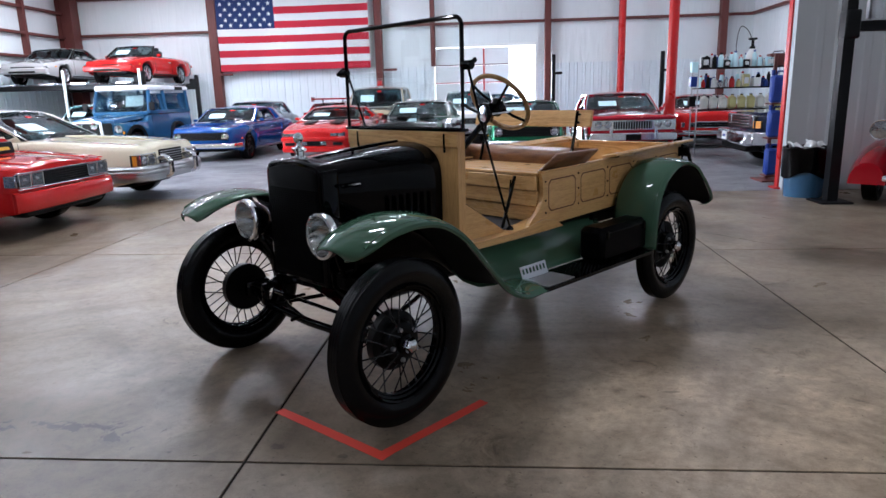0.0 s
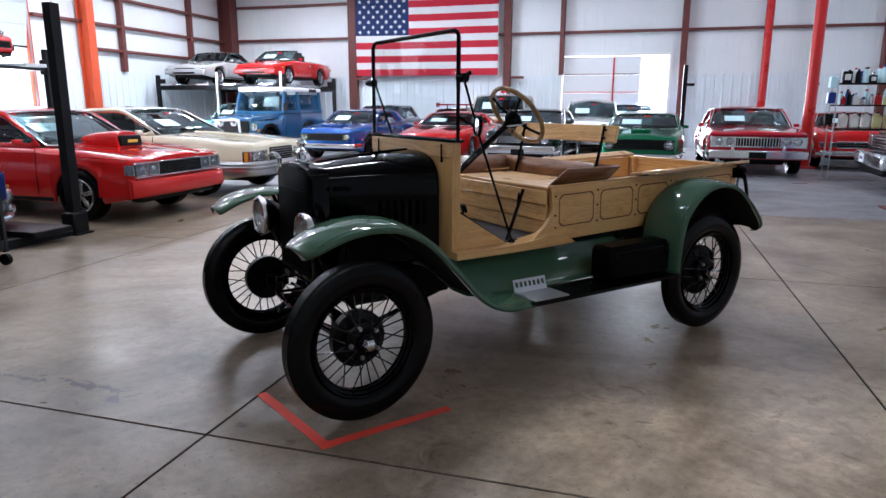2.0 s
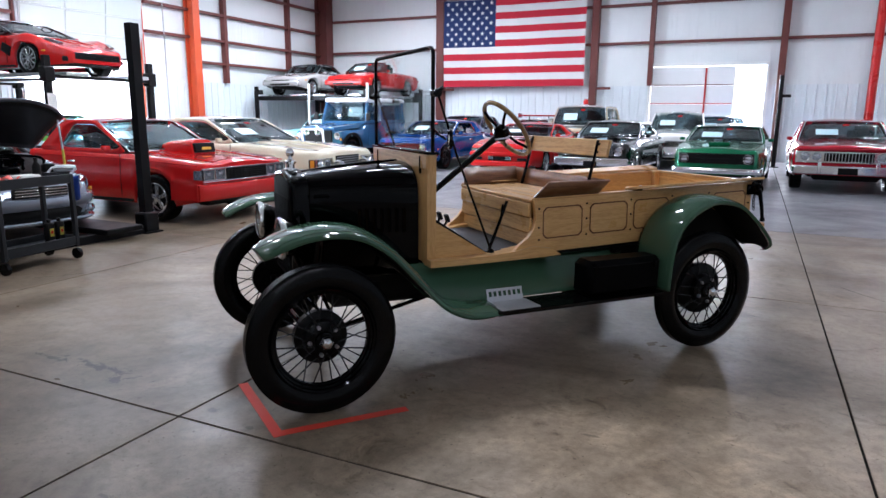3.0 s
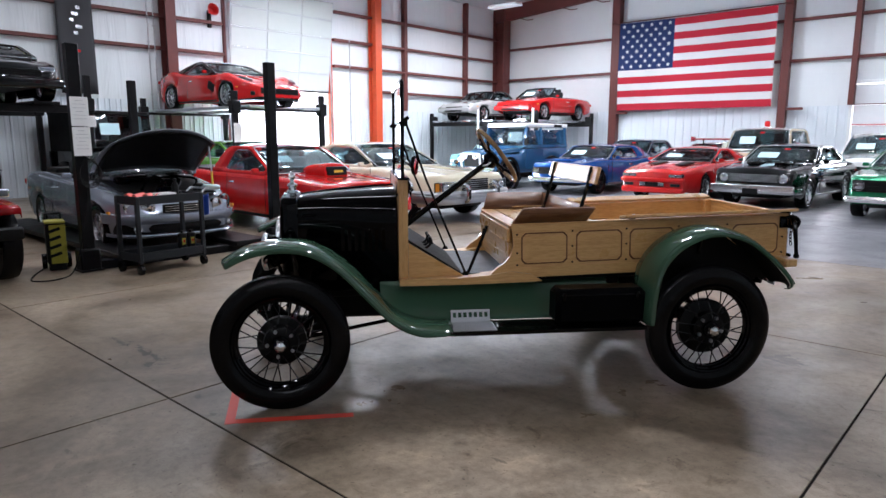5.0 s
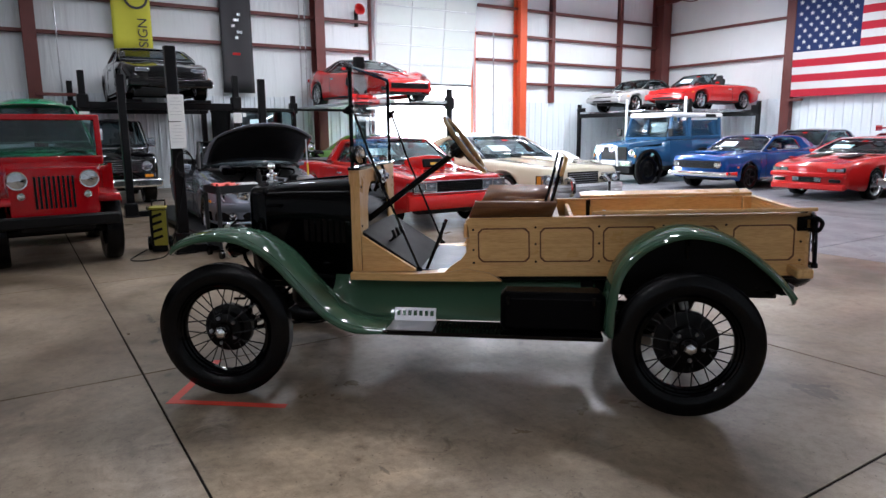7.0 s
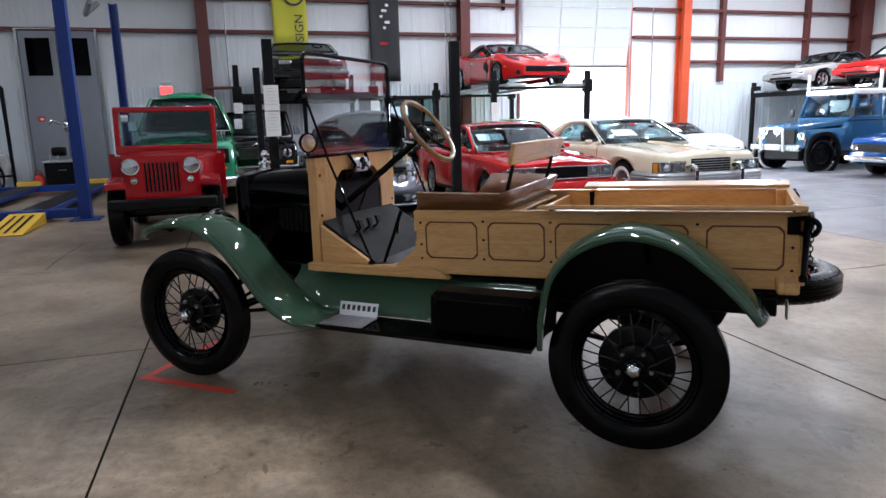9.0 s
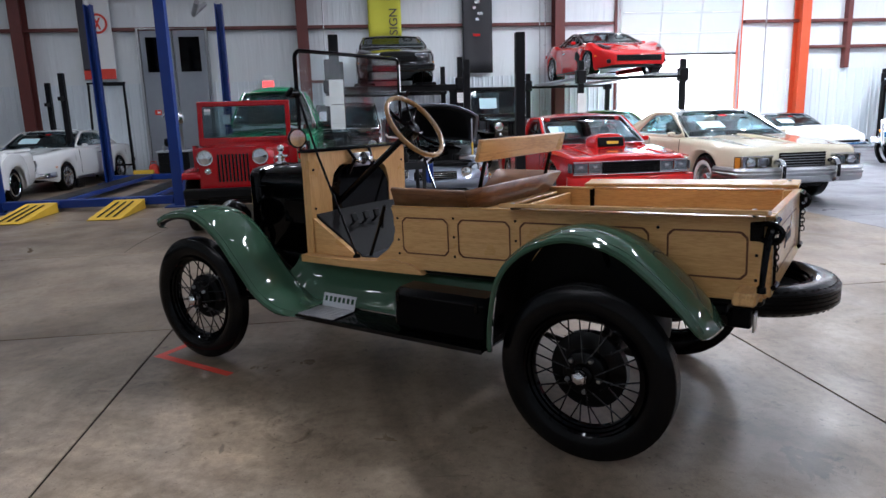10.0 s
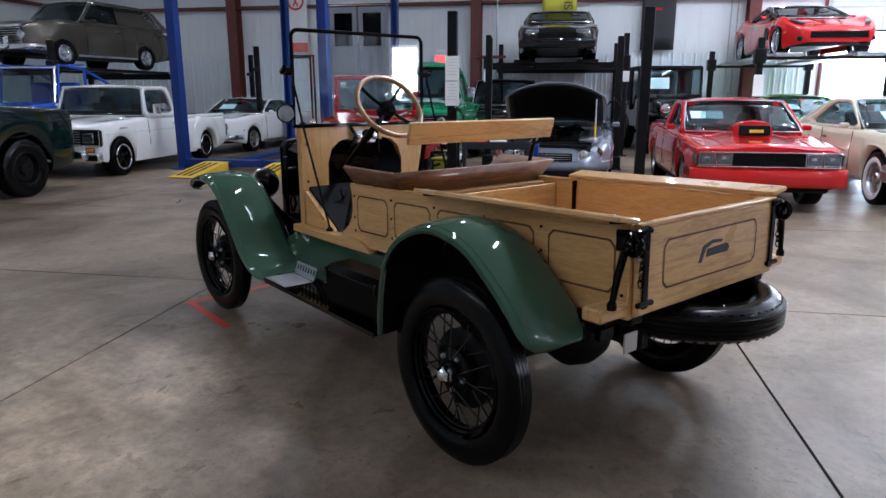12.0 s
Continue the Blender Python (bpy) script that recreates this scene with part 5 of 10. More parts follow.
    for sg in (1, -1):
        part("strap", Shape().tube([(0.735, sg * 0.39, 1.0), (0.715, sg * 0.39, 1.06), (0.668, sg * 0.39, 1.25), (0.648, sg * 0.39, 1.35)], 0.011, 6), M["black"], bk, "black iron strap")
        for z in (1.275, 1.325):
            part("bolt", Shape().lathe([(0.009, 0), (0.008, 0.004), (0, 0.006)], Matrix.Translation((0.658 - (z - 1.3) * 0.25, sg * 0.41, z)) @ Euler((0, radians(76), 0)).to_matrix().to_4x4(), 10), M["blackmatt"], bk)

    # windshield
    ws = new("windshield")
    ws.parent = T
    zm = 1.615
    low = Shape()
    r = 0.012
    up = [(1.84, 0.485, zm + 0.015)]
    for k in range(6):
        a = math.pi / 2 * k / 5
        up.append((1.84, 0.485 - 0.045 + 0.045 * math.cos(a), 1.855 - 0.045 + 0.045 * math.sin(a)))
    up += [(x, -y, z) for x, y, z in up[::-1]]
    part("upper_frame", Shape().tube(up, r, 8), M["black"], ws, "black tube frame")
    part("lower_frame", Shape().tube([(1.84, 0.485, zm), (1.84, 0.485, 1.29), (1.84, -0.485, 1.29), (1.84, -0.485, zm)], r, 8), M["black"], ws, "black tube frame")
    ug = part("pane", Shape().box((1.84, 0, (zm + 1.85) / 2), (0.004, 0.95, 1.85 - zm), 0.001), M["glass"], ws)
    lg = part("pane", Shape().box((1.84, 0, (zm + 1.29) / 2 - 0.002), (0.004, 0.95, zm - 1.3), 0.001), M["glass"], ws)
    ug.visible_shadow = lg.visible_shadow = False
    for sg in (1, -1):
        hg = part("hinge", Shape().lathe([(0, -0.03), (0.024, -0.03), (0.024, 0.03), (0, 0.03)], Matrix.Translation((1.835, sg * 0.515, zm)) @ ry(0), 12), M["black"], ws)
        part("wing_nut", Shape().box((1.835, sg * 0.55, zm + 0.01), (0.07, 0.016, 0.022), 0.006, Euler((0, radians(35), 0)).to_matrix()), M["black"], hg)
        part("stay_rod", Shape().tube([(1.82, sg * 0.505, zm), (1.70, sg * 0.50, 1.28), (1.46, sg * 0.485, 0.712)], 0.007, 8), M["black"], ws, "black stay rod")
        part("rod_foot", Shape().lathe([(0, 0), (0.022, 0), (0.02, 0.012), (0.01, 0.02)], Matrix.Translation((1.46, sg * 0.485, 0.70)), 12), M["black"], ws)
    mi = new("mirror")
    mi.parent = T
    part("disc", Shape().lathe([(0, 0.0), (0.049, 0.0), (0.049, 0.012), (0, 0.016)], Matrix.Translation((1.768, 0.575, 1.37)) @ Euler((0, radians(90), radians(-18))).to_matrix().to_4x4(), 24), M["chrome"], mi, "round polished mirror glass")
    part("rim", Shape().lathe([(0.047, -0.002), (0.054, -0.002), (0.056, 0.008), (0.053, 0.018), (0.047, 0.018)], Matrix.Translation((1.768, 0.575, 1.37)) @ Euler((0, radians(90), radians(-18))).to_matrix().to_4x4(), 24), M["black"], mi, "black rim")
    part("arm", Shape().tube([(1.80, 0.57, 1.37), (1.83, 0.52, 1.40), (1.84, 0.485, 1.42)], 0.007, 8), M["black"], mi)

    # steering
    stw = new("steering")
    stw.parent = T
    c = Vector((1.235, 0.21, 1.405))
    d = Vector((-0.80, 0, 0.60)).normalized()
    m = Matrix.Translation(c) @ d.to_track_quat("Z", "X").to_matrix().to_4x4()
    ring = [m @ Vector((0.198 * math.cos(2 * math.pi * k / 40), 0.198 * math.sin(2 * math.pi * k / 40), 0.02)) for k in range(40)]
    part("rim", Shape().tube(ring, 0.0145, 10, True), M["wheelwood"], stw, "varnished wooden rim")
    sk = Shape()
    for k in range(4):
        a = math.pi / 4 + math.pi / 2 * k
        sk.tube([m @ Vector((0.02 * math.cos(a), 0.02 * math.sin(a), -0.01)), m @ Vector((0.12 * math.cos(a), 0.12 * math.sin(a), -0.005)), m @ Vector((0.196 * math.cos(a), 0.196 * math.sin(a), 0.016))], 0.009, 8)
    part("spider", sk, M["black"], stw)
    part("gear_case", Shape().lathe([(0, -0.07), (0.03, -0.07), (0.052, -0.05), (0.052, 0.0), (0.04, 0.015), (0, 0.02)], m, 20), M["black"], stw)
    part("column", Shape().tube([c - d * 0.06, Vector((1.86, 0.21, 1.405 - (1.86 - 1.235) * 0.75))], 0.019, 12), M["black"], stw, "black steering column")
    for sg in (1, -1):
        part("lever", Shape().tube([c - d * 0.09, c - d * 0.085 + Vector((0, sg * 0.14, 0.01)), c - d * 0.07 + Vector((0, sg * 0.17, 0.015))], 0.005, 6), M["steel"], stw)
    hb = new("hand_brake")
    hb.parent = T
    part("lever", Shape().tube([(1.43, 0.40, 0.69), (1.36, 0.40, 0.86), (1.31, 0.40, 0.99)], 0.010, 8), M["black"], hb)
    part("grip", Shape().tube([(1.345, 0.385, 0.86), (1.33, 0.385, 0.97)], 0.006, 6), M["black"], hb)


old_pickup()


def floor_tape():
    """Two strips of red tape laid in a corner under the front wheel."""
    t = thing("floor_tape", "red tape corner mark stuck on the floor", "floor tape", TRUCK)
    for a, b, w in (((2.885, 0.215), (2.815, 0.93), 0.052), ((2.84, 0.90), (2.15, 0.885), 0.052)):
        a, b = Vector((*a, 0)), Vector((*b, 0))
        d = (b - a).normalized()
        n = Vector((-d.y, d.x, 0)) * w / 2
        part("strip", Shape().loft([[a + n, a - n, a - n + Vector((0, 0, 0.0015)), a + n + Vector((0, 0, 0.0015))], [b + n, b - n, b - n + Vector((0, 0, 0.0016)), b + n + Vector((0, 0, 0.0016))]]), M["tape"], t)


floor_tape()

# ---- parked cars ----
MESH = {}


def car_wheel_meshes(r, w, style):
    """Tyre and rim of a road wheel, axis along y, outer face at +y."""
    key = (r, w, style)
    if key in MESH:
        return MESH[key]
    rr = r * {"low": 0.72, "mid": 0.64, "tall": 0.56, "old": 0.60}[style.split("_")[0]]
    h = w / 2
    t = Shape().lathe([(rr, -h * 0.8), (r * 0.93, -h), (r * 0.985, -h * 0.86), (r, -h * 0.5), (r, h * 0.5), (r * 0.985, h * 0.86), (r * 0.93, h), (rr + (r - rr) * 0.4, h * 1.03), (rr, h * 0.82)], ry(0), 36)
    tyre = t.mesh("tyre", M["rubber"])
    s = Shape().lathe([(rr, -h * 0.8), (rr * 1.02, h * 0.83), (rr * 0.96, h * 0.9), (rr * 0.9, h * 0.7), (rr * 0.88, h * 0.2)], ry(0), 32)
    kind = style.split("_")[1]
    if kind == "spoke":
        for k in range(5):
            a = 2 * math.pi * k / 5
            m = Euler((0, -a, 0)).to_matrix()
            s.box(m @ Vector((rr * 0.5, h * 0.55, 0)), (rr * 0.9, 0.03, rr * 0.26), 0.008, m)
        s.lathe([(rr * 0.28, h * 0.4), (rr * 0.26, h * 0.72), (rr * 0.12, h * 0.8), (0, h * 0.8)], ry(0), 16)
    elif kind == "mesh":
        for k in range(10):
            a = 2 * math.pi * k / 10
            m = Euler((0, -a, 0)).to_matrix()
            s.box(m @ Vector((rr * 0.5, h * 0.6, 0)), (rr * 0.88, 0.02, rr * 0.1), 0.005, m)
        s.lathe([(rr * 0.25, h * 0.4), (rr * 0.22, h * 0.75), (0, h * 0.78)], ry(0), 16)
    else:
        s.lathe([(rr * 0.88, h * 0.25), (rr * 0.75, h * 0.5), (rr * 0.45, h * 0.42), (rr * 0.35, h * 0.75), (0, h * 0.85)], ry(0), 24)
        for k in range(8):
            a = 2 * math.pi * k / 8
            m = Euler((0, -a, 0)).to_matrix()
            s.box(m @ Vector((rr * 0.62, h * 0.5, 0)), (rr * 0.16, 0.015, rr * 0.12), 0.005, m)
    rim = s.mesh("rim", M["alloy"])
    back = Shape().lathe([(rr * 0.9, -h * 0.2), (0, -h * 0.2)], ry(0), 24).mesh("backing", M["blackmatt"])
    band = Shape().lathe([(rr * 1.04, h * 0.86), (rr * 1.08, h * 0.98), (rr * 1.28, h * 1.06), (rr * 1.32, h * 1.03)], ry(0), 36).mesh("white_band", M["paper"])
    MESH[key] = tyre, rim, back, band
    return MESH[key]


def road_wheel(parent, x, y, r, w, style, rimmat=None, band=False, drop=0.0):
    """A wheel under its car, outer face away from the car's middle."""
    tyre, rim, back, bnd = car_wheel_meshes(r, w, style)
    wl = new("wheel")
    wl.parent = parent
    wl.matrix_basis = pose(x, y, r - drop, 0, random.uniform(0, 70), 0 if y > 0 else 180)
    part("tyre", tyre, None, wl)
    ro = part("rim", rim, None, wl)
    if rimmat:
        ro.material_slots[0].link = "OBJECT"
        ro.material_slots[0].material = rimmat
    part("backing", back, None, wl)
    if band:
        part("white_band", bnd, None, wl, "white tyre band")


def interp(pts, x):
    return float(np.interp(x, [p[0] for p in pts], [p[1] for p in pts]))


def body_shell(fo, L, W, top, zb, arches, R, nose=0.10, tail=0.08, round_f=0.16, round_r=0.12, flare=0.0, shoulder=0.10, tumble=0.985, hump=0.0):
    """The lower body as one skin: top line in x, wheel openings cut into the lower edge."""
    xs = set()
    for k in range(61):
        xs.add(round(fo - L * k / 60, 3))
    for a in arches:
        for k in range(17):
            xs.add(round(a + R * math.cos(math.pi * k / 16), 3))
    for d in (0.0, 0.015, 0.04, 0.08, 0.13):
        xs.add(round(fo - d, 3))
        xs.add(round(fo - L + d, 3))
    xs = sorted(xs, reverse=True)
    xs = [x for i, x in enumerate(xs) if i == 0 or xs[i - 1] - x > 0.004]
    rings = []
    for x in xs:
        df, dr = fo - x, x - (fo - L)
        ef = max(0.0, 1 - df / 0.14)
        er = max(0.0, 1 - dr / 0.12)
        w = W / 2 * (1 - round_f * max(0, 1 - df / 0.9) ** 2.2 - round_r * max(0, 1 - dr / 0.8) ** 2.2)
        w -= 0.05 * ef ** 2 + 0.04 * er ** 2
        zt = sum(interp(top, x + o) for o in (-0.06, -0.03, 0, 0.03, 0.06)) / 5
        zt -= nose * ef ** 2 + tail * er ** 2
        lo = zb + 0.09 * max(0, 1 - df / 0.5) + 0.1 * max(0, 1 - dr / 0.6)
        wf = w
        for a in arches:
            q = abs(x - a)
            if q < R:
                lo = max(lo, math.sqrt(max(0, R * R - q * q)) + R * 0.86)
            if flare and q < R * 1.35:
                wf = max(wf, w + flare * math.cos(min(1, q / (R * 1.35)) * math.pi / 2))
        lo = min(lo, zt - 0.12)
        zs = zt - shoulder * (0.5 if zt < 0.75 else 1)
        zs = max(zs, lo + 0.04)
        hz = zs - lo
        hp = hump * sum(math.exp(-((x - a) / (R * 1.05)) ** 2) for a in arches)
        sec = [(wf * 0.94, lo - 0.0), (wf * 0.975, lo + hz * 0.1), (wf * 0.995, lo + hz * 0.36), (wf * 1.008, lo + hz * 0.62), (wf * 1.0, lo + hz * 0.70), (w * tumble, zs + hp * 0.5), (w * 0.955, zs + (zt - zs) * 0.65 + hp * 0.9), (w * 0.88, zt - 0.004 + hp), (w * 0.7, zt - 0.008 + hp * 0.45), (w * 0.46, zt + 0.004), (w * 0.36, zt + 0.020), (0, zt + 0.026)]
        rings.append([Vector((x, y, z)) for y, z in sec] + [Vector((x, -y, z)) for y, z in sec[-2::-1]])
    return Shape().loft(rings, False, True)


def lamp_round(parent, x, y, z, r, name="headlight", face=0):
    h = new(name)
    h.parent = parent
    h.matrix_basis = pose(x, y, z, 0, 90, face)
    part("ring", Shape().lathe([(r * 0.98, -0.05), (r * 1.16, -0.02), (r * 1.12, 0.014), (r, 0.012)], None, 20), M["chrome"], h, "chrome ring")
    part("lens", Shape().lathe([(0, 0.018), (r * 0.6, 0.014), (r, 0.006)], None, 20), M["lens"], h, "clear lens")


def lamp_rect(parent, x, y, z, w, h_, name="headlight", mt="lens", rz=0):
    h = new(name)
    h.parent = parent
    h.matrix_basis = pose(x, y, z, 0, 0, rz)
    part("bezel", Shape().box((-0.012, 0, 0), (0.04, w + 0.022, h_ + 0.022), 0.006), M["chrome" if mt == "lens" else "blackmatt"], h)
    mt = "lensdark" if mt == "lens" else mt
    part("lens", Shape().box((0.004, 0, 0), (0.02, w, h_), 0.006), M[mt], h, "amber lens" if mt == "amber" else "dark glass lens")


def chaikin(pts, q=0.16, n=2):
    """A closed outline with its corners cut round."""
    for _ in range(n):
        out = []
        for i, p in enumerate(pts):
            b = pts[(i + 1) % len(pts)]
            out += [(p[0] + (b[0] - p[0]) * q, p[1] + (b[1] - p[1]) * q), (p[0] + (b[0] - p[0]) * (1 - q), p[1] + (b[1] - p[1]) * (1 - q))]
        pts = out
    return pts


def greenhouse(c, pm, roofm, W, a, b, r, d, z0, zr, post=None, inset=0.88, topin=0.74, open_top=False, glass="carglass", zrear=None, sheet=True, quarter=None, crown=0.055):
    """Windows, pillars and roof: a cowl, b roof front, r roof rear, d rear window foot (x), z0 belt, zr roof; quarter: foot and head of the rear pillar's front edge."""
    wb, wt = W / 2 * inset, W / 2 * topin
    pm = roofm if roofm is P["blackp"] else pm
    zrear = zrear or z0
    g = M[glass]
    hz = zr - z0

    def skin(x, h, sg, out=0.0):
        """A place on the cabin's side: along x, at height share h."""
        return Vector((x, sg * (wb + (wt - wb) * (0.7 * max(0, h) + 0.3 * max(0, h) ** 2) + out), z0 + hz * h))

    def pane(name, pts):
        o = part(name, Shape().add(pts, [tuple(range(len(pts)))]), g, c, sharp=180)
        solid(o, 0.005)
        o.visible_shadow = False

    bow, rise = 0.07, 0.022
    def screen(u, v, out=0.0):
        k = 2 * u - 1
        x = a + (b - a) * v + bow * (1 - k * k) * (1 - 0.35 * v) + out
        y = (wb + (wt - wb) * (0.7 * v + 0.3 * v * v)) * k * 0.985
        return Vector((x, y, z0 + hz * v + rise * (1 - k * k) * v))
    o = solid(part("windshield", Shape().sheet(lambda u, v: screen(u, v), 10, 4), g, c), 0.005)
    o.visible_shadow = False
    edge = [screen(k / 10, 0.0, 0.008) for k in range(11)] + [screen(1.0, k / 4, 0.008) for k in range(1, 4)] + [screen(1 - k / 10, 1.0, 0.008) for k in range(11)] + [screen(0.0, 1 - k / 4, 0.008) for k in range(1, 4)]
    part("windshield_trim", Shape().tube(edge, 0.011, 6, True), M["chrome" if not open_top else "blackmatt"], c)
    for u0 in (0.30, 0.62):
        part("wiper", Shape().tube([screen(u0, 0.02, 0.02), screen(u0 + 0.1, 0.07, 0.018), screen(u0 + 0.24, 0.09, 0.018)], 0.007, 5), M["blackmatt"], c)
    mid = screen(0.5, 0.88, -0.1)
    part("rear_mirror", Shape().box(mid, (0.025, 0.2, 0.055), 0.012), M["interior"], c)
    for sg in (1, -1):
        if open_top:
            part("pillar", Shape().tube([skin(a, 0, sg), skin((a + b) / 2, 0.5, sg), skin(b, 1, sg)], 0.028, 8), M["blackmatt"], c)
            continue
        q0, q1 = quarter or (max(d + 0.10, r + (d - r) * 0.38), r + 0.09)
        rz = (zrear - z0) / hz
        outer = chaikin([(a + 0.03, -0.12), (b + 0.02, 1.02), (r - 0.02, 1.02), (d - 0.03, rz - 0.12)], 0.12)
        inner = chaikin([(a - 0.085, 0.06), (b - 0.025, 0.90), (q1, 0.90), (q0, 0.06)], 0.10)
        n = len(outer)
        fr = Shape().add([skin(x, h, sg) for x, h in outer] + [skin(x, h, sg, 0.004) for x, h in inner], [(i, (i + 1) % n, n + (i + 1) % n, n + i) for i in range(n)])
        solid(part("window_frame", fr, pm, c, sharp=60), 0.035, 1.0 if sg < 0 else -1.0)
        pane("side_window", [skin(x, h, sg, -0.012) for x, h in inner])
        part("window_trim", Shape().tube([skin(x, h, sg, 0.008) for x, h in inner], 0.008, 5, True), M["chrome"], c)
        if post is not None:
            part("pillar", Shape().tube([skin(post + 0.02, 0.05, sg), skin(post, 0.92, sg)], 0.024, 6), M["blackmatt"], c)
    if not open_top:
        def back(u, v):
            k = 2 * u - 1
            x = d + (r - d) * v - 0.05 * (1 - k * k)
            y = (wb * 0.97 + (wt - wb * 0.97) * v) * k
            return Vector((x, y, zrear + (zr - zrear) * v + rise * (1 - k * k) * v))
        o = solid(part("rear_window", Shape().sheet(lambda u, v: back(0.12 + 0.76 * u, 0.06 + 0.86 * v), 6, 4), g, c), 0.005)
        o.visible_shadow = False
        for u0, u1, v0, v1 in ((0, 0.12, 0, 1), (0.88, 1, 0, 1), (0.12, 0.88, 0.92, 1), (0.12, 0.88, 0, 0.06)):
            solid(part("rear_frame", Shape().sheet(lambda u, v: back(u0 + (u1 - u0) * u, v0 + (v1 - v0) * v), 3, 4), pm, c), 0.02)
        rings = []
        for k in range(11):
            t = k / 10
            row = []
            for i in range(13):
                s_ = (i - 6) / 6
                x = b + 0.015 + bow * 0.65 * (1 - s_ * s_) + (r - b - 0.03 - (bow * 0.65 + 0.05) * (1 - s_ * s_)) * t
                dome = crown * math.sin(math.pi * (0.10 + 0.80 * t)) - crown * 0.31
                row.append(Vector((x, wt * 1.015 * s_, zr + 0.008 + rise * (1 - s_ * s_) + dome * (1 - abs(s_) ** 3) - 0.022 * abs(s_) ** 8)))
            rings.append(row)
        solid(part("roof", Shape().loft(rings, False, False), roofm, c, sharp=60), 0.03, -1.0)
    # cabin
    part("cabin", Shape().box(((a + d) / 2 - 0.05, 0, z0 + 0.008), ((a - d) * 0.93, wb * 1.86, 0.03), 0.01), M["interior"], c)
    part("dashboard", Shape().box((a - 0.28, 0, z0 + 0.05), (0.3, wb * 1.75, 0.07), 0.03), M["interior"], c)
    sx = (a + b) / 2 - (0.75 if not open_top else 0.85)
    for sg in (1, -1):
        part("seat", Shape().box((sx, sg * wb * 0.48, z0 + 0.10), (0.14, wb * 0.62, 0.26), 0.05, Euler((0, radians(-14), 0)).to_matrix()), M["interior"], c)
        part("headrest", Shape().box((sx - 0.05, sg * wb * 0.48, z0 + 0.29), (0.09, wb * 0.32, 0.13), 0.04), M["interior"], c)
    st = [Vector((a - 0.52, wb * 0.48 + 0.17 * math.cos(2 * math.pi * k / 20), z0 + 0.12 + 0.17 * math.sin(2 * math.pi * k / 20))) for k in range(20)]
    part("steering_wheel", Shape().tube(st, 0.013, 6, True), M["interior"], c)
    if sheet:
        tilt = Euler((0, math.atan2(b - a, zr - z0), 0)).to_matrix()
        part("windshield_sheet", Shape().box(screen(0.31, 0.45, 0.012), (0.004, 0.44, 0.24), 0.001, tilt), M["sheet"], c, "pale blue printed sheet")
        part("mirror_tag", Shape().box(screen(0.54, 0.8, 0.014), (0.004, 0.13, 0.06), 0.001, tilt), M["redlens"], c, "small red tag")


def seam(c, W, x, z0, z1):
    for sg in (1, -1):
        part("door_seam", Shape().tube([(x, sg * (W / 2 * 1.004), z0), (x, sg * (W / 2 * 1.004), (z0 + z1) / 2), (x, sg * W / 2 * 0.985, z1)], 0.005, 4), M["blackmatt"], c)


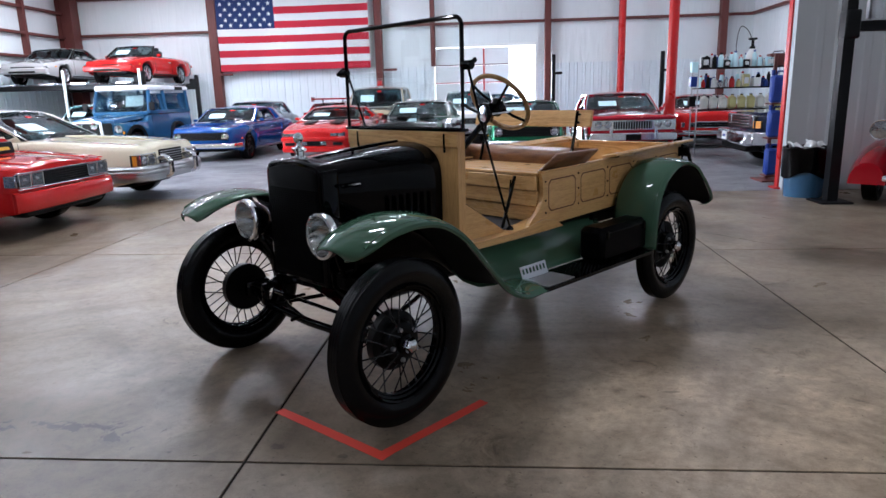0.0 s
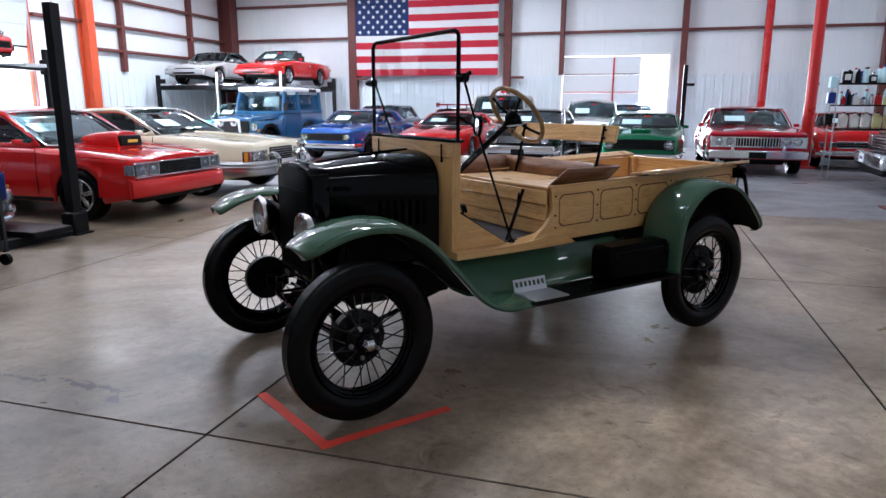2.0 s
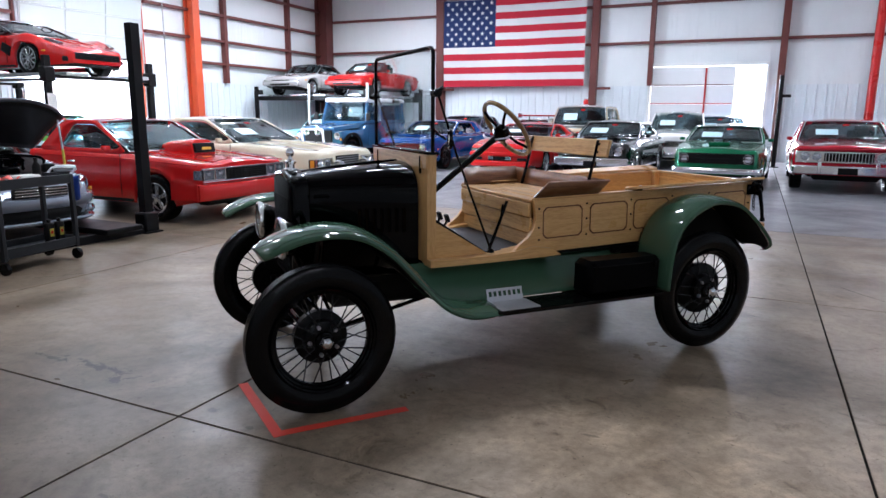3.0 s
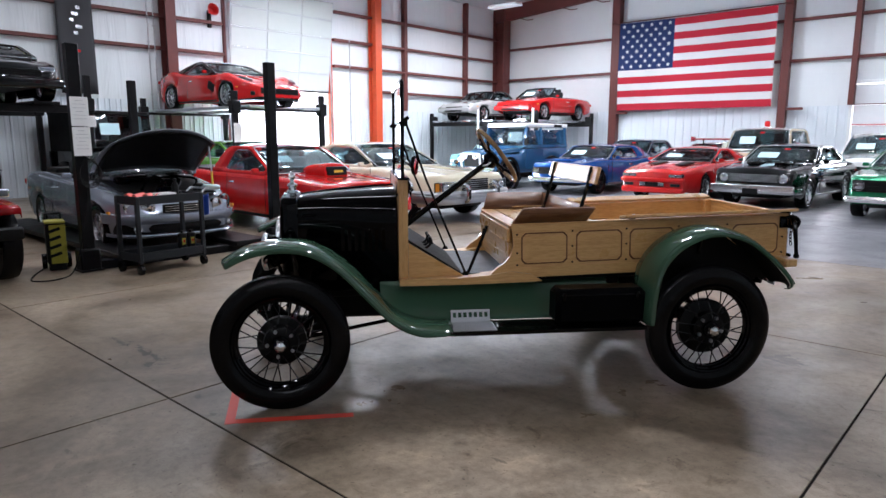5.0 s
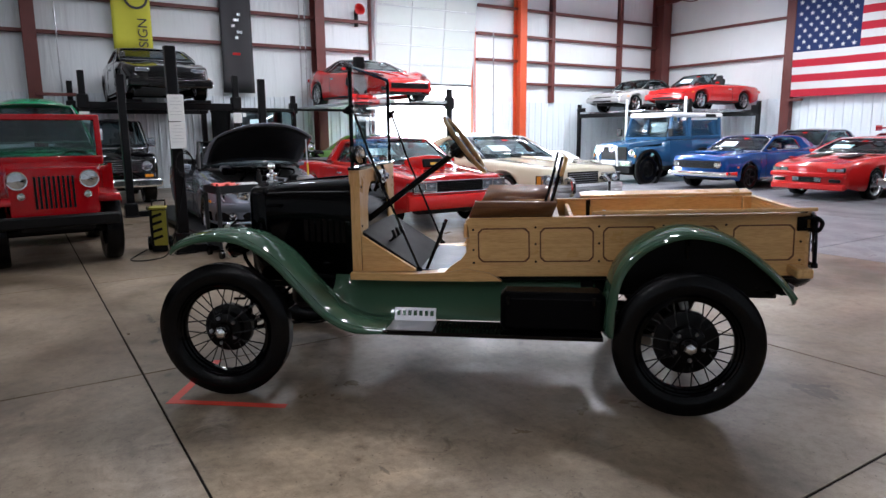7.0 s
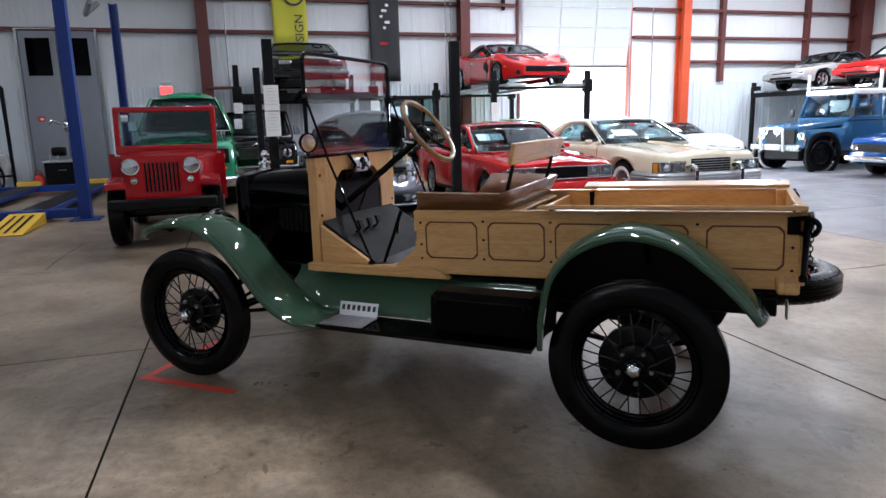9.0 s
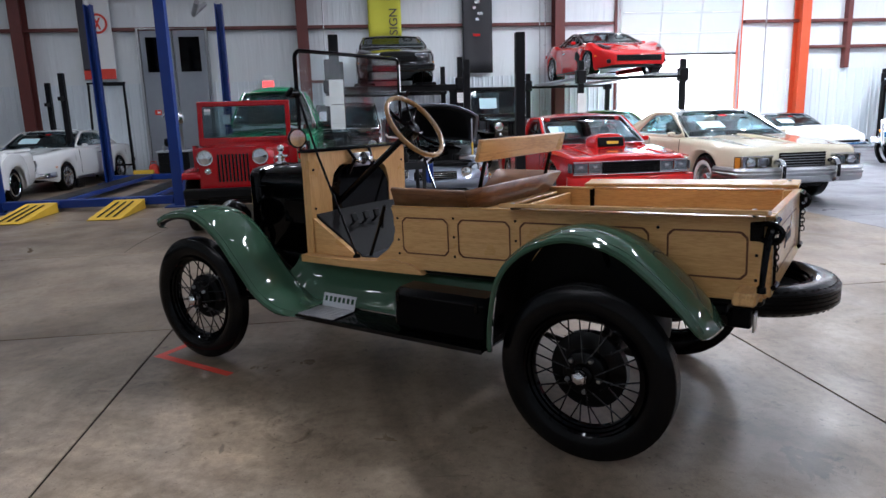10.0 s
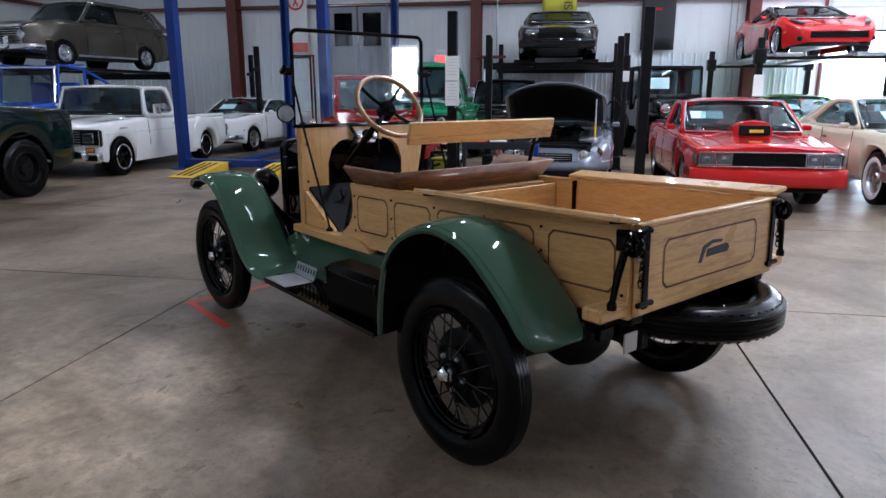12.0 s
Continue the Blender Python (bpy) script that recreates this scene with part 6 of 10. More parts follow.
def coupe(name, label, m, pm, L=4.7, W=1.85, wb=2.75, fo=0.9, top=None, zb=0.24, R=0.36, wr=0.335, ww=0.22, gh=None, roofm=None, style="mid_spoke", band=False, rimmat=None,
          front="round2", grille=None, bumper="chrome", open_top=False, shoulder=0.10, flare=0.0, nose=0.10, round_f=0.16, mirrors=True, zrear=None, sheet=True, hump=0.015, topin=0.74, quarter=None, crown=0.055, group="parked cars", category="car"):
    """A passenger car; x forward from the front axle. gh: cowl, roof front, roof rear, rear foot, belt, roof height."""
    c = thing(name, label, category, m, group=group)
    part("body", body_shell(fo, L, W, top, zb, (0.0, -wb), R, flare=flare, shoulder=shoulder, nose=nose, round_f=round_f, hump=hump), pm, c, sharp=50)
    part("underbody", Shape().box((fo - L / 2, 0, 0.35), (L * 0.9, W * 0.60, 0.22), 0.05), M["blackmatt"], c)
    for x in (0.0, -wb):
        part("wheel_well", Shape().box((x, 0, R + 0.06), (R * 2.1, W * 0.70, R * 0.9), 0.05), M["blackmatt"], c)
        for sg in (1, -1):
            road_wheel(c, x, sg * (W / 2 - ww / 2 - 0.025 + flare), wr, ww, style, rimmat, band)
    a, b, r, d, z0, zr = gh
    greenhouse(c, pm, roofm or pm, W, a, b, r, d, z0, zr, open_top=open_top, zrear=zrear, sheet=sheet, topin=topin, quarter=quarter, crown=crown)
    for sg in (1, -1):
        part("rocker_trim", Shape().box((-wb / 2, sg * W * 0.487, zb + 0.035), (wb - 2.2 * R, 0.016, 0.045), 0.006), M["steel" if bumper == "chrome" else "blackmatt"], c)
        part("side_marker", Shape().box((R + 0.10, sg * W * 0.482, zb + 0.33), (0.10, 0.02, 0.035), 0.006), M["amber"], c)
    seam(c, W, a - 0.08, zb + 0.1, z0 - 0.03)
    seam(c, W, a - 1.25, zb + 0.1, z0 - 0.03)
    for sg in (1, -1):
        part("door_handle", Shape().box((a - 1.08, sg * (W / 2 + 0.004), z0 - 0.16), (0.16, 0.03, 0.03), 0.01), M["chrome"], c)
        if mirrors:
            mr = part("wing_mirror", Shape().box((a - 0.3, sg * (W / 2 + 0.03), z0 + 0.045), (0.08, 0.12, 0.075), 0.03), pm, c)
    # front
    zt = interp(top, fo - 0.12) - nose
    zl = zb + 0.09
    if grille:
        gz, gh_, gw, bars, gm = grille
        g = new("grille")
        g.parent = c
        part("opening", Shape().box((fo - 0.015, 0, gz), (0.05, gw, gh_), 0.01), M["blackmatt"], g)
        for k in range(bars):
            part("bar", Shape().box((fo + 0.014, 0, gz - gh_ / 2 + gh_ * (k + 0.5) / bars), (0.012, gw * 0.97, 0.010), 0.003), M[gm], g)
        part("surround", Shape().tube([(fo + 0.01, gw / 2, gz - gh_ / 2), (fo + 0.01, gw / 2, gz + gh_ / 2), (fo + 0.01, -gw / 2, gz + gh_ / 2), (fo + 0.01, -gw / 2, gz - gh_ / 2), (fo + 0.01, gw / 2, gz - gh_ / 2)], 0.009, 6), M["chrome" if gm == "chrome" else "blackmatt"], g)
    lz = grille[0] if grille else zt - 0.08
    yw = W / 2
    if front == "round2":
        for sg in (1, -1):
            lamp_round(c, fo + 0.0, sg * yw * 0.68, lz, 0.085)
            lamp_rect(c, fo - 0.01, sg * yw * 0.62, zl + 0.05, 0.14, 0.05, "turn_signal", "amber")
    elif front == "round4":
        for sg in (1, -1):
            for o in (0.82, 0.60):
                lamp_round(c, fo - 0.02 * (o > 0.7), sg * yw * o, lz, 0.078)
    elif front == "rect4":
        for sg in (1, -1):
            for o in (0.80, 0.60):
                lamp_rect(c, fo - 0.03 * (o > 0.7), sg * yw * o, lz, 0.155, 0.10)
    elif front == "slot2":
        for sg in (1, -1):
            lamp_rect(c, fo - 0.02, sg * yw * 0.66, lz, 0.40, 0.085, mt="blackmatt")
    if bumper == "chrome":
        bz = zb + 0.17
        line = [(fo - 0.35, yw * 0.99, bz), (fo - 0.02, yw * 0.94, bz), (fo + 0.07, yw * 0.7, bz), (fo + 0.1, 0, bz), (fo + 0.07, -yw * 0.7, bz), (fo - 0.02, -yw * 0.94, bz), (fo - 0.35, -yw * 0.99, bz)]
        pl = smoothline(line, 4)
        rings = []
        for p in pl:
            rings.append([p + Vector((o, 0, z)) for o, z in ((-0.03, -0.06), (0.012, -0.055), (0.03, -0.02), (0.03, 0.02), (0.012, 0.055), (-0.03, 0.06))])
        part("front_bumper", Shape().loft(rings, True, True), M["chrome"], c, "chrome bumper")
        part("rear_bumper", Shape().box((fo - L - 0.03, 0, bz + 0.08), (0.08, W * 0.95, 0.11), 0.03), M["chrome"], c, "chrome bumper")
    elif bumper == "body":
        part("front_bumper", Shape().box((fo - 0.05, 0, zb + 0.19), (0.24, W * 0.93, 0.19), 0.06), pm, c)
        if front != "rect4":
            part("air_slot", Shape().box((fo + 0.06, 0, zb + 0.15), (0.035, W * 0.5, 0.06), 0.015), M["blackmatt"], c)
    for sg in (1, -1):
        part("tail_light", Shape().box((fo - L + 0.0, sg * W * 0.36, interp(top, fo - L + 0.1) - 0.16), (0.05, W * 0.18, 0.09), 0.02), M["redlens"], c, "red lens")
    return c


def at(x, y, heading, z=0.0):
    return pose(x, y, z, 0, 0, heading)


def muscle_top(fo, L, hood, cowl, belt, deck, end, a, d):
    """Top line of a three-box car from nose to tail."""
    return sorted([(fo + 0.05, hood - 0.03), (fo - 0.4, hood), (a, cowl), (d, belt), (fo - L + 0.25, deck), (fo - L - 0.05, end)])


def cars():
    # red coupe utility with hood scoop
    fo, L = 0.86, 5.1
    c = coupe("red_coupe_utility", "bright red car with a tall hood scoop on the hall floor", at(-6.0, 7.62, 0), P["red"], L, 1.84, 2.97, fo,
              muscle_top(fo, L, 0.86, 0.93, 0.95, 0.95, 0.94, -0.62, -2.3), gh=(-0.52, -1.25, -1.95, -2.42, 0.95, 1.36), front="none", grille=(0.67, 0.17, 0.86, 0, "blackmatt"), bumper="none", wr=0.33, ww=0.23, R=0.37, topin=0.76, quarter=(-1.98, -1.72), nose=0.03, round_f=0.06, sheet=False)
    g = new("grille_bars")
    g.parent = c
    for k in range(6):
        part("bar", Shape().box((fo + 0.018, 0, 0.602 + k * 0.028), (0.012, 0.84, 0.009), 0.003), M["blacksteel"], g)
    for k in range(13):
        part("upright", Shape().box((fo + 0.012, -0.40 + k * 0.0667, 0.67), (0.008, 0.005, 0.16), 0.001), M["blacksteel"], g)
    for z in (0.585, 0.762):
        part("grille_frame", Shape().box((fo + 0.015, 0, z), (0.03, 1.70, 0.014), 0.004), M["chrome"], c, "chrome strip")
    for sg in (1, -1):
        for o in (0.525, 0.735):
            h = new("headlight")
            h.parent = c
            part("housing", Shape().box((fo - 0.02, sg * o, 0.675), (0.06, 0.20, 0.155), 0.008), M["lensdark"], h)
            part("lens", Shape().box((fo + 0.008, sg * o, 0.680), (0.012, 0.165, 0.105), 0.02), M["lensdark"], h, "dark glass lens")
            part("reflector", Shape().box((fo + 0.013, sg * o, 0.690), (0.008, 0.06, 0.04), 0.015), M["lens"], h)
            part("bezel", Shape().tube([(fo + 0.014, sg * o - 0.095, 0.605), (fo + 0.014, sg * o + 0.095, 0.605), (fo + 0.014, sg * o + 0.095, 0.75), (fo + 0.014, sg * o - 0.095, 0.75)], 0.008, 5, True), M["chrome"], h, "chrome bezel")
        part("corner_lamp", Shape().box((fo - 0.06, sg * 0.868, 0.675), (0.14, 0.03, 0.13), 0.008), M["lensdark"], c)
        part("hood_line", Shape().tube([(fo - 0.06, sg * 0.52, 0.835), (0.2, sg * 0.54, 0.885), (-0.5, sg * 0.58, 0.945)], 0.007, 5), P["red"], c)
        part("wing_crease", Shape().tube([(fo - 0.05, sg * 0.875, 0.80), (0.1, sg * 0.905, 0.835), (-0.6, sg * 0.915, 0.86), (-2.4, sg * 0.915, 0.87)], 0.008, 5), P["red"], c)
    rings = []
    for p_ in smoothline([(fo - 0.46, 0.93, 0.45), (fo - 0.08, 0.915, 0.45), (fo + 0.05, 0.84, 0.45), (fo + 0.09, 0, 0.45), (fo + 0.05, -0.84, 0.45), (fo - 0.08, -0.915, 0.45), (fo - 0.46, -0.93, 0.45)], 5):
        k = 1 if abs(p_.y) < 0.86 else 0.4
        rings.append([p_ + Vector((o * k, 0, z)) for o, z in ((-0.10, -0.115), (-0.005, -0.11), (0.018, -0.07), (0.02, 0.05), (0.0, 0.10), (-0.10, 0.115))])
    part("front_bumper", Shape().loft(rings, True, True), P["red"], c, "deep red bumper")
    part("chin_panel", Shape().box((fo - 0.12, 0, 0.32), (0.2, 1.5, 0.12), 0.04), M["blackmatt"], c)
    sc = new("hood_scoop")
    sc.parent = c
    rings = []
    for x, w, h in ((-0.60, 0.15, 0.10), (-0.56, 0.20, 0.17), (-0.44, 0.225, 0.205), (-0.30, 0.235, 0.222), (-0.10, 0.24, 0.232), (0.04, 0.24, 0.235), (0.09, 0.23, 0.222), (0.10, 0.21, 0.20)):
        rings.append([Vector((x - 0.05 * b_ * (x > 0.0), w * a_, 0.875 + h * b_)) for a_, b_ in ((0.9, -0.2), (1, 0.3), (0.98, 0.68), (0.86, 0.9), (0.6, 1.02), (0, 1.07), (-0.6, 1.02), (-0.86, 0.9), (-0.98, 0.68), (-1, 0.3), (-0.9, -0.2))])
    part("cowl", Shape().loft(rings, False, True), P["red"], sc)
    part("mouth", Shape().box((0.085, 0.0, 0.995), (0.05, 0.40, 0.14), 0.05, Euler((0, radians(-11), 0)).to_matrix()), M["blackmatt"], sc)
    part("badge", Shape().box((0.112, 0.02, 0.985), (0.008, 0.18, 0.04), 0.006, Euler((0, radians(-11), 0)).to_matrix()), M["yellow"], sc, "dull yellow badge")
    for k in range(2):
        part("windshield_sheet", Shape().box((-0.875, -0.56 + k * 0.235, 1.172), (0.004, 0.225, 0.20), 0.001, Euler((0, radians(-60), 0)).to_matrix()), M["sheet"], c, "pale blue printed sheet")
    part("bed_cover", Shape().box((-3.35, 0, 0.965), (1.6, 1.5, 0.03), 0.01), M["blackmatt"], c)
    # cream coupe
    fo, L = 0.98, 5.6
    c = coupe("cream_coupe", "long cream coupe with a white roof and whitewall tyres", at(-6.08, 10.2, 0), P["cream"], L, 2.0, 3.1, fo,
              muscle_top(fo, L, 0.90, 0.98, 0.98, 0.92, 0.72, -0.75, -3.1), gh=(-0.72, -1.55, -2.35, -3.55, 0.98, 1.38), roofm=P["white"], quarter=(-2.75, -2.2), topin=0.72, front="rect4", grille=(0.66, 0.24, 0.72, 5, "blackmatt"), wr=0.36, R=0.41, style="old_cap", band=True, zb=0.28, nose=0.06, round_f=0.10)
    part("hood_crest", Shape().tube([(fo - 0.02, 0, 0.90), (0.4, 0, 0.945), (-0.3, 0, 0.985), (-0.7, 0, 1.0)], [0.004, 0.02, 0.03, 0.02], 8), P["cream"], c)
    for sg in (1, -1):
        lamp_rect(c, fo - 0.07, sg * 0.955, 0.66, 0.07, 0.15, "turn_signal", "amber", sg * 30)
        h = new("lamp_housing")
        h.parent = c
        part("recess", Shape().box((fo - 0.03, sg * 0.69, 0.66), (0.06, 0.48, 0.17), 0.012), M["lensdark"], h, "dark recessed lamp housing")
        for o in (0.58, 0.79):
            part("lens", Shape().lathe([(0, 0.012), (0.05, 0.01), (0.068, 0.0), (0.074, 0.012), (0.08, 0.0)], pose(fo + 0.002, sg * o, 0.66, 0, 90, 0), 20), M["lens"], h, "round clear lens")
        part("rim", Shape().tube([(fo + 0.004, sg * 0.455, 0.572), (fo + 0.004, sg * 0.925, 0.572), (fo + 0.004, sg * 0.925, 0.75), (fo + 0.004, sg * 0.455, 0.75)], 0.008, 5, True), M["chrome"], h, "chrome rim")
        part("bumper_guard", Shape().tube(smoothline([(fo + 0.12, sg * 0.42, 0.40), (fo + 0.20, sg * 0.42, 0.44), (fo + 0.20, sg * 0.42, 0.62), (fo + 0.13, sg * 0.42, 0.68), (fo + 0.02, sg * 0.42, 0.66)], 4), 0.04, 8), M["chrome"], c, "chrome guard")
        part("guard_pad", Shape().box((fo + 0.238, sg * 0.42, 0.53), (0.02, 0.05, 0.17), 0.008), M["blackmatt"], c, "black rubber pad")
    for k in range(6):
        part("grille_bar", Shape().box((fo + 0.022, 0, 0.565 + 0.038 * k), (0.012, 0.70, 0.010), 0.003), M["steel"], c)
    rings = []
    for p_ in smoothline([(fo - 0.62, 1.02, 0.47), (fo - 0.2, 1.01, 0.47), (fo + 0.04, 0.93, 0.47), (fo + 0.12, 0.55, 0.47), (fo + 0.14, 0, 0.47), (fo + 0.12, -0.55, 0.47), (fo + 0.04, -0.93, 0.47), (fo - 0.2, -1.01, 0.47), (fo - 0.62, -1.02, 0.47)], 5):
        out = Vector((max(0.0, p_.x - fo + 0.35), p_.y * 0.35, 0)).normalized()
        rings.append([p_ + out * o + Vector((0, 0, z)) for o, z in ((-0.05, -0.12), (0.0, -0.105), (0.022, -0.05), (0.012, -0.012), (0.03, 0.0), (0.03, 0.03), (0.012, 0.045), (0.02, 0.075), (0.0, 0.11), (-0.05, 0.12))])
    part("bumper_face", Shape().loft(rings, True, True), M["steel"], c, "deep dull chrome wrap bumper")
    # blue classic coupe
    fo, L = 0.92, 4.7
    c = coupe("blue_coupe", "deep blue classic muscle coupe on the hall floor", at(-7.25, 17.2, -92), P["blue"], L, 1.84, 2.75, fo,
              muscle_top(fo, L, 0.88, 0.95, 0.95, 0.93, 0.86, -0.55, -2.75), gh=(-0.5, -1.15, -2.3, -2.95, 0.95, 1.30), front="round2", grille=(0.64, 0.17, 1.4, 5, "blackmatt"), wr=0.32, R=0.37, zrear=0.97, quarter=(-2.18, -1.98), hump=0.03, rimmat=M["blacksteel"])
    part("hood_bulge", Shape().box((0.1, 0, 0.93), (1.0, 0.6, 0.05), 0.03), P["blue"], c)
    # red wedge coupe
    fo, L = 1.05, 4.88
    c = coupe("red_wedge_coupe", "bright red wedge-nosed sports coupe with hood louvres", at(-4.32, 17.1, -92), P["red"], L, 1.85, 2.57, fo,
              sorted([(fo + .05, 0.74), (fo - 0.5, 0.83), (-0.5, 0.93), (-2.6, 0.95), (fo - L + 0.2, 0.95), (fo - L - 0.05, 0.92)]),
              gh=(-0.42, -1.3, -1.9, -3.0, 0.94, 1.25), front="none", grille=(0.44, 0.12, 0.62, 2, "blackmatt"), bumper="none", wr=0.32, R=0.36, style="low_spoke", nose=0.05, zb=0.2, quarter=(-2.0, -1.72), topin=0.70, round_f=0.12)
    part("front_bumper", Shape().box((fo - 0.02, 0, 0.535), (0.16, 1.62, 0.10), 0.045), P["red"], c)
    part("chin_panel", Shape().box((fo - 0.06, 0, 0.29), (0.20, 1.60, 0.14), 0.05), P["red"], c)
    for sg in (1, -1):
        part("hood_louvre", Shape().box((0.05, sg * 0.36, 0.912), (0.62, 0.26, 0.02), 0.006, Euler((0, radians(5), 0)).to_matrix()), M["blackmatt"], c)
        lamp_rect(c, fo + 0.015, sg * 0.24, 0.44, 0.12, 0.07, "fog_light")
        lp = new("headlight")
        lp.parent = c
        part("recess", Shape().box((fo - 0.045, sg * 0.60, 0.645), (0.10, 0.38, 0.095), 0.015, Euler((0, radians(-12), 0)).to_matrix()), M["blackmatt"], lp, "black lamp recess")
        for o in (0.51, 0.69):
            part("lens", Shape().box((fo + 0.008, sg * o, 0.64), (0.012, 0.15, 0.065), 0.01), M["lensdark"], lp, "dark glass lens")
        part("brake_duct", Shape().box((fo - 0.0, sg * 0.60, 0.42), (0.06, 0.24, 0.07), 0.02), M["blackmatt"], c)
    part("spoiler", Shape().box((-3.65, 0, 1.0), (0.25, 1.7, 0.06), 0.02), P["red"], c)
    # black coupe with white stripe
    fo, L = 0.92, 4.75
    c = coupe("black_coupe", "black and white compact muscle coupe with twin hood scoops", at(-1.95, 16.85, -93), P["blackp"], L, 1.82, 2.75, fo,
              muscle_top(fo, L, 0.90, 0.98, 0.97, 0.94, 0.9, -0.55, -2.7), gh=(-0.5, -1.15, -2.0, -2.9, 0.97, 1.34), front="round2", grille=(0.68, 0.17, 1.06, 7, "steel"), wr=0.33, round_f=0.06)
    part("bumper_face", Shape().box((fo + 0.09, 0, 0.46), (0.07, 1.76, 0.15), 0.03), M["chrome"], c, "deep chrome bumper bar")
    part("plate_panel", Shape().box((fo + 0.128, 0, 0.40), (0.012, 0.32, 0.12), 0.006), M["blackmatt"], c)
    for sg in (1, -1):
        part("hood_scoop", Shape().box((-0.05, sg * 0.3, 0.98), (0.5, 0.26, 0.07), 0.03), P["blackp"], c)
        part("side_stripe", Shape().box((-2.2, sg * 0.918, 0.80), (2.4, 0.012, 0.05), 0.004), P["white"], c)
    # green pony coupe
    fo, L = 0.93, 4.75
    c = coupe("green_coupe", "emerald green pony coupe with a black grille", at(0.82, 15.95, -93), P["emerald"], L, 1.82, 2.74, fo,
              muscle_top(fo, L, 0.88, 0.96, 0.96, 0.95, 0.9, -0.6, -2.8), gh=(-0.55, -1.2, -1.9, -3.1, 0.96, 1.28), front="round2", grille=(0.66, 0.20, 1.45, 3, "blackmatt"), wr=0.33)
    part("hood_bulge", Shape().box((0.05, 0, 0.945), (0.9, 0.42, 0.07), 0.03), P["emerald"], c)
    # red full-size coupe
    fo, L = 0.92, 5.3
    c = coupe("red_full_size_coupe", "red full-size classic coupe with a wide chrome front", at(3.22, 16.5, -91), P["candy"], L, 2.02, 3.02, fo,
              muscle_top(fo, L, 0.97, 1.02, 1.0, 0.97, 0.93, -0.7, -3.0), gh=(-0.65, -1.4, -2.3, -3.1, 1.0, 1.42), front="none", wr=0.36, R=0.40, style="old_cap", zb=0.28, round_f=0.04, nose=0.04)
    part("grille_panel", Shape().box((fo + 0.0, 0, 0.73), (0.05, 1.90, 0.24), 0.02), M["chrome"], c, "wide bright front panel")
    part("hood_lip", Shape().box((fo + 0.01, 0, 0.885), (0.10, 1.88, 0.05), 0.02), P["candy"], c)
    g = new("grille")
    g.parent = c
    part("opening", Shape().box((fo + 0.025, 0, 0.73), (0.012, 0.86, 0.16), 0.004), M["blackmatt"], g)
    for k in range(15):
        part("slat", Shape().box((fo + 0.034, -0.40 + k * 0.0571, 0.73), (0.012, 0.016, 0.155), 0.003), M["steel"], g)
    part("bumper_face", Shape().box((fo + 0.10, 0, 0.475), (0.08, 1.94, 0.17), 0.04), M["chrome"], c, "deep chrome bumper bar")
    part("plate_panel", Shape().box((fo + 0.145, 0, 0.46), (0.012, 0.34, 0.13), 0.006), M["blackmatt"], c)
    for sg in (1, -1):
        for o in (0.56, 0.77):
            lamp_round(c, fo + 0.035, sg * o, 0.74, 0.078)
        part("bumper_guard", Shape().box((fo + 0.13, sg * 0.5, 0.52), (0.05, 0.07, 0.24), 0.02), M["chrome"], c)
    # white sports car against the wall
    fo, L = 1.0, 4.6
    coupe("white_sports_car", "white long-nosed sports car near the wall", at(-13.0, 16.2, 6), P["white"], L, 1.78, 2.49, fo,
          sorted([(fo + .05, 0.62), (0.3, 0.84), (0, 0.88), (-0.5, 0.84), (-1.2, 0.86), (-2.5, 0.95), (fo - L + .1, 0.85), (fo - L - .05, 0.8)]), gh=(-0.55, -1.2, -1.75, -2.4, 0.86, 1.18), roofm=P["blackp"], front="slot2", grille=(0.46, 0.10, 1.0, 3, "blackmatt"), bumper="chrome", wr=0.33, R=0.37, nose=0.1)
    # second row along the end wall
    fo, L = 0.9, 4.7
    coupe("red_winged_car", "red coupe with a tall rear wing behind the front row", at(-5.5, 22.1, -90), P["darkred"], L, 1.8, 2.6, fo,
          muscle_top(fo, L, 0.9, 0.98, 0.98, 0.95, 0.9, -0.5, -2.7), gh=(-0.45, -1.1, -1.9, -2.8, 0.98, 1.34), front="round2", grille=(0.6, 0.15, 1.0, 3, "blackmatt"), wr=0.32)
    w = thing("car_wing", "dark red rear wing standing on a car's deck", "car wing", at(-5.5, 22.1, -90, 0))
    part("blade", Shape().box((-1.0, 0, 1.50), (0.3, 1.4, 0.05), 0.015), P["darkred"], w)
    for sg in (1, -1):
        part("end_plate", Shape().box((-1.0, sg * 0.7, 1.50), (0.34, 0.03, 0.16), 0.01), P["darkred"], w)
        part("strut", Shape().box((-1.0, sg * 0.35, 1.42), (0.05, 0.03, 0.14), 0.005), M["blackmatt"], w)
    coupe("dark_blue_car", "dark blue sedan parked behind the front row", at(-8.3, 22.0, -90), P["navy"], L, 1.82, 2.7, fo,
          muscle_top(fo, L, 0.95, 1.02, 1.0, 0.95, 0.9, -0.5, -2.9), gh=(-0.45, -1.1, -2.2, -2.9, 1.0, 1.44), front="round2", grille=(0.66, 0.16, 1.0, 4, "chrome"))
    coupe("turquoise_car", "pale turquoise classic car behind the off-road wagon", at(-12.9, 20.0, -88), P["teal"], L, 1.82, 2.7, fo,
          muscle_top(fo, L, 0.95, 1.02, 1.0, 0.98, 0.9, -0.5, -2.9), gh=(-0.45, -1.1, -2.2, -2.9, 1.0, 1.48), front="round2", grille=(0.66, 0.16, 1.0, 4, "chrome"))
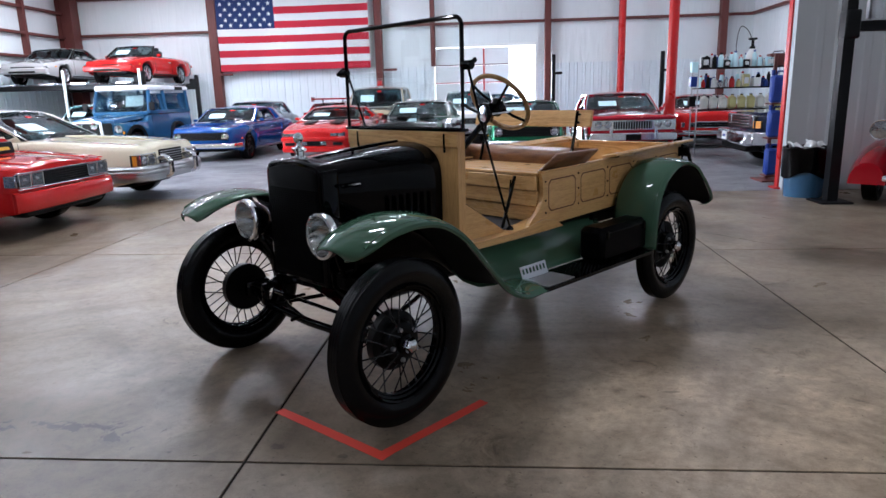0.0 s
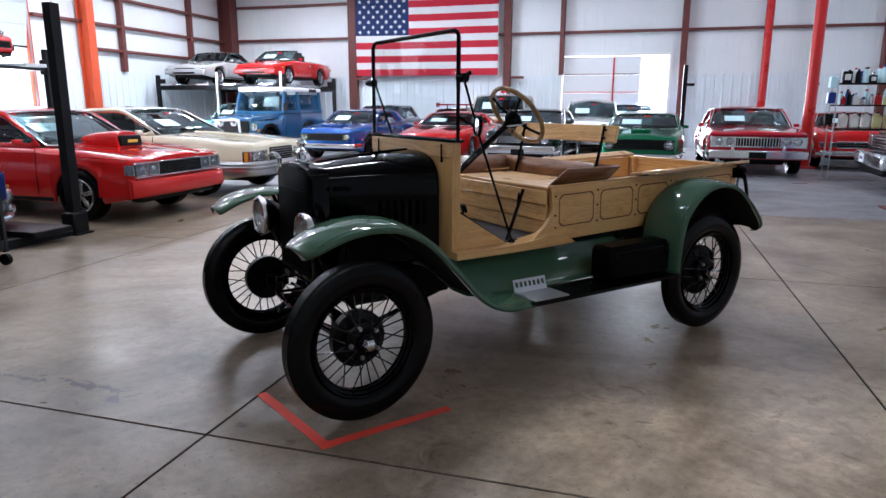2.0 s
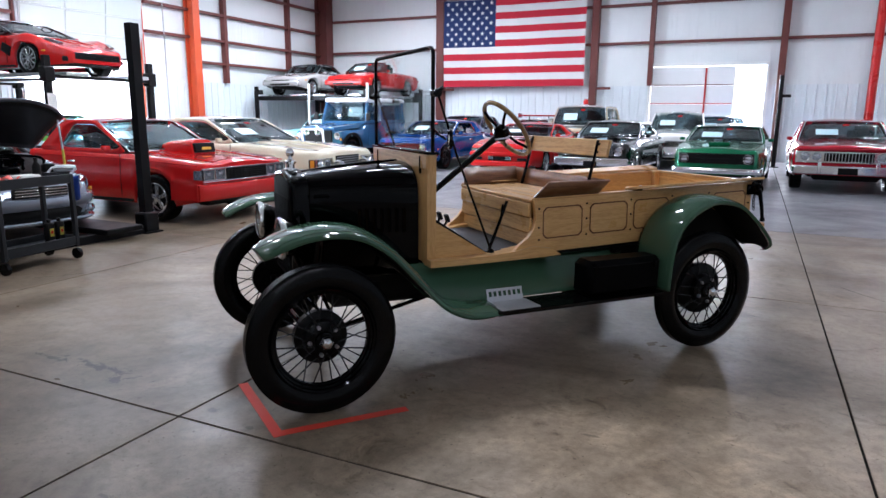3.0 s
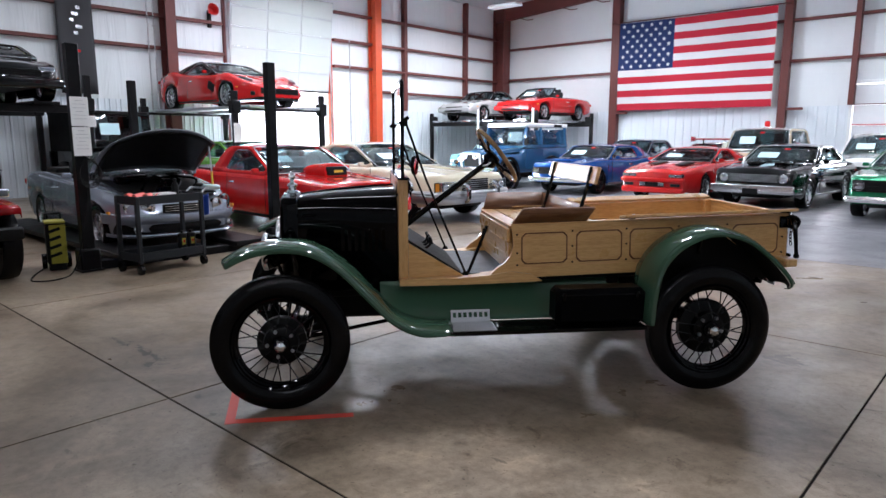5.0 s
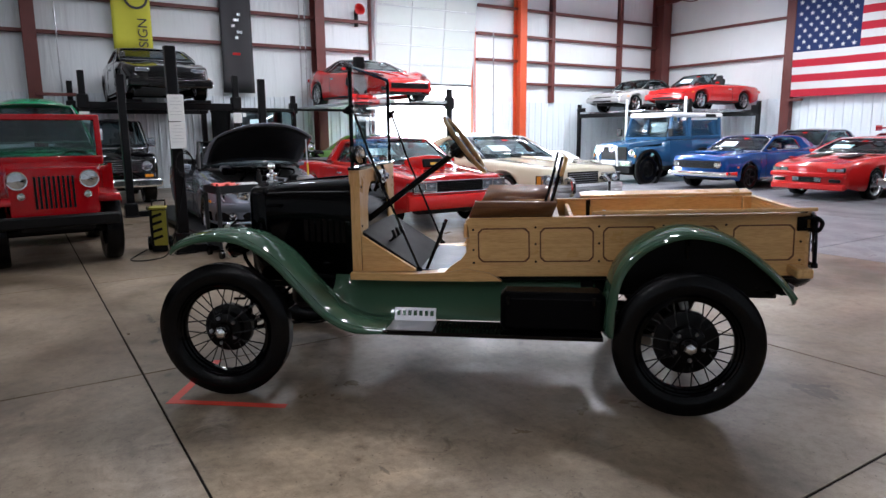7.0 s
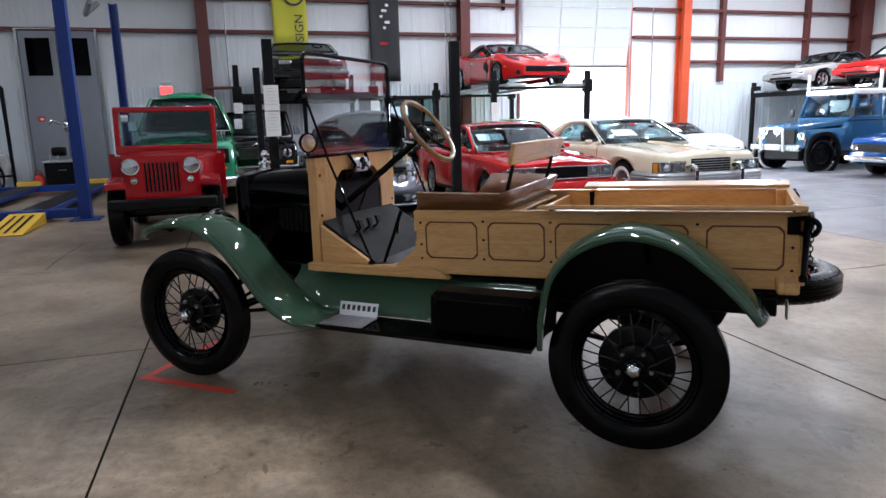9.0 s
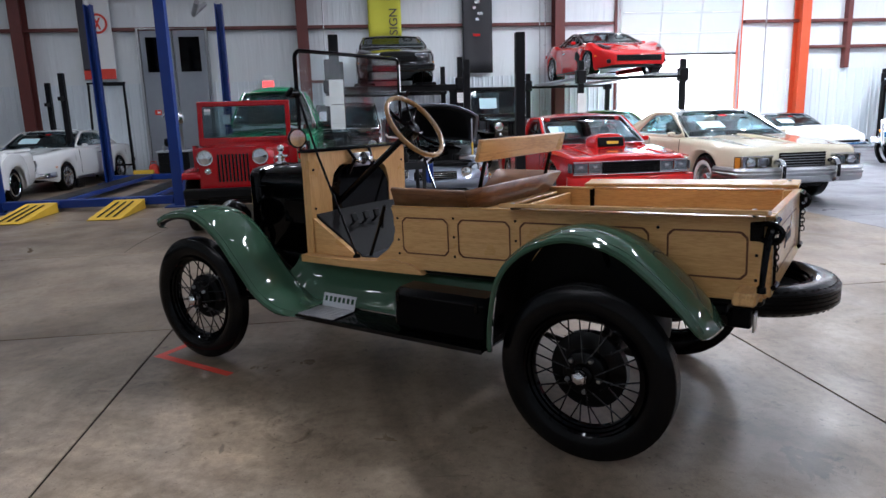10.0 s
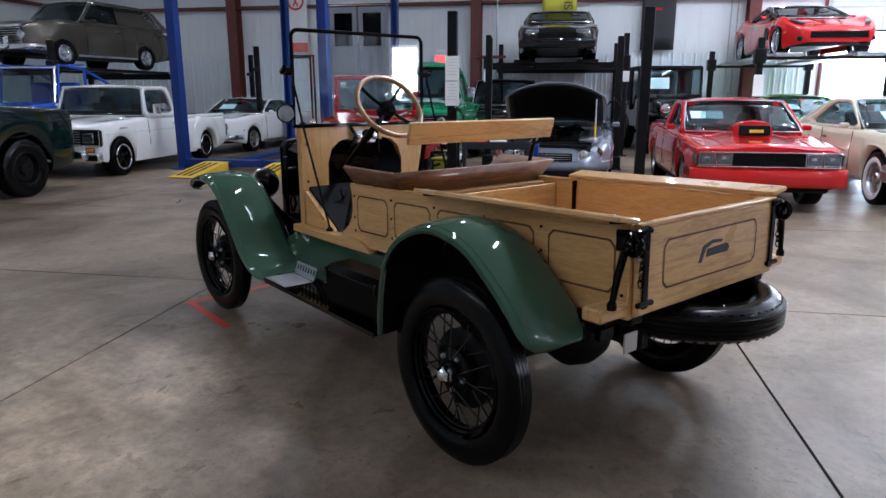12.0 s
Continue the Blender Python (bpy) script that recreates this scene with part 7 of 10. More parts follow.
    coupe("white_sedan", "white sedan parked near the back door", at(-0.75, 21.6, -88), P["white"], 4.9, 1.85, 2.8, fo,
          muscle_top(fo, 4.9, 1.02, 1.1, 1.06, 1.0, 0.95, -0.5, -3.1), gh=(-0.45, -1.15, -2.3, -3.0, 1.06, 1.62), front="round2", grille=(0.72, 0.18, 1.1, 5, "chrome"), wr=0.35)
    coupe("blue_white_car", "blue and white classic car near the back door", at(0.5, 22.6, -80), P["lrblue"], 4.8, 1.85, 2.8, fo,
          muscle_top(fo, 4.8, 0.98, 1.05, 1.02, 1.0, 0.95, -0.5, -3.0), gh=(-0.45, -1.15, -2.3, -3.0, 1.02, 1.5), roofm=P["white"], front="round2", grille=(0.7, 0.18, 1.1, 5, "chrome"))
    coupe("red_roadster", "red car parked beyond the round post", at(5.75, 18.5, -95), P["red"], 4.6, 1.8, 2.6, fo,
          muscle_top(fo, 4.6, 0.92, 1.0, 0.98, 0.95, 0.9, -0.5, -2.8), gh=(-0.45, -1.1, -1.9, -2.6, 0.98, 1.3), front="rect4", grille=(0.6, 0.15, 0.9, 3, "chrome"))
    # green car under the red one on the lift
    coupe("lime_green_car", "lime green sports coupe under a car lift", at(-11.7, 10.3, 2), P["lime"], 4.5, 1.85, 2.6, 0.9,
          sorted([(0.95, 0.75), (0.4, 0.92), (-0.5, 1.0), (-2.6, 1.02), (-3.5, 1.0), (-3.7, 0.95)]), gh=(-0.4, -1.3, -1.8, -3.0, 1.0, 1.40), front="slot2", grille=(0.45, 0.1, 1.0, 2, "blackmatt"), bumper="body", style="low_spoke")
    # red modern sports car on the lift
    fo, L = 0.98, 4.5
    c = coupe("red_sports_car", "red modern sports car with black grille, raised on a lift", at(-12.8, 10.58, 2, 2.27), P["red"], L, 1.88, 2.71, fo,
              sorted([(fo + .05, 0.52), (fo - 0.35, 0.64), (0.1, 0.76), (-0.5, 0.84), (-1.2, 0.88), (-2.5, 0.95), (fo - L + .1, 0.95), (fo - L - .05, 0.9)]), gh=(-0.55, -1.45, -1.8, -2.95, 0.88, 1.22), roofm=P["blackp"], front="none", hump=0.10, topin=0.66, grille=(0.40, 0.12, 1.12, 3, "blackmatt"), bumper="none", round_f=0.30, wr=0.34, R=0.38, ww=0.26, style="low_mesh", nose=0.05, zb=0.16, flare=0.03, sheet=False)
    for sg in (1, -1):
        part("side_vent", Shape().box((-0.62, sg * 0.945, 0.55), (0.3, 0.03, 0.2), 0.02, Euler((0, radians(25), 0)).to_matrix()), M["blackmatt"], c)
        part("swept_headlight", Shape().box((fo - 0.42, sg * 0.70, 0.70), (0.36, 0.10, 0.05), 0.02, Euler((0, radians(16), sg * radians(-24))).to_matrix()), M["lensdark"], c, "dark swept lamp cluster")
        part("front_duct", Shape().box((fo - 0.13, sg * 0.68, 0.33), (0.12, 0.16, 0.10), 0.03, Euler((0, 0, sg * radians(-30))).to_matrix()), M["blackmatt"], c)
        part("hood_crease", Shape().tube([(fo - 0.3, sg * 0.16, 0.675), (0.1, sg * 0.26, 0.785), (-0.5, sg * 0.34, 0.865)], 0.012, 6), P["red"], c)
    part("chin_lip", Shape().tube(smoothline([(fo - 0.5, 0.84, 0.2), (fo - 0.14, 0.66, 0.2), (fo - 0.03, 0.3, 0.2), (fo - 0.02, 0, 0.2), (fo - 0.03, -0.3, 0.2), (fo - 0.14, -0.66, 0.2), (fo - 0.5, -0.84, 0.2)], 4), 0.03, 6), M["blackmatt"], c, "black lower lip")
    part("hood_vent", Shape().box((-0.1, 0, 0.80), (0.34, 0.34, 0.02), 0.006, Euler((0, radians(11), 0)).to_matrix()), M["blackmatt"], c)
    # black coupe on the lift
    fo, L = 0.95, 4.4
    c = coupe("black_sports_car", "black sports coupe raised on a lift by the wall", at(-13.0, 4.85, 0, 2.26), P["blackp"], L, 1.86, 2.55, fo,
              sorted([(fo + .05, 0.62), (fo - 0.4, 0.72), (-0.45, 0.88), (-2.6, 0.92), (fo - L + .1, 0.92), (fo - L - .05, 0.88)]), gh=(-0.4, -1.2, -1.8, -2.7, 0.9, 1.22), front="none", grille=(0.5, 0.10, 0.9, 2, "blackmatt"), bumper="body", wr=0.33, ww=0.25, style="low_spoke", zb=0.12, sheet=False, round_f=0.26, shoulder=0.2, mirrors=False)
    for sg in (1, -1):
        lamp_rect(c, fo - 0.01, sg * 0.56, 0.58, 0.26, 0.06)
    # pair on the wide lift
    fo, L = 0.9, 4.4
    for nm, lb, x, pm_, hd in (("white_convertible", "silver-white convertible with a dark top raised on a wide lift", -15.2, "pearl", -88), ("red_convertible", "red convertible with the top down raised on a wide lift", -12.3, "red", -90)):
        coupe(nm, lb, at(x, 22.0, hd, 2.2), P[pm_], L, 1.78, 2.45, fo, muscle_top(fo, L, 0.70, 0.86, 0.86, 0.84, 0.78, -0.5, -2.4), gh=(-0.45, -1.0, -1.7, -2.4, 0.86, 1.22), roofm=P["blackp"],
              front="slot2", grille=(0.5, 0.1, 0.8, 2, "blackmatt"), bumper="body", open_top=(pm_ == "red"), wr=0.31, style="low_spoke", sheet=(pm_ == "red"))
    # white classic with black stripes
    fo, L = 0.92, 4.7
    c = coupe("white_striped_coupe", "white classic coupe with black hood stripes", at(-12.55, -3.7, -5), P["white"], L, 1.86, 2.75, fo,
              muscle_top(fo, L, 0.88, 0.96, 0.96, 0.94, 0.88, -0.55, -2.75), gh=(-0.5, -1.15, -2.0, -2.9, 0.96, 1.32), roofm=P["white"], front="round2", grille=(0.65, 0.18, 1.4, 4, "blackmatt"), wr=0.33)
    for sg in (1, -1):
        part("stripe", Shape().box((0.15, sg * 0.28, 0.905), (1.35, 0.26, 0.012), 0.004, Euler((0, radians(2.5), 0)).to_matrix()), M["blackmatt"], c)


cars()


def pickup(name, label, m, pm, front="bars", L=5.2, wb=3.1, W=1.95, hood=1.05, zr=1.72, wr=0.36, lift=0.0, roofm=None, cab=(-0.35, -0.75, -1.55, -1.75), glassz=1.12, style="mid_spoke", fo=0.8, step=False, sheet=True, rimmat=None, topin=0.80, crown=0.055, zb=0.34, gap=0.08):
    """A pickup truck: hood, cab with windows, open load bed."""
    c = thing(name, label, "truck", m, group="parked cars")
    top = sorted([(fo + 0.05, hood - 0.05), (fo - 0.3, hood), (cab[0], hood + 0.06), (cab[3], hood + 0.06), (cab[3] - 0.05, hood - 0.02), (fo - L, hood - 0.02)])
    body = body_shell(fo, L, W, top, zb + lift, (0.0, -wb), wr + gap, round_f=0.06, round_r=0.03, shoulder=0.08, nose=0.05, tail=0.02)
    part("body", body, pm, c, sharp=50)
    part("underbody", Shape().box((fo - L / 2, 0, 0.45 + lift), (L * 0.9, W * 0.6, 0.25), 0.05), M["blackmatt"], c)
    for x in (0, -wb):
        part("wheel_well", Shape().box((x, 0, wr + 0.18 + lift * 0.5), (wr * 2.3, W * 0.7, wr * 0.9), 0.05), M["blackmatt"], c)
        for sg in (1, -1):
            road_wheel(c, x, sg * (W / 2 - 0.15), wr, 0.25, style, rimmat)
    greenhouse(c, pm, roofm or pm, W, *cab, glassz, zr, inset=0.93, topin=topin, sheet=sheet, crown=crown)
    x0, x1 = cab[3] - 0.12, fo - L + 0.08
    part("bed_liner", Shape().box(((x0 + x1) / 2, 0, hood - 0.0), (x0 - x1, W * 0.74, 0.05), 0.01), M["blackmatt"], c)
    for sg in (1, -1):
        part("bed_rail", Shape().box(((x0 + x1) / 2, sg * W * 0.44, hood + 0.01), (x0 - x1 + 0.05, 0.10, 0.07), 0.02), pm, c)
        part("wing_mirror", Shape().box((cab[0] - 0.25, sg * (W / 2 + 0.08), glassz + 0.12), (0.05, 0.16, 0.2), 0.03), M["chrome"], c)
        part("door_handle", Shape().box((cab[0] - 1.0, sg * (W / 2 + 0.004), hood - 0.1), (0.16, 0.03, 0.03), 0.01), M["chrome"], c)
        part("side_crease", Shape().tube([(fo - 0.12, sg * W * 0.490, hood - 0.21), (-0.6, sg * W * 0.499, hood - 0.20), (cab[3], sg * W * 0.502, hood - 0.20)], 0.009, 6), pm, c)
        if step:
            rw = [(-wb - 0.66, 0.50), (-wb - 0.5, 0.80), (-wb - 0.22, 0.95), (-wb + 0.22, 0.97), (-wb + 0.5, 0.82), (-wb + 0.62, 0.55)]
            part("rear_wing", body_shell(-wb + 0.62, 1.28, 0.36, rw, zb, (-wb,), wr + gap, nose=0.0, tail=0.0, round_f=0.35, round_r=0.35, shoulder=0.12), pm, c, "bulged rear fender", m=Matrix.Translation((0, sg * (W / 2 - 0.10), 0)), sharp=60)
            part("hood_badge", Shape().box((-0.05, sg * W * 0.497, hood - 0.12), (0.22, 0.012, 0.035), 0.005), M["steel"], c)
            part("roof_gutter", Shape().box((cab[1] - 0.42, sg * (W / 2 * topin + 0.012), zr - 0.012), (cab[1] - cab[2] + 0.12, 0.03, 0.025), 0.008), pm, c)
            for x in (0, -wb):
                part("trim_ring", Shape().lathe([(wr * 0.60, 0.0), (wr * 0.645, 0.012), (wr * 0.69, 0.0)], pose(x, sg * (W / 2 - 0.15 + 0.128), wr, -sg * 90, 0, 0), 32), M["chrome"], c, "polished wheel lip")
    if step:
        part("roof_visor", Shape().box((cab[1] + 0.03, 0, zr + 0.005), (0.14, W * topin * 0.97, 0.03), 0.012), pm, c)
    seam(c, W, cab[0] - 0.05, 0.5 + lift, hood)
    seam(c, W, cab[0] - 1.15, 0.5 + lift, hood)
    g = new("grille")
    g.parent = c
    gz = hood - 0.27
    part("opening", Shape().box((fo, 0, gz), (0.05, W * (0.95 if step else 0.86), 0.30 if step else 0.26), 0.02), M["blackmatt"], g)
    for k in range(6):
        part("bar", Shape().box((fo + 0.028, 0, gz - 0.11 + k * 0.044), (0.015, W * 0.56, 0.012), 0.004), M["steel" if step else "chrome"], g)
    if step:
        part("lower_strip", Shape().box((fo + 0.02, 0, gz - 0.135), (0.03, W * 0.94, 0.03), 0.01), M["chrome"], g, "chrome strip")
    for sg in (1, -1):
        if step:
            part("grille_end", Shape().box((fo - 0.02, sg * W * 0.463, gz), (0.10, 0.03, 0.27), 0.012), M["chrome"], g, "chrome end piece")
        if front == "bars":
            lamp_rect(c, fo + 0.025, sg * W * 0.355, gz, 0.2, 0.15)
        else:
            lamp_round(c, fo + 0.02, sg * W * 0.34, gz, 0.09)
        lamp_rect(c, fo - 0.0, sg * W * 0.36, hood - 0.02 - 0.46, 0.16, 0.06, "turn_signal", "amber")
    part("front_bumper", Shape().box((fo + 0.1, 0, zb + 0.16 + lift), (0.14, W * 1.0, 0.17), 0.04), M["chrome"], c, "chrome bumper")
    part("rear_bumper", Shape().box((fo - L - 0.06, 0, 0.55 + lift), (0.12, W * 0.95, 0.15), 0.04), M["chrome"], c, "chrome bumper")
    return c


def jeep(name, label, m, pm, W=1.55, hood=1.06, zr=1.62, wr=0.40, modern=False, drop=0.0):
    """An upright off-roader: flat wings, slotted grille, upright windscreen."""
    c = thing(name, label, "off-road car", m, group="parked cars")
    fo = 0.42
    hw = W * (0.36 if modern else 0.295)
    up = 0.0 if modern else 0.08
    track = W * (0.45 if modern else 0.38)
    edge = W * (0.5 if modern else 0.43)
    hr = [[Vector((x, w * a_, z_)) for a_, z_ in ((1, 0.62), (1, hz - 0.06), (0.92, hz - 0.01), (0.5, hz + 0.02), (0, hz + 0.03), (-0.5, hz + 0.02), (-0.92, hz - 0.01), (-1, hz - 0.06), (-1, 0.62))] for x, w, hz in ((fo, hw * 0.94, hood - 0.07 + up * 0.6), (fo - 0.03, hw * 0.97, hood - 0.03 + up * 0.3), (-0.3, hw * 1.05, hood), (-0.78, W * 0.4176, hood + 0.04))]
    part("hood", Shape().loft(hr, False, True), pm, c)
    g = new("grille")
    g.parent = c
    part("panel", Shape().box((fo + 0.005, 0, 0.83 + up / 2), (0.04, hw * 1.95, 0.46 + up), 0.02), pm, g)
    for k in range(9 if not modern else 7):
        part("slot", Shape().box((fo + 0.026, (-0.22 + k * (0.44 / (8 if not modern else 6))) * (1 if modern else 0.84), 0.79 + up), (0.008, 0.026, 0.36), 0.004), M["blackmatt"], g)
    for sg in (1, -1):
        lamp_round(c, fo + 0.03, sg * hw * 0.78, 0.93 + up, 0.098 - up * 0.1)
        lamp_round(c, fo + 0.03, sg * hw * 0.72, 0.72 + up * 1.5, 0.035, "marker_light")
        wing = Shape()
        pts = [(fo + 0.02, 0.74), (fo - 0.05, 0.82), (-0.32, 0.84), (-0.45, 0.72), (-0.62, 0.5), (-0.64, 0.46)]
        line = smoothline([(x, 0, z) for x, z in pts], 3)
        wing.loft([[p + Vector((0, sg * hw * 0.95, 0)), p + Vector((0, sg * edge, 0)), p + Vector((0, sg * (edge + 0.008), -0.04))] for p in line], False, False)
        solid(part("front_wing", wing, pm, c), 0.02)
    tub = [(-0.74, 0.45), (-0.74, hood + 0.03), (-0.95, hood + 0.02), (-1.05, 0.88), (-1.5, 0.84), (-1.62, 0.98), (-2.75, 0.98), (-2.75, 0.52), (-1.62, 0.52), (-1.5, 0.45)]
    for sg in (1, -1):
        part("tub_side", Shape().prism(tub, sg * (W * 0.46), sg * (W * 0.49)), pm, c)
    part("tub_floor", Shape().box((-1.75, 0, 0.6), (2.0, W * 0.9, 0.06), 0.01), M["interior"], c)
    part("tail_panel", Shape().box((-2.74, 0, 0.75), (0.04, W * 0.95, 0.46), 0.01), pm, c)
    part("firewall", Shape().box((-0.78, 0, 0.80), (0.06, W * 0.96, 0.60), 0.02), pm, c)
    # windscreen frame
    wf = new("windscreen_frame")
    wf.parent = c
    yw = W * (0.46 if modern else 0.415)
    za, zb_ = hood + 0.04, zr
    for sg in (1, -1):
        part("post", Shape().box((-0.90, sg * yw, (za + zb_) / 2), (0.05, 0.07, zb_ - za), 0.01, Euler((0, radians(-8), 0)).to_matrix()), pm, wf)
    part("top_bar", Shape().box((-0.94, 0, zb_), (0.06, yw * 2 + 0.07, 0.075), 0.015), pm, wf)
    part("sill_bar", Shape().box((-0.86, 0, za + 0.03), (0.08, yw * 2 + 0.06, 0.12), 0.015), pm, wf)
    gl = part("windscreen", Shape().box((-0.90, 0, (za + zb_) / 2), (0.006, yw * 1.93, zb_ - za - 0.05), 0.001, Euler((0, radians(-8), 0)).to_matrix()), M["carglass"], wf)
    gl.visible_shadow = False
    part("sticker", Shape().box((-0.925, -yw * 0.83, zb_ - 0.12), (0.004, 0.09, 0.1), 0.001), M["paper"], wf)
    for sg in (1, -1):
        part("seat", Shape().box((-1.55, sg * W * 0.24, 0.98), (0.14, W * 0.36, 0.5), 0.06), M["interior"], c)
    st = [Vector((-1.12, W * 0.24 + 0.19 * math.cos(2 * math.pi * k / 20), 1.12 + 0.17 * math.sin(2 * math.pi * k / 20))) for k in range(20)]
    part("steering_wheel", Shape().tube(st, 0.013, 6, True), M["blackmatt"], c)
    if modern:
        part("hard_top", Shape().box((-1.85, 0, zr + 0.02), (1.9, W * 0.93, 0.09), 0.03), M["blackmatt"], c)
        for sg in (1, -1):
            part("side_panel", Shape().box((-2.2, sg * W * 0.455, (zr + 0.98) / 2), (1.1, 0.03, zr - 0.98), 0.01), M["blackmatt"], c)
            part("roof_bar", Shape().tube([(-0.95, sg * W * 0.45, zr), (-1.6, sg * W * 0.45, zr), (-1.65, sg * W * 0.45, 0.9)], 0.03, 8), M["blackmatt"], c)
        part("windshield_sheet", Shape().box((-0.885, -yw * 0.35, (za + zb_) / 2), (0.004, 0.5, 0.28), 0.001, Euler((0, radians(-8), 0)).to_matrix()), M["sheet"], c, "pale blue printed sheet")
    part("front_bumper", Shape().box((fo + 0.16, 0, 0.56), (0.12, edge * 1.9, 0.13), 0.02), M["blackmatt"], c)
    part("chassis", Shape().box((-1.1, 0, 0.48), (3.0, W * 0.5, 0.14), 0.03), M["blackmatt"], c)
    for x in (0, -2.03):
        part("axle", Shape().tube([(x, -track, wr - drop), (x, track, wr - drop)], 0.05, 10), M["blackmatt"], c)
        for sg in (1, -1):
            road_wheel(c, x, sg * track, wr, 0.24 if modern else 0.19, "tall_cap", M["blackmatt"], drop=drop)
    return c


def land_wagon():
    """A blue square-built off-road wagon with a white roof."""
    c = thing("blue_off_road_wagon", "blue square-built off-road wagon with a white roof", "off-road car", at(-10.08, 16.85, -90), group="parked cars")
    pm, wr, W = P["lrblue"], 0.39, 1.66
    fo, L, wb = 0.62, 3.95, 2.36
    part("body", body_shell(fo - 0.12, L - 0.12, W, sorted([(fo + 0.05, 1.02), (0.3, 1.03), (-0.70, 1.06), (-0.8, 1.22), (fo - L, 1.24)]), 0.48, (0.0, -wb), 0.50, nose=0.01, tail=0.01, round_f=0.0, round_r=0.0, shoulder=0.05), pm, c, sharp=35)
    hr = [[Vector((x, w * a_, z + d_)) for a_, d_ in ((1, -0.10), (0.97, -0.01), (0.9, 0.012), (0.45, 0.02), (0.4, 0.0), (-0.4, 0.0), (-0.45, 0.02), (-0.9, 0.012), (-0.97, -0.01), (-1, -0.10))] for x, w, z in ((fo - 0.10, 0.55, 1.07), (fo - 0.14, 0.565, 1.11), (0.1, 0.60, 1.15), (-0.78, 0.68, 1.22))]
    part("hood", Shape().loft(hr, False, True), pm, c, "raised blue hood panel")
    for sg in (1, -1):
        part("door_panel", Shape().box((-1.35, sg * 0.836, 0.88), (0.95, 0.014, 0.62), 0.006), pm, c)
        part("wheel_arch", Shape().lathe([(0.47, -0.03), (0.55, -0.03), (0.55, 0.03), (0.47, 0.03)], ry(sg * 0.83, 0.42, 0.0), 28), M["blackmatt"], c)
        part("rear_wheel_arch", Shape().lathe([(0.47, -0.03), (0.55, -0.03), (0.55, 0.03), (0.47, 0.03)], ry(sg * 0.83, 0.42, -wb), 28), M["blackmatt"], c)
        for x in (0, -wb):
            road_wheel(c, x, sg * 0.70, wr, 0.25, "tall_cap", M["blackmatt"])
        lamp_round(c, fo - 0.10, sg * 0.64, 0.87, 0.09)
        lamp_round(c, fo + 0.22, sg * 0.2, 0.98, 0.085, "spot_light")
        part("wing_mirror", Shape().box((-0.72, sg * 0.94, 1.42), (0.04, 0.15, 0.22), 0.02), M["blackmatt"], c)
        lamp_rect(c, fo - 0.11, sg * 0.77, 0.78, 0.05, 0.06, "turn_signal", "amber")
    for x in (0, -wb):
        part("wheel_well", Shape().box((x, 0, 0.5), (0.95, 1.2, 0.5), 0.05), M["blackmatt"], c)
    part("grille", Shape().box((fo - 0.10, 0, 0.85), (0.04, 0.95, 0.36), 0.015), M["blackmatt"], c)
    bar = [(fo + 0.14, 0.36, 0.5), (fo + 0.2, 0.36, 0.95), (fo + 0.2, 0.3, 1.05), (fo + 0.2, -0.3, 1.05), (fo + 0.2, -0.36, 0.95), (fo + 0.14, -0.36, 0.5)]
    part("nudge_bar", Shape().tube(smoothline(bar, 4), 0.032, 10), P["white"], c, "white tube guard")
    part("nudge_plate", Shape().box((fo + 0.14, 0, 0.60), (0.03, 0.5, 0.12), 0.01), P["white"], c)
    part("front_bumper", Shape().box((fo + 0.06, 0, 0.58), (0.12, 1.6, 0.15), 0.02), M["alloy"], c)
    # upper works
    z0, zr, a, b, r = 1.24, 1.86, -0.82, -1.0, fo - L + 0.04
    wb_, wt = 0.79, 0.73
    for sg in (1, -1):
        for x0, x1, nm in ((-1.0, -1.72, "side_window"), (-1.86, -3.1, "side_window")):
            q = part(nm, Shape().add([(x0, sg * wb_, z0 + 0.08), (x1, sg * wb_, z0 + 0.08), (x1, sg * (wt + 0.015), zr - 0.1), (x0 - 0.06, sg * (wt + 0.015), zr - 0.1)], [(0, 1, 2, 3)]), M["carglass"], c)
            solid(q, 0.006)
            q.visible_shadow = False
        for x in (-0.9, -1.79, -3.2):
            part("pillar", Shape().tube([(x if x < -1 else -0.84, sg * wb_, z0), (x - (0.12 if x > -1 else 0), sg * wt, zr)], 0.05, 8), pm, c)
        part("upper_side", Shape().box(((a + r) / 2, sg * 0.795, z0 + 0.03), (a - r, 0.04, 0.1), 0.01), pm, c)
    q = part("windshield", Shape().add([(a, 0.75, z0 + 0.02), (a, -0.75, z0 + 0.02), (b, -0.70, zr - 0.04), (b, 0.70, zr - 0.04)], [(0, 1, 2, 3)]), M["carglass"], c)
    solid(q, 0.006)
    q.visible_shadow = False
    for y in (-0.28, 0.3):
        part("wiper", Shape().tube([(a + 0.03, y, z0 + 0.05), (a - 0.03, y + 0.3, z0 + 0.22)], 0.008, 5), M["blackmatt"], c)
    part("screen_sill", Shape().box((a + 0.02, 0, z0 + 0.0), (0.06, 1.56, 0.1), 0.02), pm, c)
    part("roof", Shape().box(((b + r) / 2, 0, zr + 0.06), (b - r + 0.12, 1.53, 0.14), 0.055), P["white"], c, "white roof")
    part("rear_panel", Shape().box((r, 0, 1.5), (0.04, 1.48, 0.6), 0.01), pm, c)
    part("roof_vent", Shape().box((-2.75, 0.757, zr + 0.055), (0.5, 0.02, 0.09), 0.005), M["blackmatt"], c)
    part("cabin", Shape().box((-2.0, 0, 1.25), (2.2, 1.42, 0.04), 0.01), M["interior"], c)
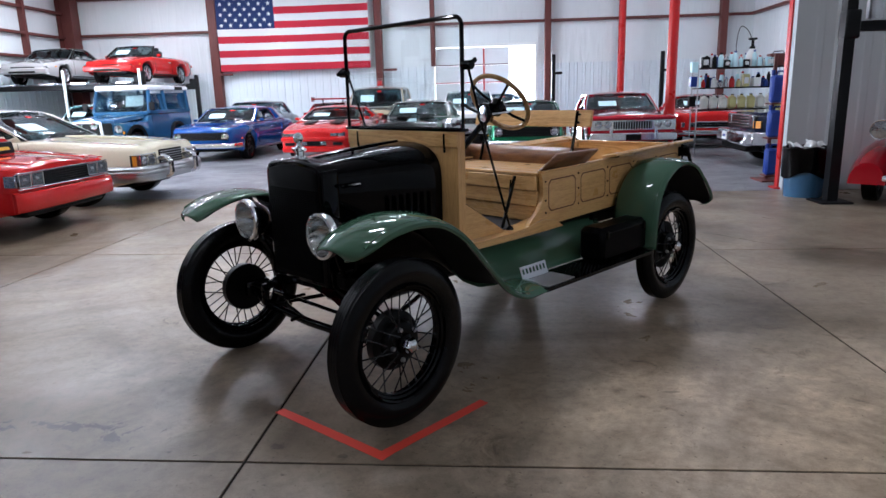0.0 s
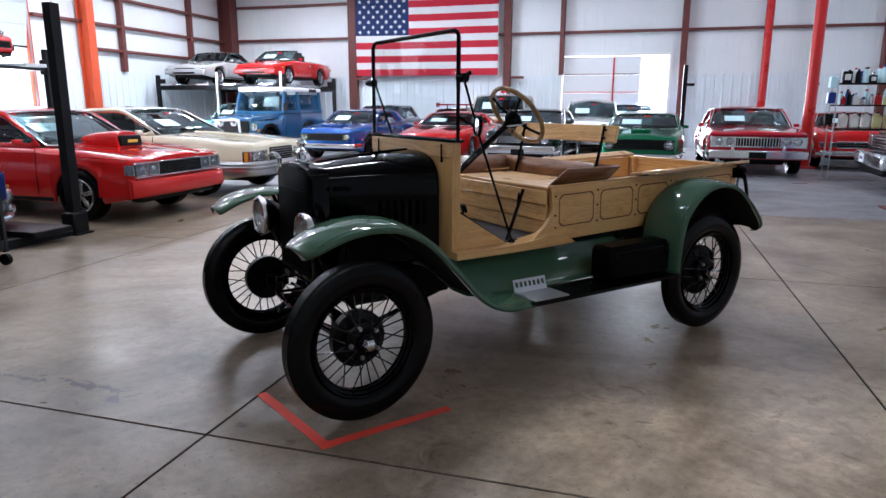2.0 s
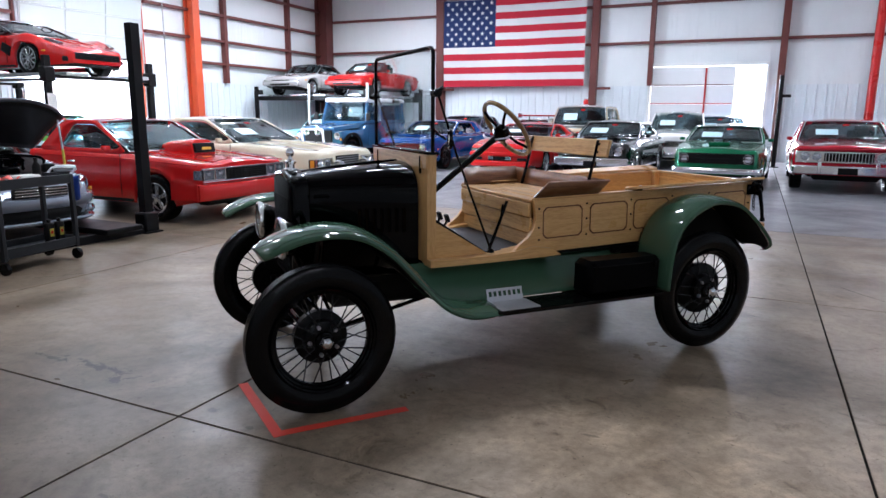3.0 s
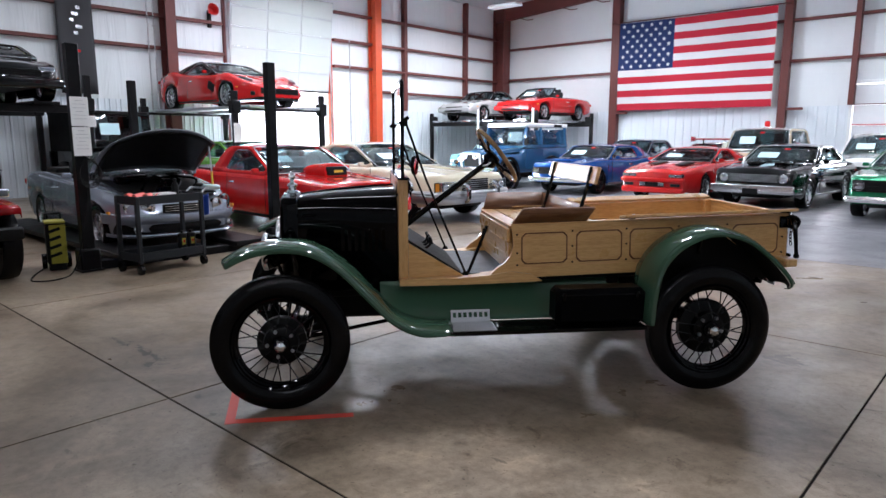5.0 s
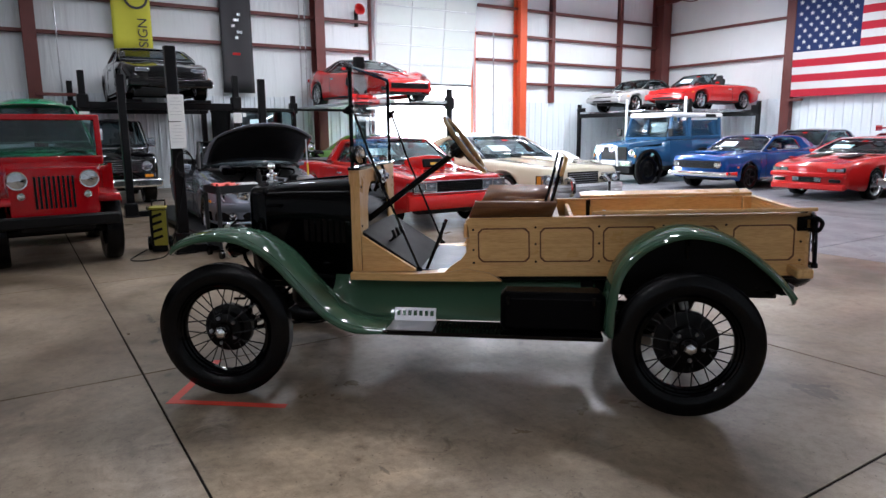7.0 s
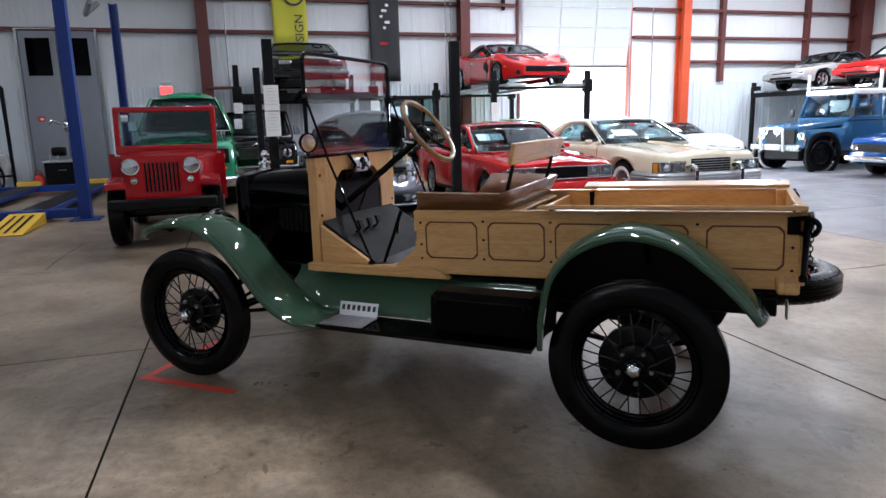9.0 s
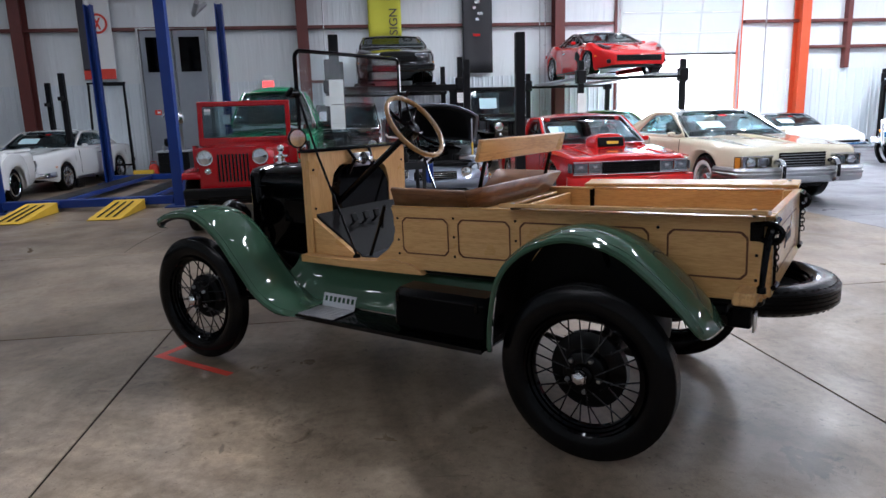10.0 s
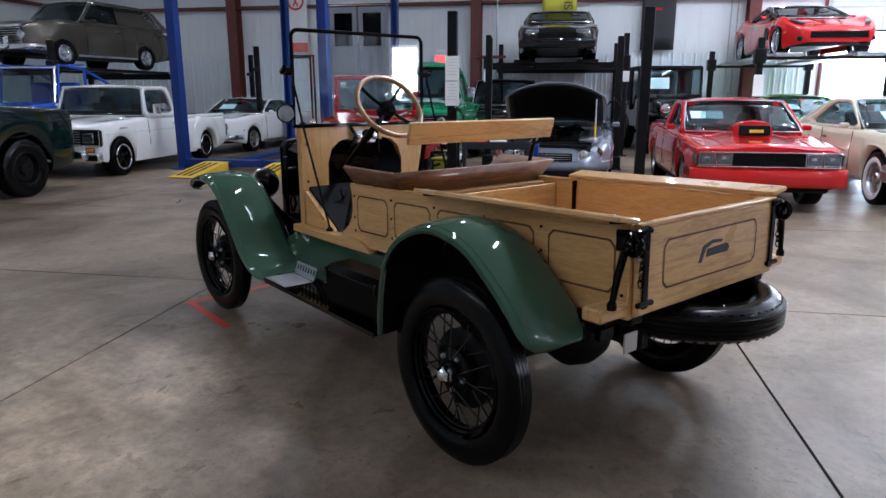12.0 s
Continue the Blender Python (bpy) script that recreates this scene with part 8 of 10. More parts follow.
    for sg in (1, -1):
        part("seat", Shape().box((-1.75, sg * 0.4, 1.38), (0.14, 0.5, 0.4), 0.05), M["interior"], c)
    part("windshield_sheet", Shape().box((-0.93, 0.36, 1.57), (0.004, 0.5, 0.3), 0.001, Euler((0, radians(-16), 0)).to_matrix()), M["paper"], c, "white printed sheet")


land_wagon()
jeep("red_jeep", "red vintage open jeep with a slotted grille", at(-5.6, 2.18, 1), P["jeepred"], 1.52, 1.1, 1.72, 0.39)
jeep("black_jeep", "black hard-top off-roader between the lifts", at(-13.6, 7.86, 9, 0.2), P["blackp"], 1.72, 1.12, 1.90, 0.47, True, 0.2)
pickup("green_pickup", "green vintage pickup behind the red jeep", at(-9.6, 2.2, 0), P["kelly"], "round", 4.8, 2.9, 1.75, 1.22, 2.0, style="old_cap", cab=(-0.35, -0.62, -1.45, -1.65), glassz=1.38, sheet=False, topin=0.66, crown=0.16)
pickup("white_pickup", "white lowered pickup with chrome front and black wheels", at(-7.27, -3.85, 2), P["white"], "bars", 4.78, 3.1, 1.95, 0.98, 1.60, 0.34, cab=(-0.80, -0.95, -1.8, -1.95), glassz=1.06, step=True, rimmat=M["blackmatt"], sheet=False, fo=0.58, zb=0.22, gap=0.045, topin=0.83)
pickup("dark_green_pickup", "dark green lifted pickup on the hall floor", at(-4.64, -3.5, 180), P["forest"], "round", 5.2, 3.1, 1.95, 1.27, 1.95, 0.42, cab=(-0.6, -1.0, -1.8, -2.0), glassz=1.36, style="tall_cap", fo=1.1, sheet=False, rimmat=M["blackmatt"])


def roll_cage_buggy():
    """A tall open blue off-roader: tub, windscreen frame, tube cage with a roof panel."""
    c = thing("blue_roll_cage_car", "tall open blue off-roader with a blue tube roll cage", "off-road car", at(-7.95, -6.0, 2), group="parked cars")
    pm, W, wb = P["midblue"], 1.55, 2.3
    part("body", body_shell(0.5, 3.5, W, sorted([(0.55, 1.16), (0.2, 1.24), (-0.6, 1.30), (-0.9, 1.30), (-1.0, 1.16), (-3.0, 1.16)]), 0.62, (0.0, -wb), 0.50, nose=0.02, tail=0.02, round_f=0.05, round_r=0.05, shoulder=0.08), pm, c, sharp=45)
    part("chassis", Shape().box((-1.2, 0, 0.62), (3.2, 0.8, 0.16), 0.03), M["blackmatt"], c)
    for x in (0.0, -wb):
        part("wheel_well", Shape().box((x, 0, 0.72), (0.9, 1.1, 0.4), 0.05), M["blackmatt"], c)
        for sg in (1, -1):
            road_wheel(c, x, sg * 0.66, 0.44, 0.27, "tall_cap", M["blackmatt"])
    part("grille", Shape().box((0.5, 0, 0.96), (0.04, 1.1, 0.24), 0.02), M["blackmatt"], c)
    part("front_bumper", Shape().box((0.6, 0, 0.72), (0.14, 1.5, 0.14), 0.03), M["blackmatt"], c)
    ws = new("windscreen_frame")
    ws.parent = c
    part("surround", Shape().tube(smoothline([(-0.72, 0.66, 1.28), (-0.84, 0.64, 1.95), (-0.86, 0.58, 2.0), (-0.86, -0.58, 2.0), (-0.84, -0.64, 1.95), (-0.72, -0.66, 1.28)], 3), 0.026, 8), M["chrome"], ws, "bright windscreen frame")
    gl = part("windscreen", Shape().box((-0.79, 0, 1.63), (0.006, 1.24, 0.64), 0.001, Euler((0, radians(-10), 0)).to_matrix()), M["carglass"], ws)
    gl.visible_shadow = False
    cg = new("roll_cage")
    cg.parent = c
    for sg in (1, -1):
        lamp_round(c, 0.51, sg * 0.58, 0.98, 0.085)
        part("tube", Shape().tube([(-0.80, sg * 0.68, 1.28), (-0.94, sg * 0.66, 2.06), (-1.75, sg * 0.64, 2.0), (-2.75, sg * 0.66, 1.62), (-2.95, sg * 0.66, 1.16)], 0.03, 8), pm, cg)
        part("tube", Shape().tube([(-1.75, sg * 0.68, 1.16), (-1.75, sg * 0.64, 2.0)], 0.03, 8), pm, cg)
        part("seat", Shape().box((-1.62, sg * 0.36, 1.42), (0.14, 0.46, 0.58), 0.07), pm, c, "blue seat")
    part("roof_panel", Shape().box((-1.36, 0, 2.06), (0.86, 1.3, 0.03), 0.012, Euler((0, radians(4), 0)).to_matrix()), pm, cg)
    part("cross_tube", Shape().tube([(-2.75, 0.66, 1.62), (-2.75, -0.66, 1.62)], 0.026, 8), pm, cg)


roll_cage_buggy()
pickup("dark_brown_truck", "dark vintage truck under the raised black car", at(-12.6, 3.6, 0), P["blackp"], "round", 4.0, 2.5, 1.7, 1.12, 1.78, style="old_cap", cab=(-0.3, -0.5, -1.4, -1.6), glassz=1.2, sheet=False)


def silver_convertible():
    """A silver convertible, top folded, with its hood raised over the engine bay."""
    fo, L, W = 0.83, 4.55, 1.76
    c = coupe("silver_car", "silver-blue convertible, top down, hood raised over its engine", at(-6.55, 4.95, -3), P["silver"], L, W, 2.66, fo,
              sorted([(fo + .05, 0.60), (fo - 0.12, 0.68), (fo - 0.4, 0.76), (-0.5, 0.93), (-2.6, 0.97), (fo - L + .15, 0.96), (fo - L - .05, 0.88)]), gh=(-0.62, -1.25, -1.9, -2.7, 0.95, 1.36), front="none", grille=None, bumper="none", wr=0.32, style="mid_spoke", round_f=0.34, sheet=False, open_top=True)
    def sweep(name, out, z, th, mat, lab="", wide=1.0):
        line = [(fo - 0.55, 0.87 * wide), (fo - 0.28, 0.80 * wide), (fo - 0.06, 0.60 * wide), (fo + 0.02, 0.30 * wide), (fo + 0.04, 0.0)]
        line = line + [(x, -y) for x, y in line[-2::-1]]
        rings = []
        for p in smoothline([(x, y, z) for x, y in line], 4):
            rings.append([p + Vector((o + out, 0, q * th)) for o, q in ((-0.08, -0.5), (-0.01, -0.5), (0.02, -0.25), (0.03, 0.1), (0.012, 0.42), (-0.08, 0.5))])
        part(name, Shape().loft(rings, True, True), mat, c, lab)
    sweep("front_bumper", 0.035, 0.49, 0.13, P["silver"])
    sweep("lower_intake", 0.0, 0.36, 0.14, M["blackmatt"], "black mesh air intake", 0.93)
    sweep("chin_spoiler", 0.045, 0.275, 0.05, P["silver"], "", 0.97)
    part("grille", Shape().box((fo + 0.035, 0, 0.615), (0.04, 0.62, 0.11), 0.02), M["blackmatt"], c, "black grille with chrome bars")
    for k in range(3):
        part("grille_bar", Shape().box((fo + 0.058, 0, 0.585 + 0.03 * k), (0.012, 0.58, 0.009), 0.003), M["chrome"], c)
    for sg in (1, -1):
        lamp_round(c, fo - 0.055, sg * 0.46, 0.635, 0.075, face=sg * 12)
        lamp_round(c, fo - 0.16, sg * 0.62, 0.655, 0.10, face=sg * 22)
        lamp_round(c, fo - 0.02, sg * 0.62, 0.37, 0.045, "fog_light", face=sg * 14)
    def bay(u, v):
        x = 0.58 - 1.06 * u
        z = 0.735 + 0.19 * (0.58 - x) / 1.06 + 0.04
        return Vector((x, (0.56 + 0.12 * u) * (2 * v - 1), z))
    solid(part("engine_bay", Shape().sheet(bay, 6, 6), M["blackmatt"], c, "dark engine bay"), 0.02)
    rb = random.Random(11)
    for k in range(16):
        x, y = rb.uniform(-0.38, 0.5), rb.uniform(-0.52, 0.52)
        z = 0.79 + 0.17 * (0.58 - x)
        part("engine_cover", Shape().box((x, y, z + 0.03), (rb.uniform(0.08, 0.22), rb.uniform(0.1, 0.3), rb.uniform(0.05, 0.12)), 0.02, Euler((0, 0, rb.uniform(-0.4, 0.4))).to_matrix()), M["steel" if k % 5 == 1 else ("black" if k % 2 else "blackmatt")], c)
    for k in range(4):
        y = -0.4 + 0.24 * k
        part("hose", Shape().tube(smoothline([(0.45, y, 0.85), (0.2, y + 0.12, 0.95), (-0.1, y - 0.1, 0.98), (-0.35, y + 0.05, 0.97)], 5), 0.018, 7), M["black"], c)
    part("slam_panel", Shape().box((0.60, 0, 0.75), (0.09, 1.0, 0.04), 0.012), M["blackmatt"], c)
    m = Matrix.Translation((-0.42, 0, 1.04)) @ Euler((0, radians(-28), 0)).to_matrix().to_4x4()
    def hd(u, v):
        s_ = 2 * v - 1
        x = u * (1.14 - 0.30 * abs(s_) ** 2.4)
        w = 0.76 * (1 - 0.06 * u ** 3)
        return m @ Vector((x, w * s_, 0.03 * math.sin(math.pi * u) + 0.07 * (1 - s_ ** 2)))
    solid(part("raised_hood", Shape().sheet(hd, 10, 14), P["silver"], c), 0.012)
    def hu(u, v):
        return Vector(hd(0.02 + 0.95 * u, 0.035 + 0.93 * v)) - (m.to_3x3() @ Vector((0, 0, 0.03)))
    solid(part("hood_liner", Shape().sheet(hu, 10, 14), M["blackmatt"], c, "black felt lining"), 0.012)
    part("hood_prop", Shape().tube([(0.42, 0.60, 0.79), (0.40, 0.60, 1.05)], 0.014, 6), M["yellow"], c, "yellow grip")
    part("hood_prop", Shape().tube([(0.40, 0.60, 1.05), (0.36, 0.60, 1.40)], 0.011, 6), M["steel"], c)
    part("folded_top", Shape().box((-2.55, 0, 1.0), (0.55, 1.35, 0.10), 0.04), M["blackmatt"], c, "black folded cloth top")


def sedan_delivery():
    fo, L = 0.9, 4.65
    c = coupe("grey_van_sedan", "taupe rounded vintage panel car raised on a lift", at(-10.6, -7.3, -8, 2.08), P["grey"], L, 1.86, 2.6, fo,
              sorted([(fo + .05, 0.82), (fo - 0.3, 0.98), (-0.6, 1.06), (-3.0, 1.06), (fo - L + .2, 1.0), (fo - L - .05, 0.9)]), gh=(-0.55, -1.05, -3.0, -3.65, 1.06, 1.58), front="round2", grille=(0.66, 0.34, 1.3, 7, "chrome"), wr=0.31, R=0.33, style="old_cap", sheet=False, round_f=0.28, crown=0.11, hump=0.05)
    for sg in (1, -1):
        part("side_panel", Shape().add([(-1.75, sg * 0.83, 1.07), (-3.6, sg * 0.81, 1.07), (-2.98, sg * 0.68, 1.57), (-1.8, sg * 0.68, 1.57)], [(0, 1, 2, 3)]), P["grey"], c)
        part("bumper_over_rider", Shape().box((fo + 0.1, sg * 0.34, 0.5), (0.12, 0.14, 0.26), 0.05), M["chrome"], c)
    part("grille_lip", Shape().box((fo + 0.01, 0, 0.86), (0.08, 1.35, 0.07), 0.03), M["chrome"], c)


def white_beacon_truck():
    c = pickup("white_beacon_truck", "white vintage utility truck with a red roof beacon", at(-3.75, 21.4, -90), P["tan"], "round", 5.0, 3.0, 1.9, 1.12, 1.80, roofm=P["white"], cab=(-0.4, -0.72, -2.5, -2.75), glassz=1.2)
    b = new("beacon")
    b.parent = c
    part("dome", Shape().lathe([(0.0, 0.2), (0.06, 0.19), (0.08, 0.13), (0.085, 0.0)], Matrix.Translation((-1.2, 0, 1.86)), 16), M["redlens"], b, "red beacon dome")
    part("base", Shape().lathe([(0.1, 0.0), (0.1, 0.03), (0.0, 0.03)], Matrix.Translation((-1.2, 0, 1.85)), 16), M["chrome"], b)


def dark_suv():
    """A dark off-road wagon beside the partition, silver bumper."""
    c = thing("dark_suv", "dark blue off-road wagon with a silver bumper", "off-road car", at(5.72, 13.83, 177), group="parked cars")
    W, fo, L, wb = 1.85, 0.72, 4.5, 2.6
    part("body", body_shell(fo, L, W, sorted([(fo + .05, 0.96), (0.4, 1.0), (-0.7, 1.03), (fo - L, 1.03)]), 0.42, (0, -wb), 0.46, round_f=0.08, nose=0.03), P["navy"], c, sharp=50)
    part("soft_cover", Shape().box((-2.2, 0, 1.05), (2.9, 1.6, 0.06), 0.02), M["blackmatt"], c)
    for x in (0, -wb):
        part("wheel_well", Shape().box((x, 0, 0.5), (0.95, 1.3, 0.5), 0.05), M["blackmatt"], c)
        for sg in (1, -1):
            road_wheel(c, x, sg * 0.78, 0.38, 0.25, "mid_spoke")
    g = new("grille")
    g.parent = c
    part("opening", Shape().box((fo + 0.0, 0, 0.84), (0.06, 1.72, 0.26), 0.02), M["blackmatt"], g)
    part("surround", Shape().box((fo + 0.02, 0, 0.965), (0.06, 1.6, 0.03), 0.01), M["chrome"], g, "chrome lip")
    for k in range(4):
        part("slat", Shape().box((fo + 0.035, 0, 0.75 + k * 0.055), (0.03, 1.15, 0.022), 0.006), M["chrome"], g)
    for sg in (1, -1):
        lamp_rect(c, fo + 0.03, sg * 0.68, 0.86, 0.22, 0.15)
        lamp_rect(c, fo - 0.02, sg * 0.87, 0.80, 0.16, 0.13, "turn_signal", "amber", sg * 40)
        part("bumper_end", Shape().box((fo - 0.16, sg * 0.93, 0.54), (0.5, 0.08, 0.24), 0.03), M["chrome"], c, "silver bumper end")
    part("hood", Shape().box((0.02, 0, 1.02), (1.2, 1.5, 0.06), 0.03, Euler((0, radians(3), 0)).to_matrix()), P["navy"], c)
    part("front_bumper", Shape().box((fo + 0.12, 0, 0.54), (0.2, 1.9, 0.26), 0.05), M["chrome"], c, "silver bumper")
    part("chin", Shape().box((fo + 0.0, 0, 0.36), (0.3, 1.6, 0.14), 0.03), M["blackmatt"], c)
    part("plate", Shape().box((fo + 0.225, -0.35, 0.55), (0.008, 0.3, 0.16), 0.003), M["paper"], c, "white plate")
    part("plate_bar", Shape().box((fo + 0.2305, -0.35, 0.55), (0.003, 0.18, 0.05), 0.001), M["bluesteel"], c)
    part("underbody", Shape().box((fo - L / 2, 0, 0.5), (L * 0.9, W * 0.6, 0.25), 0.05), M["blackmatt"], c)


def red_vintage_car():
    """A red rounded vintage car beside the partition: bulbous wings, chrome lamp."""
    c = thing("red_vintage_car", "dark red vintage car with bulbous fenders and chrome lamps", "car", at(5.50, 8.50, -128), group="parked cars")
    pm = P["darkred"]
    for sg in (1, -1):
        rings = []
        for k in range(11):
            t = k / 10
            x = 0.62 - 1.5 * t
            h = 0.28 + 0.42 * math.sin(math.pi * (0.12 + 0.6 * t)) ** 0.8
            w = 0.30 * math.sin(math.pi * (0.15 + 0.62 * t)) ** 0.5
            rings.append([Vector((x, sg * 0.68 + w * math.cos(a), 0.28 + (h - 0.2) * math.sin(a))) for a in [math.pi * i / 10 for i in range(11)]])
        part("front_wing", Shape().loft(rings, False, True), pm, c)
        lamp_round(c, 0.38, sg * 0.62, 0.93, 0.11)
        part("lamp_pod", Shape().lathe([(0, -0.25), (0.08, -0.2), (0.12, -0.05), (0.12, 0)], Matrix.Translation((0.38, sg * 0.62, 0.93)) @ Euler((0, radians(90), 0)).to_matrix().to_4x4(), 20), M["chrome"], c)
        road_wheel(c, 0.0, sg * 0.70, 0.34, 0.17, "old_cap")
        road_wheel(c, -2.5, sg * 0.70, 0.34, 0.17, "old_cap")
    part("body", body_shell(0.45, 3.6, 1.15, sorted([(0.5, 0.78), (0, 0.92), (-0.8, 1.0), (-3.2, 1.0)]), 0.4, (), 0.1, round_f=0.3), pm, c, sharp=50)
    g = new("grille")
    g.parent = c
    part("opening", Shape().box((0.46, 0, 0.72), (0.06, 0.5, 0.5), 0.08), M["chrome"], g)
    for k in range(12):
        part("bar", Shape().box((0.5, -0.2 + k * 0.036, 0.72), (0.02, 0.012, 0.46), 0.004), M["chrome"], g)
    part("front_bumper", Shape().tube(smoothline([(0.60, 0.5, 0.36), (0.66, 0.3, 0.36), (0.68, 0, 0.36), (0.66, -0.3, 0.36), (0.60, -0.5, 0.36)], 4), 0.045, 10), M["chrome"], c, "chrome bumper")
    greenhouse(c, pm, pm, 1.3, -1.25, -1.5, -2.3, -2.8, 1.0, 1.36, sheet=False)


silver_convertible()
sedan_delivery()
white_beacon_truck()
dark_suv()
red_vintage_car()


# ---- lifts ----
def four_post(label, x0, x1, y0, y1, deck, h, wide=1, pm="blacksteel", runway="blacksteel", slim=False):
    """A four-post parking lift along x: posts, cross beams, runways."""
    c = thing("car_lift", label, "car lift", group="car lifts")
    mt = M[pm]
    for x in (x0, x1):
        for y in (y0, y1):
            p = new("post")
            p.parent = c
            s = Shape()
            dx = 0.05 if x == x1 else -0.05
            s.box((x, y, h / 2), (0.11, 0.13, h), 0.006)
            part("tube", s, mt, p)
            part("foot", Shape().box((x, y, 0.01), (0.26, 0.26, 0.02), 0.003), mt, p)
            part("carriage", Shape().box((x, y, deck - 0.05), (0.2, 0.22, 0.3), 0.02), mt, p)
        part("cross_beam", Shape().box((x, (y0 + y1) / 2, deck - (0.09 if slim else 0.14)), (0.14, y1 - y0 - 0.1, 0.07 if slim else 0.16), 0.01), mt, c)
    span = (y1 - y0) / wide
    for k in range(wide):
        mid = y0 + span * (k + 0.5)
        for sg in (-1, 1):
            part("runway", Shape().box(((x0 + x1) / 2, mid + sg * 0.74, deck - 0.035), (x1 - x0 + 0.5, 0.5, 0.07), 0.01), M[runway], c)
    return c


def four_post_y(label, x0, x1, y0, y1, deck, h, pm="blacksteel"):
    """A double-wide four-post lift along y for two cars side by side."""
    c = thing("wide_car_lift", label, "car lift", group="car lifts")
    mt = M[pm]
    for x in (x0, x1):
        for y in (y0, y1):
            p = new("post")
            p.parent = c
            part("tube", Shape().box((x, y, h / 2), (0.13, 0.11, h), 0.006), mt, p)
            part("foot", Shape().box((x, y, 0.01), (0.26, 0.26, 0.02), 0.003), mt, p)
            part("carriage", Shape().box((x + (0.1 if x == x0 else -0.1), y, deck + 0.02), (0.3, 0.2, 0.3), 0.02), mt, p)
    for y in (y0, y1):
        part("cross_beam", Shape().box(((x0 + x1) / 2, y, deck - 0.14), (x1 - x0 - 0.1, 0.14, 0.16), 0.01), mt, c)
    for k in range(2):
        mid = x0 + (x1 - x0) * (0.25 + 0.5 * k)
        for sg in (-1, 1):
            part("runway", Shape().box((mid + sg * 0.74, (y0 + y1) / 2, deck - 0.035), (0.5, y1 - y0 + 0.5, 0.07), 0.01), M["alloy"], c)
    return c


def lifts():
    a = four_post("black four-post lift lowered around the silver car", -9.9, -5.45, 3.56, 6.1, 0.16, 2.55)
    # guide rod and a paper notice on the front post
    b = four_post("black four-post lift holding a black car", -16.2, -12.95, 3.2, 6.45, 2.26, 2.85)
    d = four_post("black four-post lift holding a red sports car", -15.9, -11.2, 8.96, 11.42, 2.27, 2.58, runway="steel", slim=True)
    e = four_post("black four-post lift holding a grey panel car", -14.2, -9.4, -8.7, -5.9, 2.08, 2.6)
    four_post_y("black double-wide lift holding two convertibles", -16.1, -11.0, 20.8, 24.7, 2.2, 2.5)
    for x in (-13.52, -11.02):
        wp = thing("white_post", "slim white steel post before the wide lift", "post", pose(x, 20.62, 0))
        part("tube", Shape().box((0, 0, 1.29), (0.07, 0.07, 2.58), 0.01), M["doorpanel"], wp)
        part("foot", Shape().box((0, 0, 0.01), (0.26, 0.24, 0.02), 0.003), M["doorpanel"], wp)
    for x, y, z0, z1, w, lines in ((-5.37, 3.57, 1.32, 1.98, 0.19, 2), (-11.12, 8.96, 1.42, 1.86, 0.2, 1), (-12.88, 3.2, 1.75, 2.0, 0.2, 1), (-12.88, 6.45, 1.75, 2.0, 0.2, 1)):
        p = thing("paper_notice", "white printed paper notice taped to a lift post", "paper")
        n = 2 if lines == 2 else 1
        for k in range(n):
            za, zb_ = z0 + (z1 - z0) * k / n, z0 + (z1 - z0) * (k + 1) / n - 0.01
            part("page", Shape().box((x + 0.012, y, (za + zb_) / 2), (0.003, w, zb_ - za), 0.001), M["paper"], p)
            for i in range(6):
                part("text_bar", Shape().box((x + 0.0155, y, zb_ - 0.04 - i * 0.04), (0.002, w * (0.7 if i % 3 else 0.4), 0.005), 0.0005), M["steel"], p)
    # free-standing tall posts by the end wall
    for x, y, h in ((2.05, 23.0, 2.75), (5.6, 23.0, 2.75), (-15.6, -4.3, 2.6), (-13.27, -3.0, 2.68)):
        p = thing("lift_post", "black steel lift post standing on the floor", "lift post", pose(x, y, 0))
        part("tube", Shape().box((0, 0, h / 2), (0.12, 0.12, h), 0.008), M["blacksteel"], p)
        part("foot", Shape().box((0, 0, 0.012), (0.3, 0.3, 0.024), 0.003), M["blacksteel"], p)
        part("bracket", Shape().box((0.12, 0, h * 0.78), (0.34, 0.06, 0.09), 0.01), M["blacksteel"], p)


lifts()


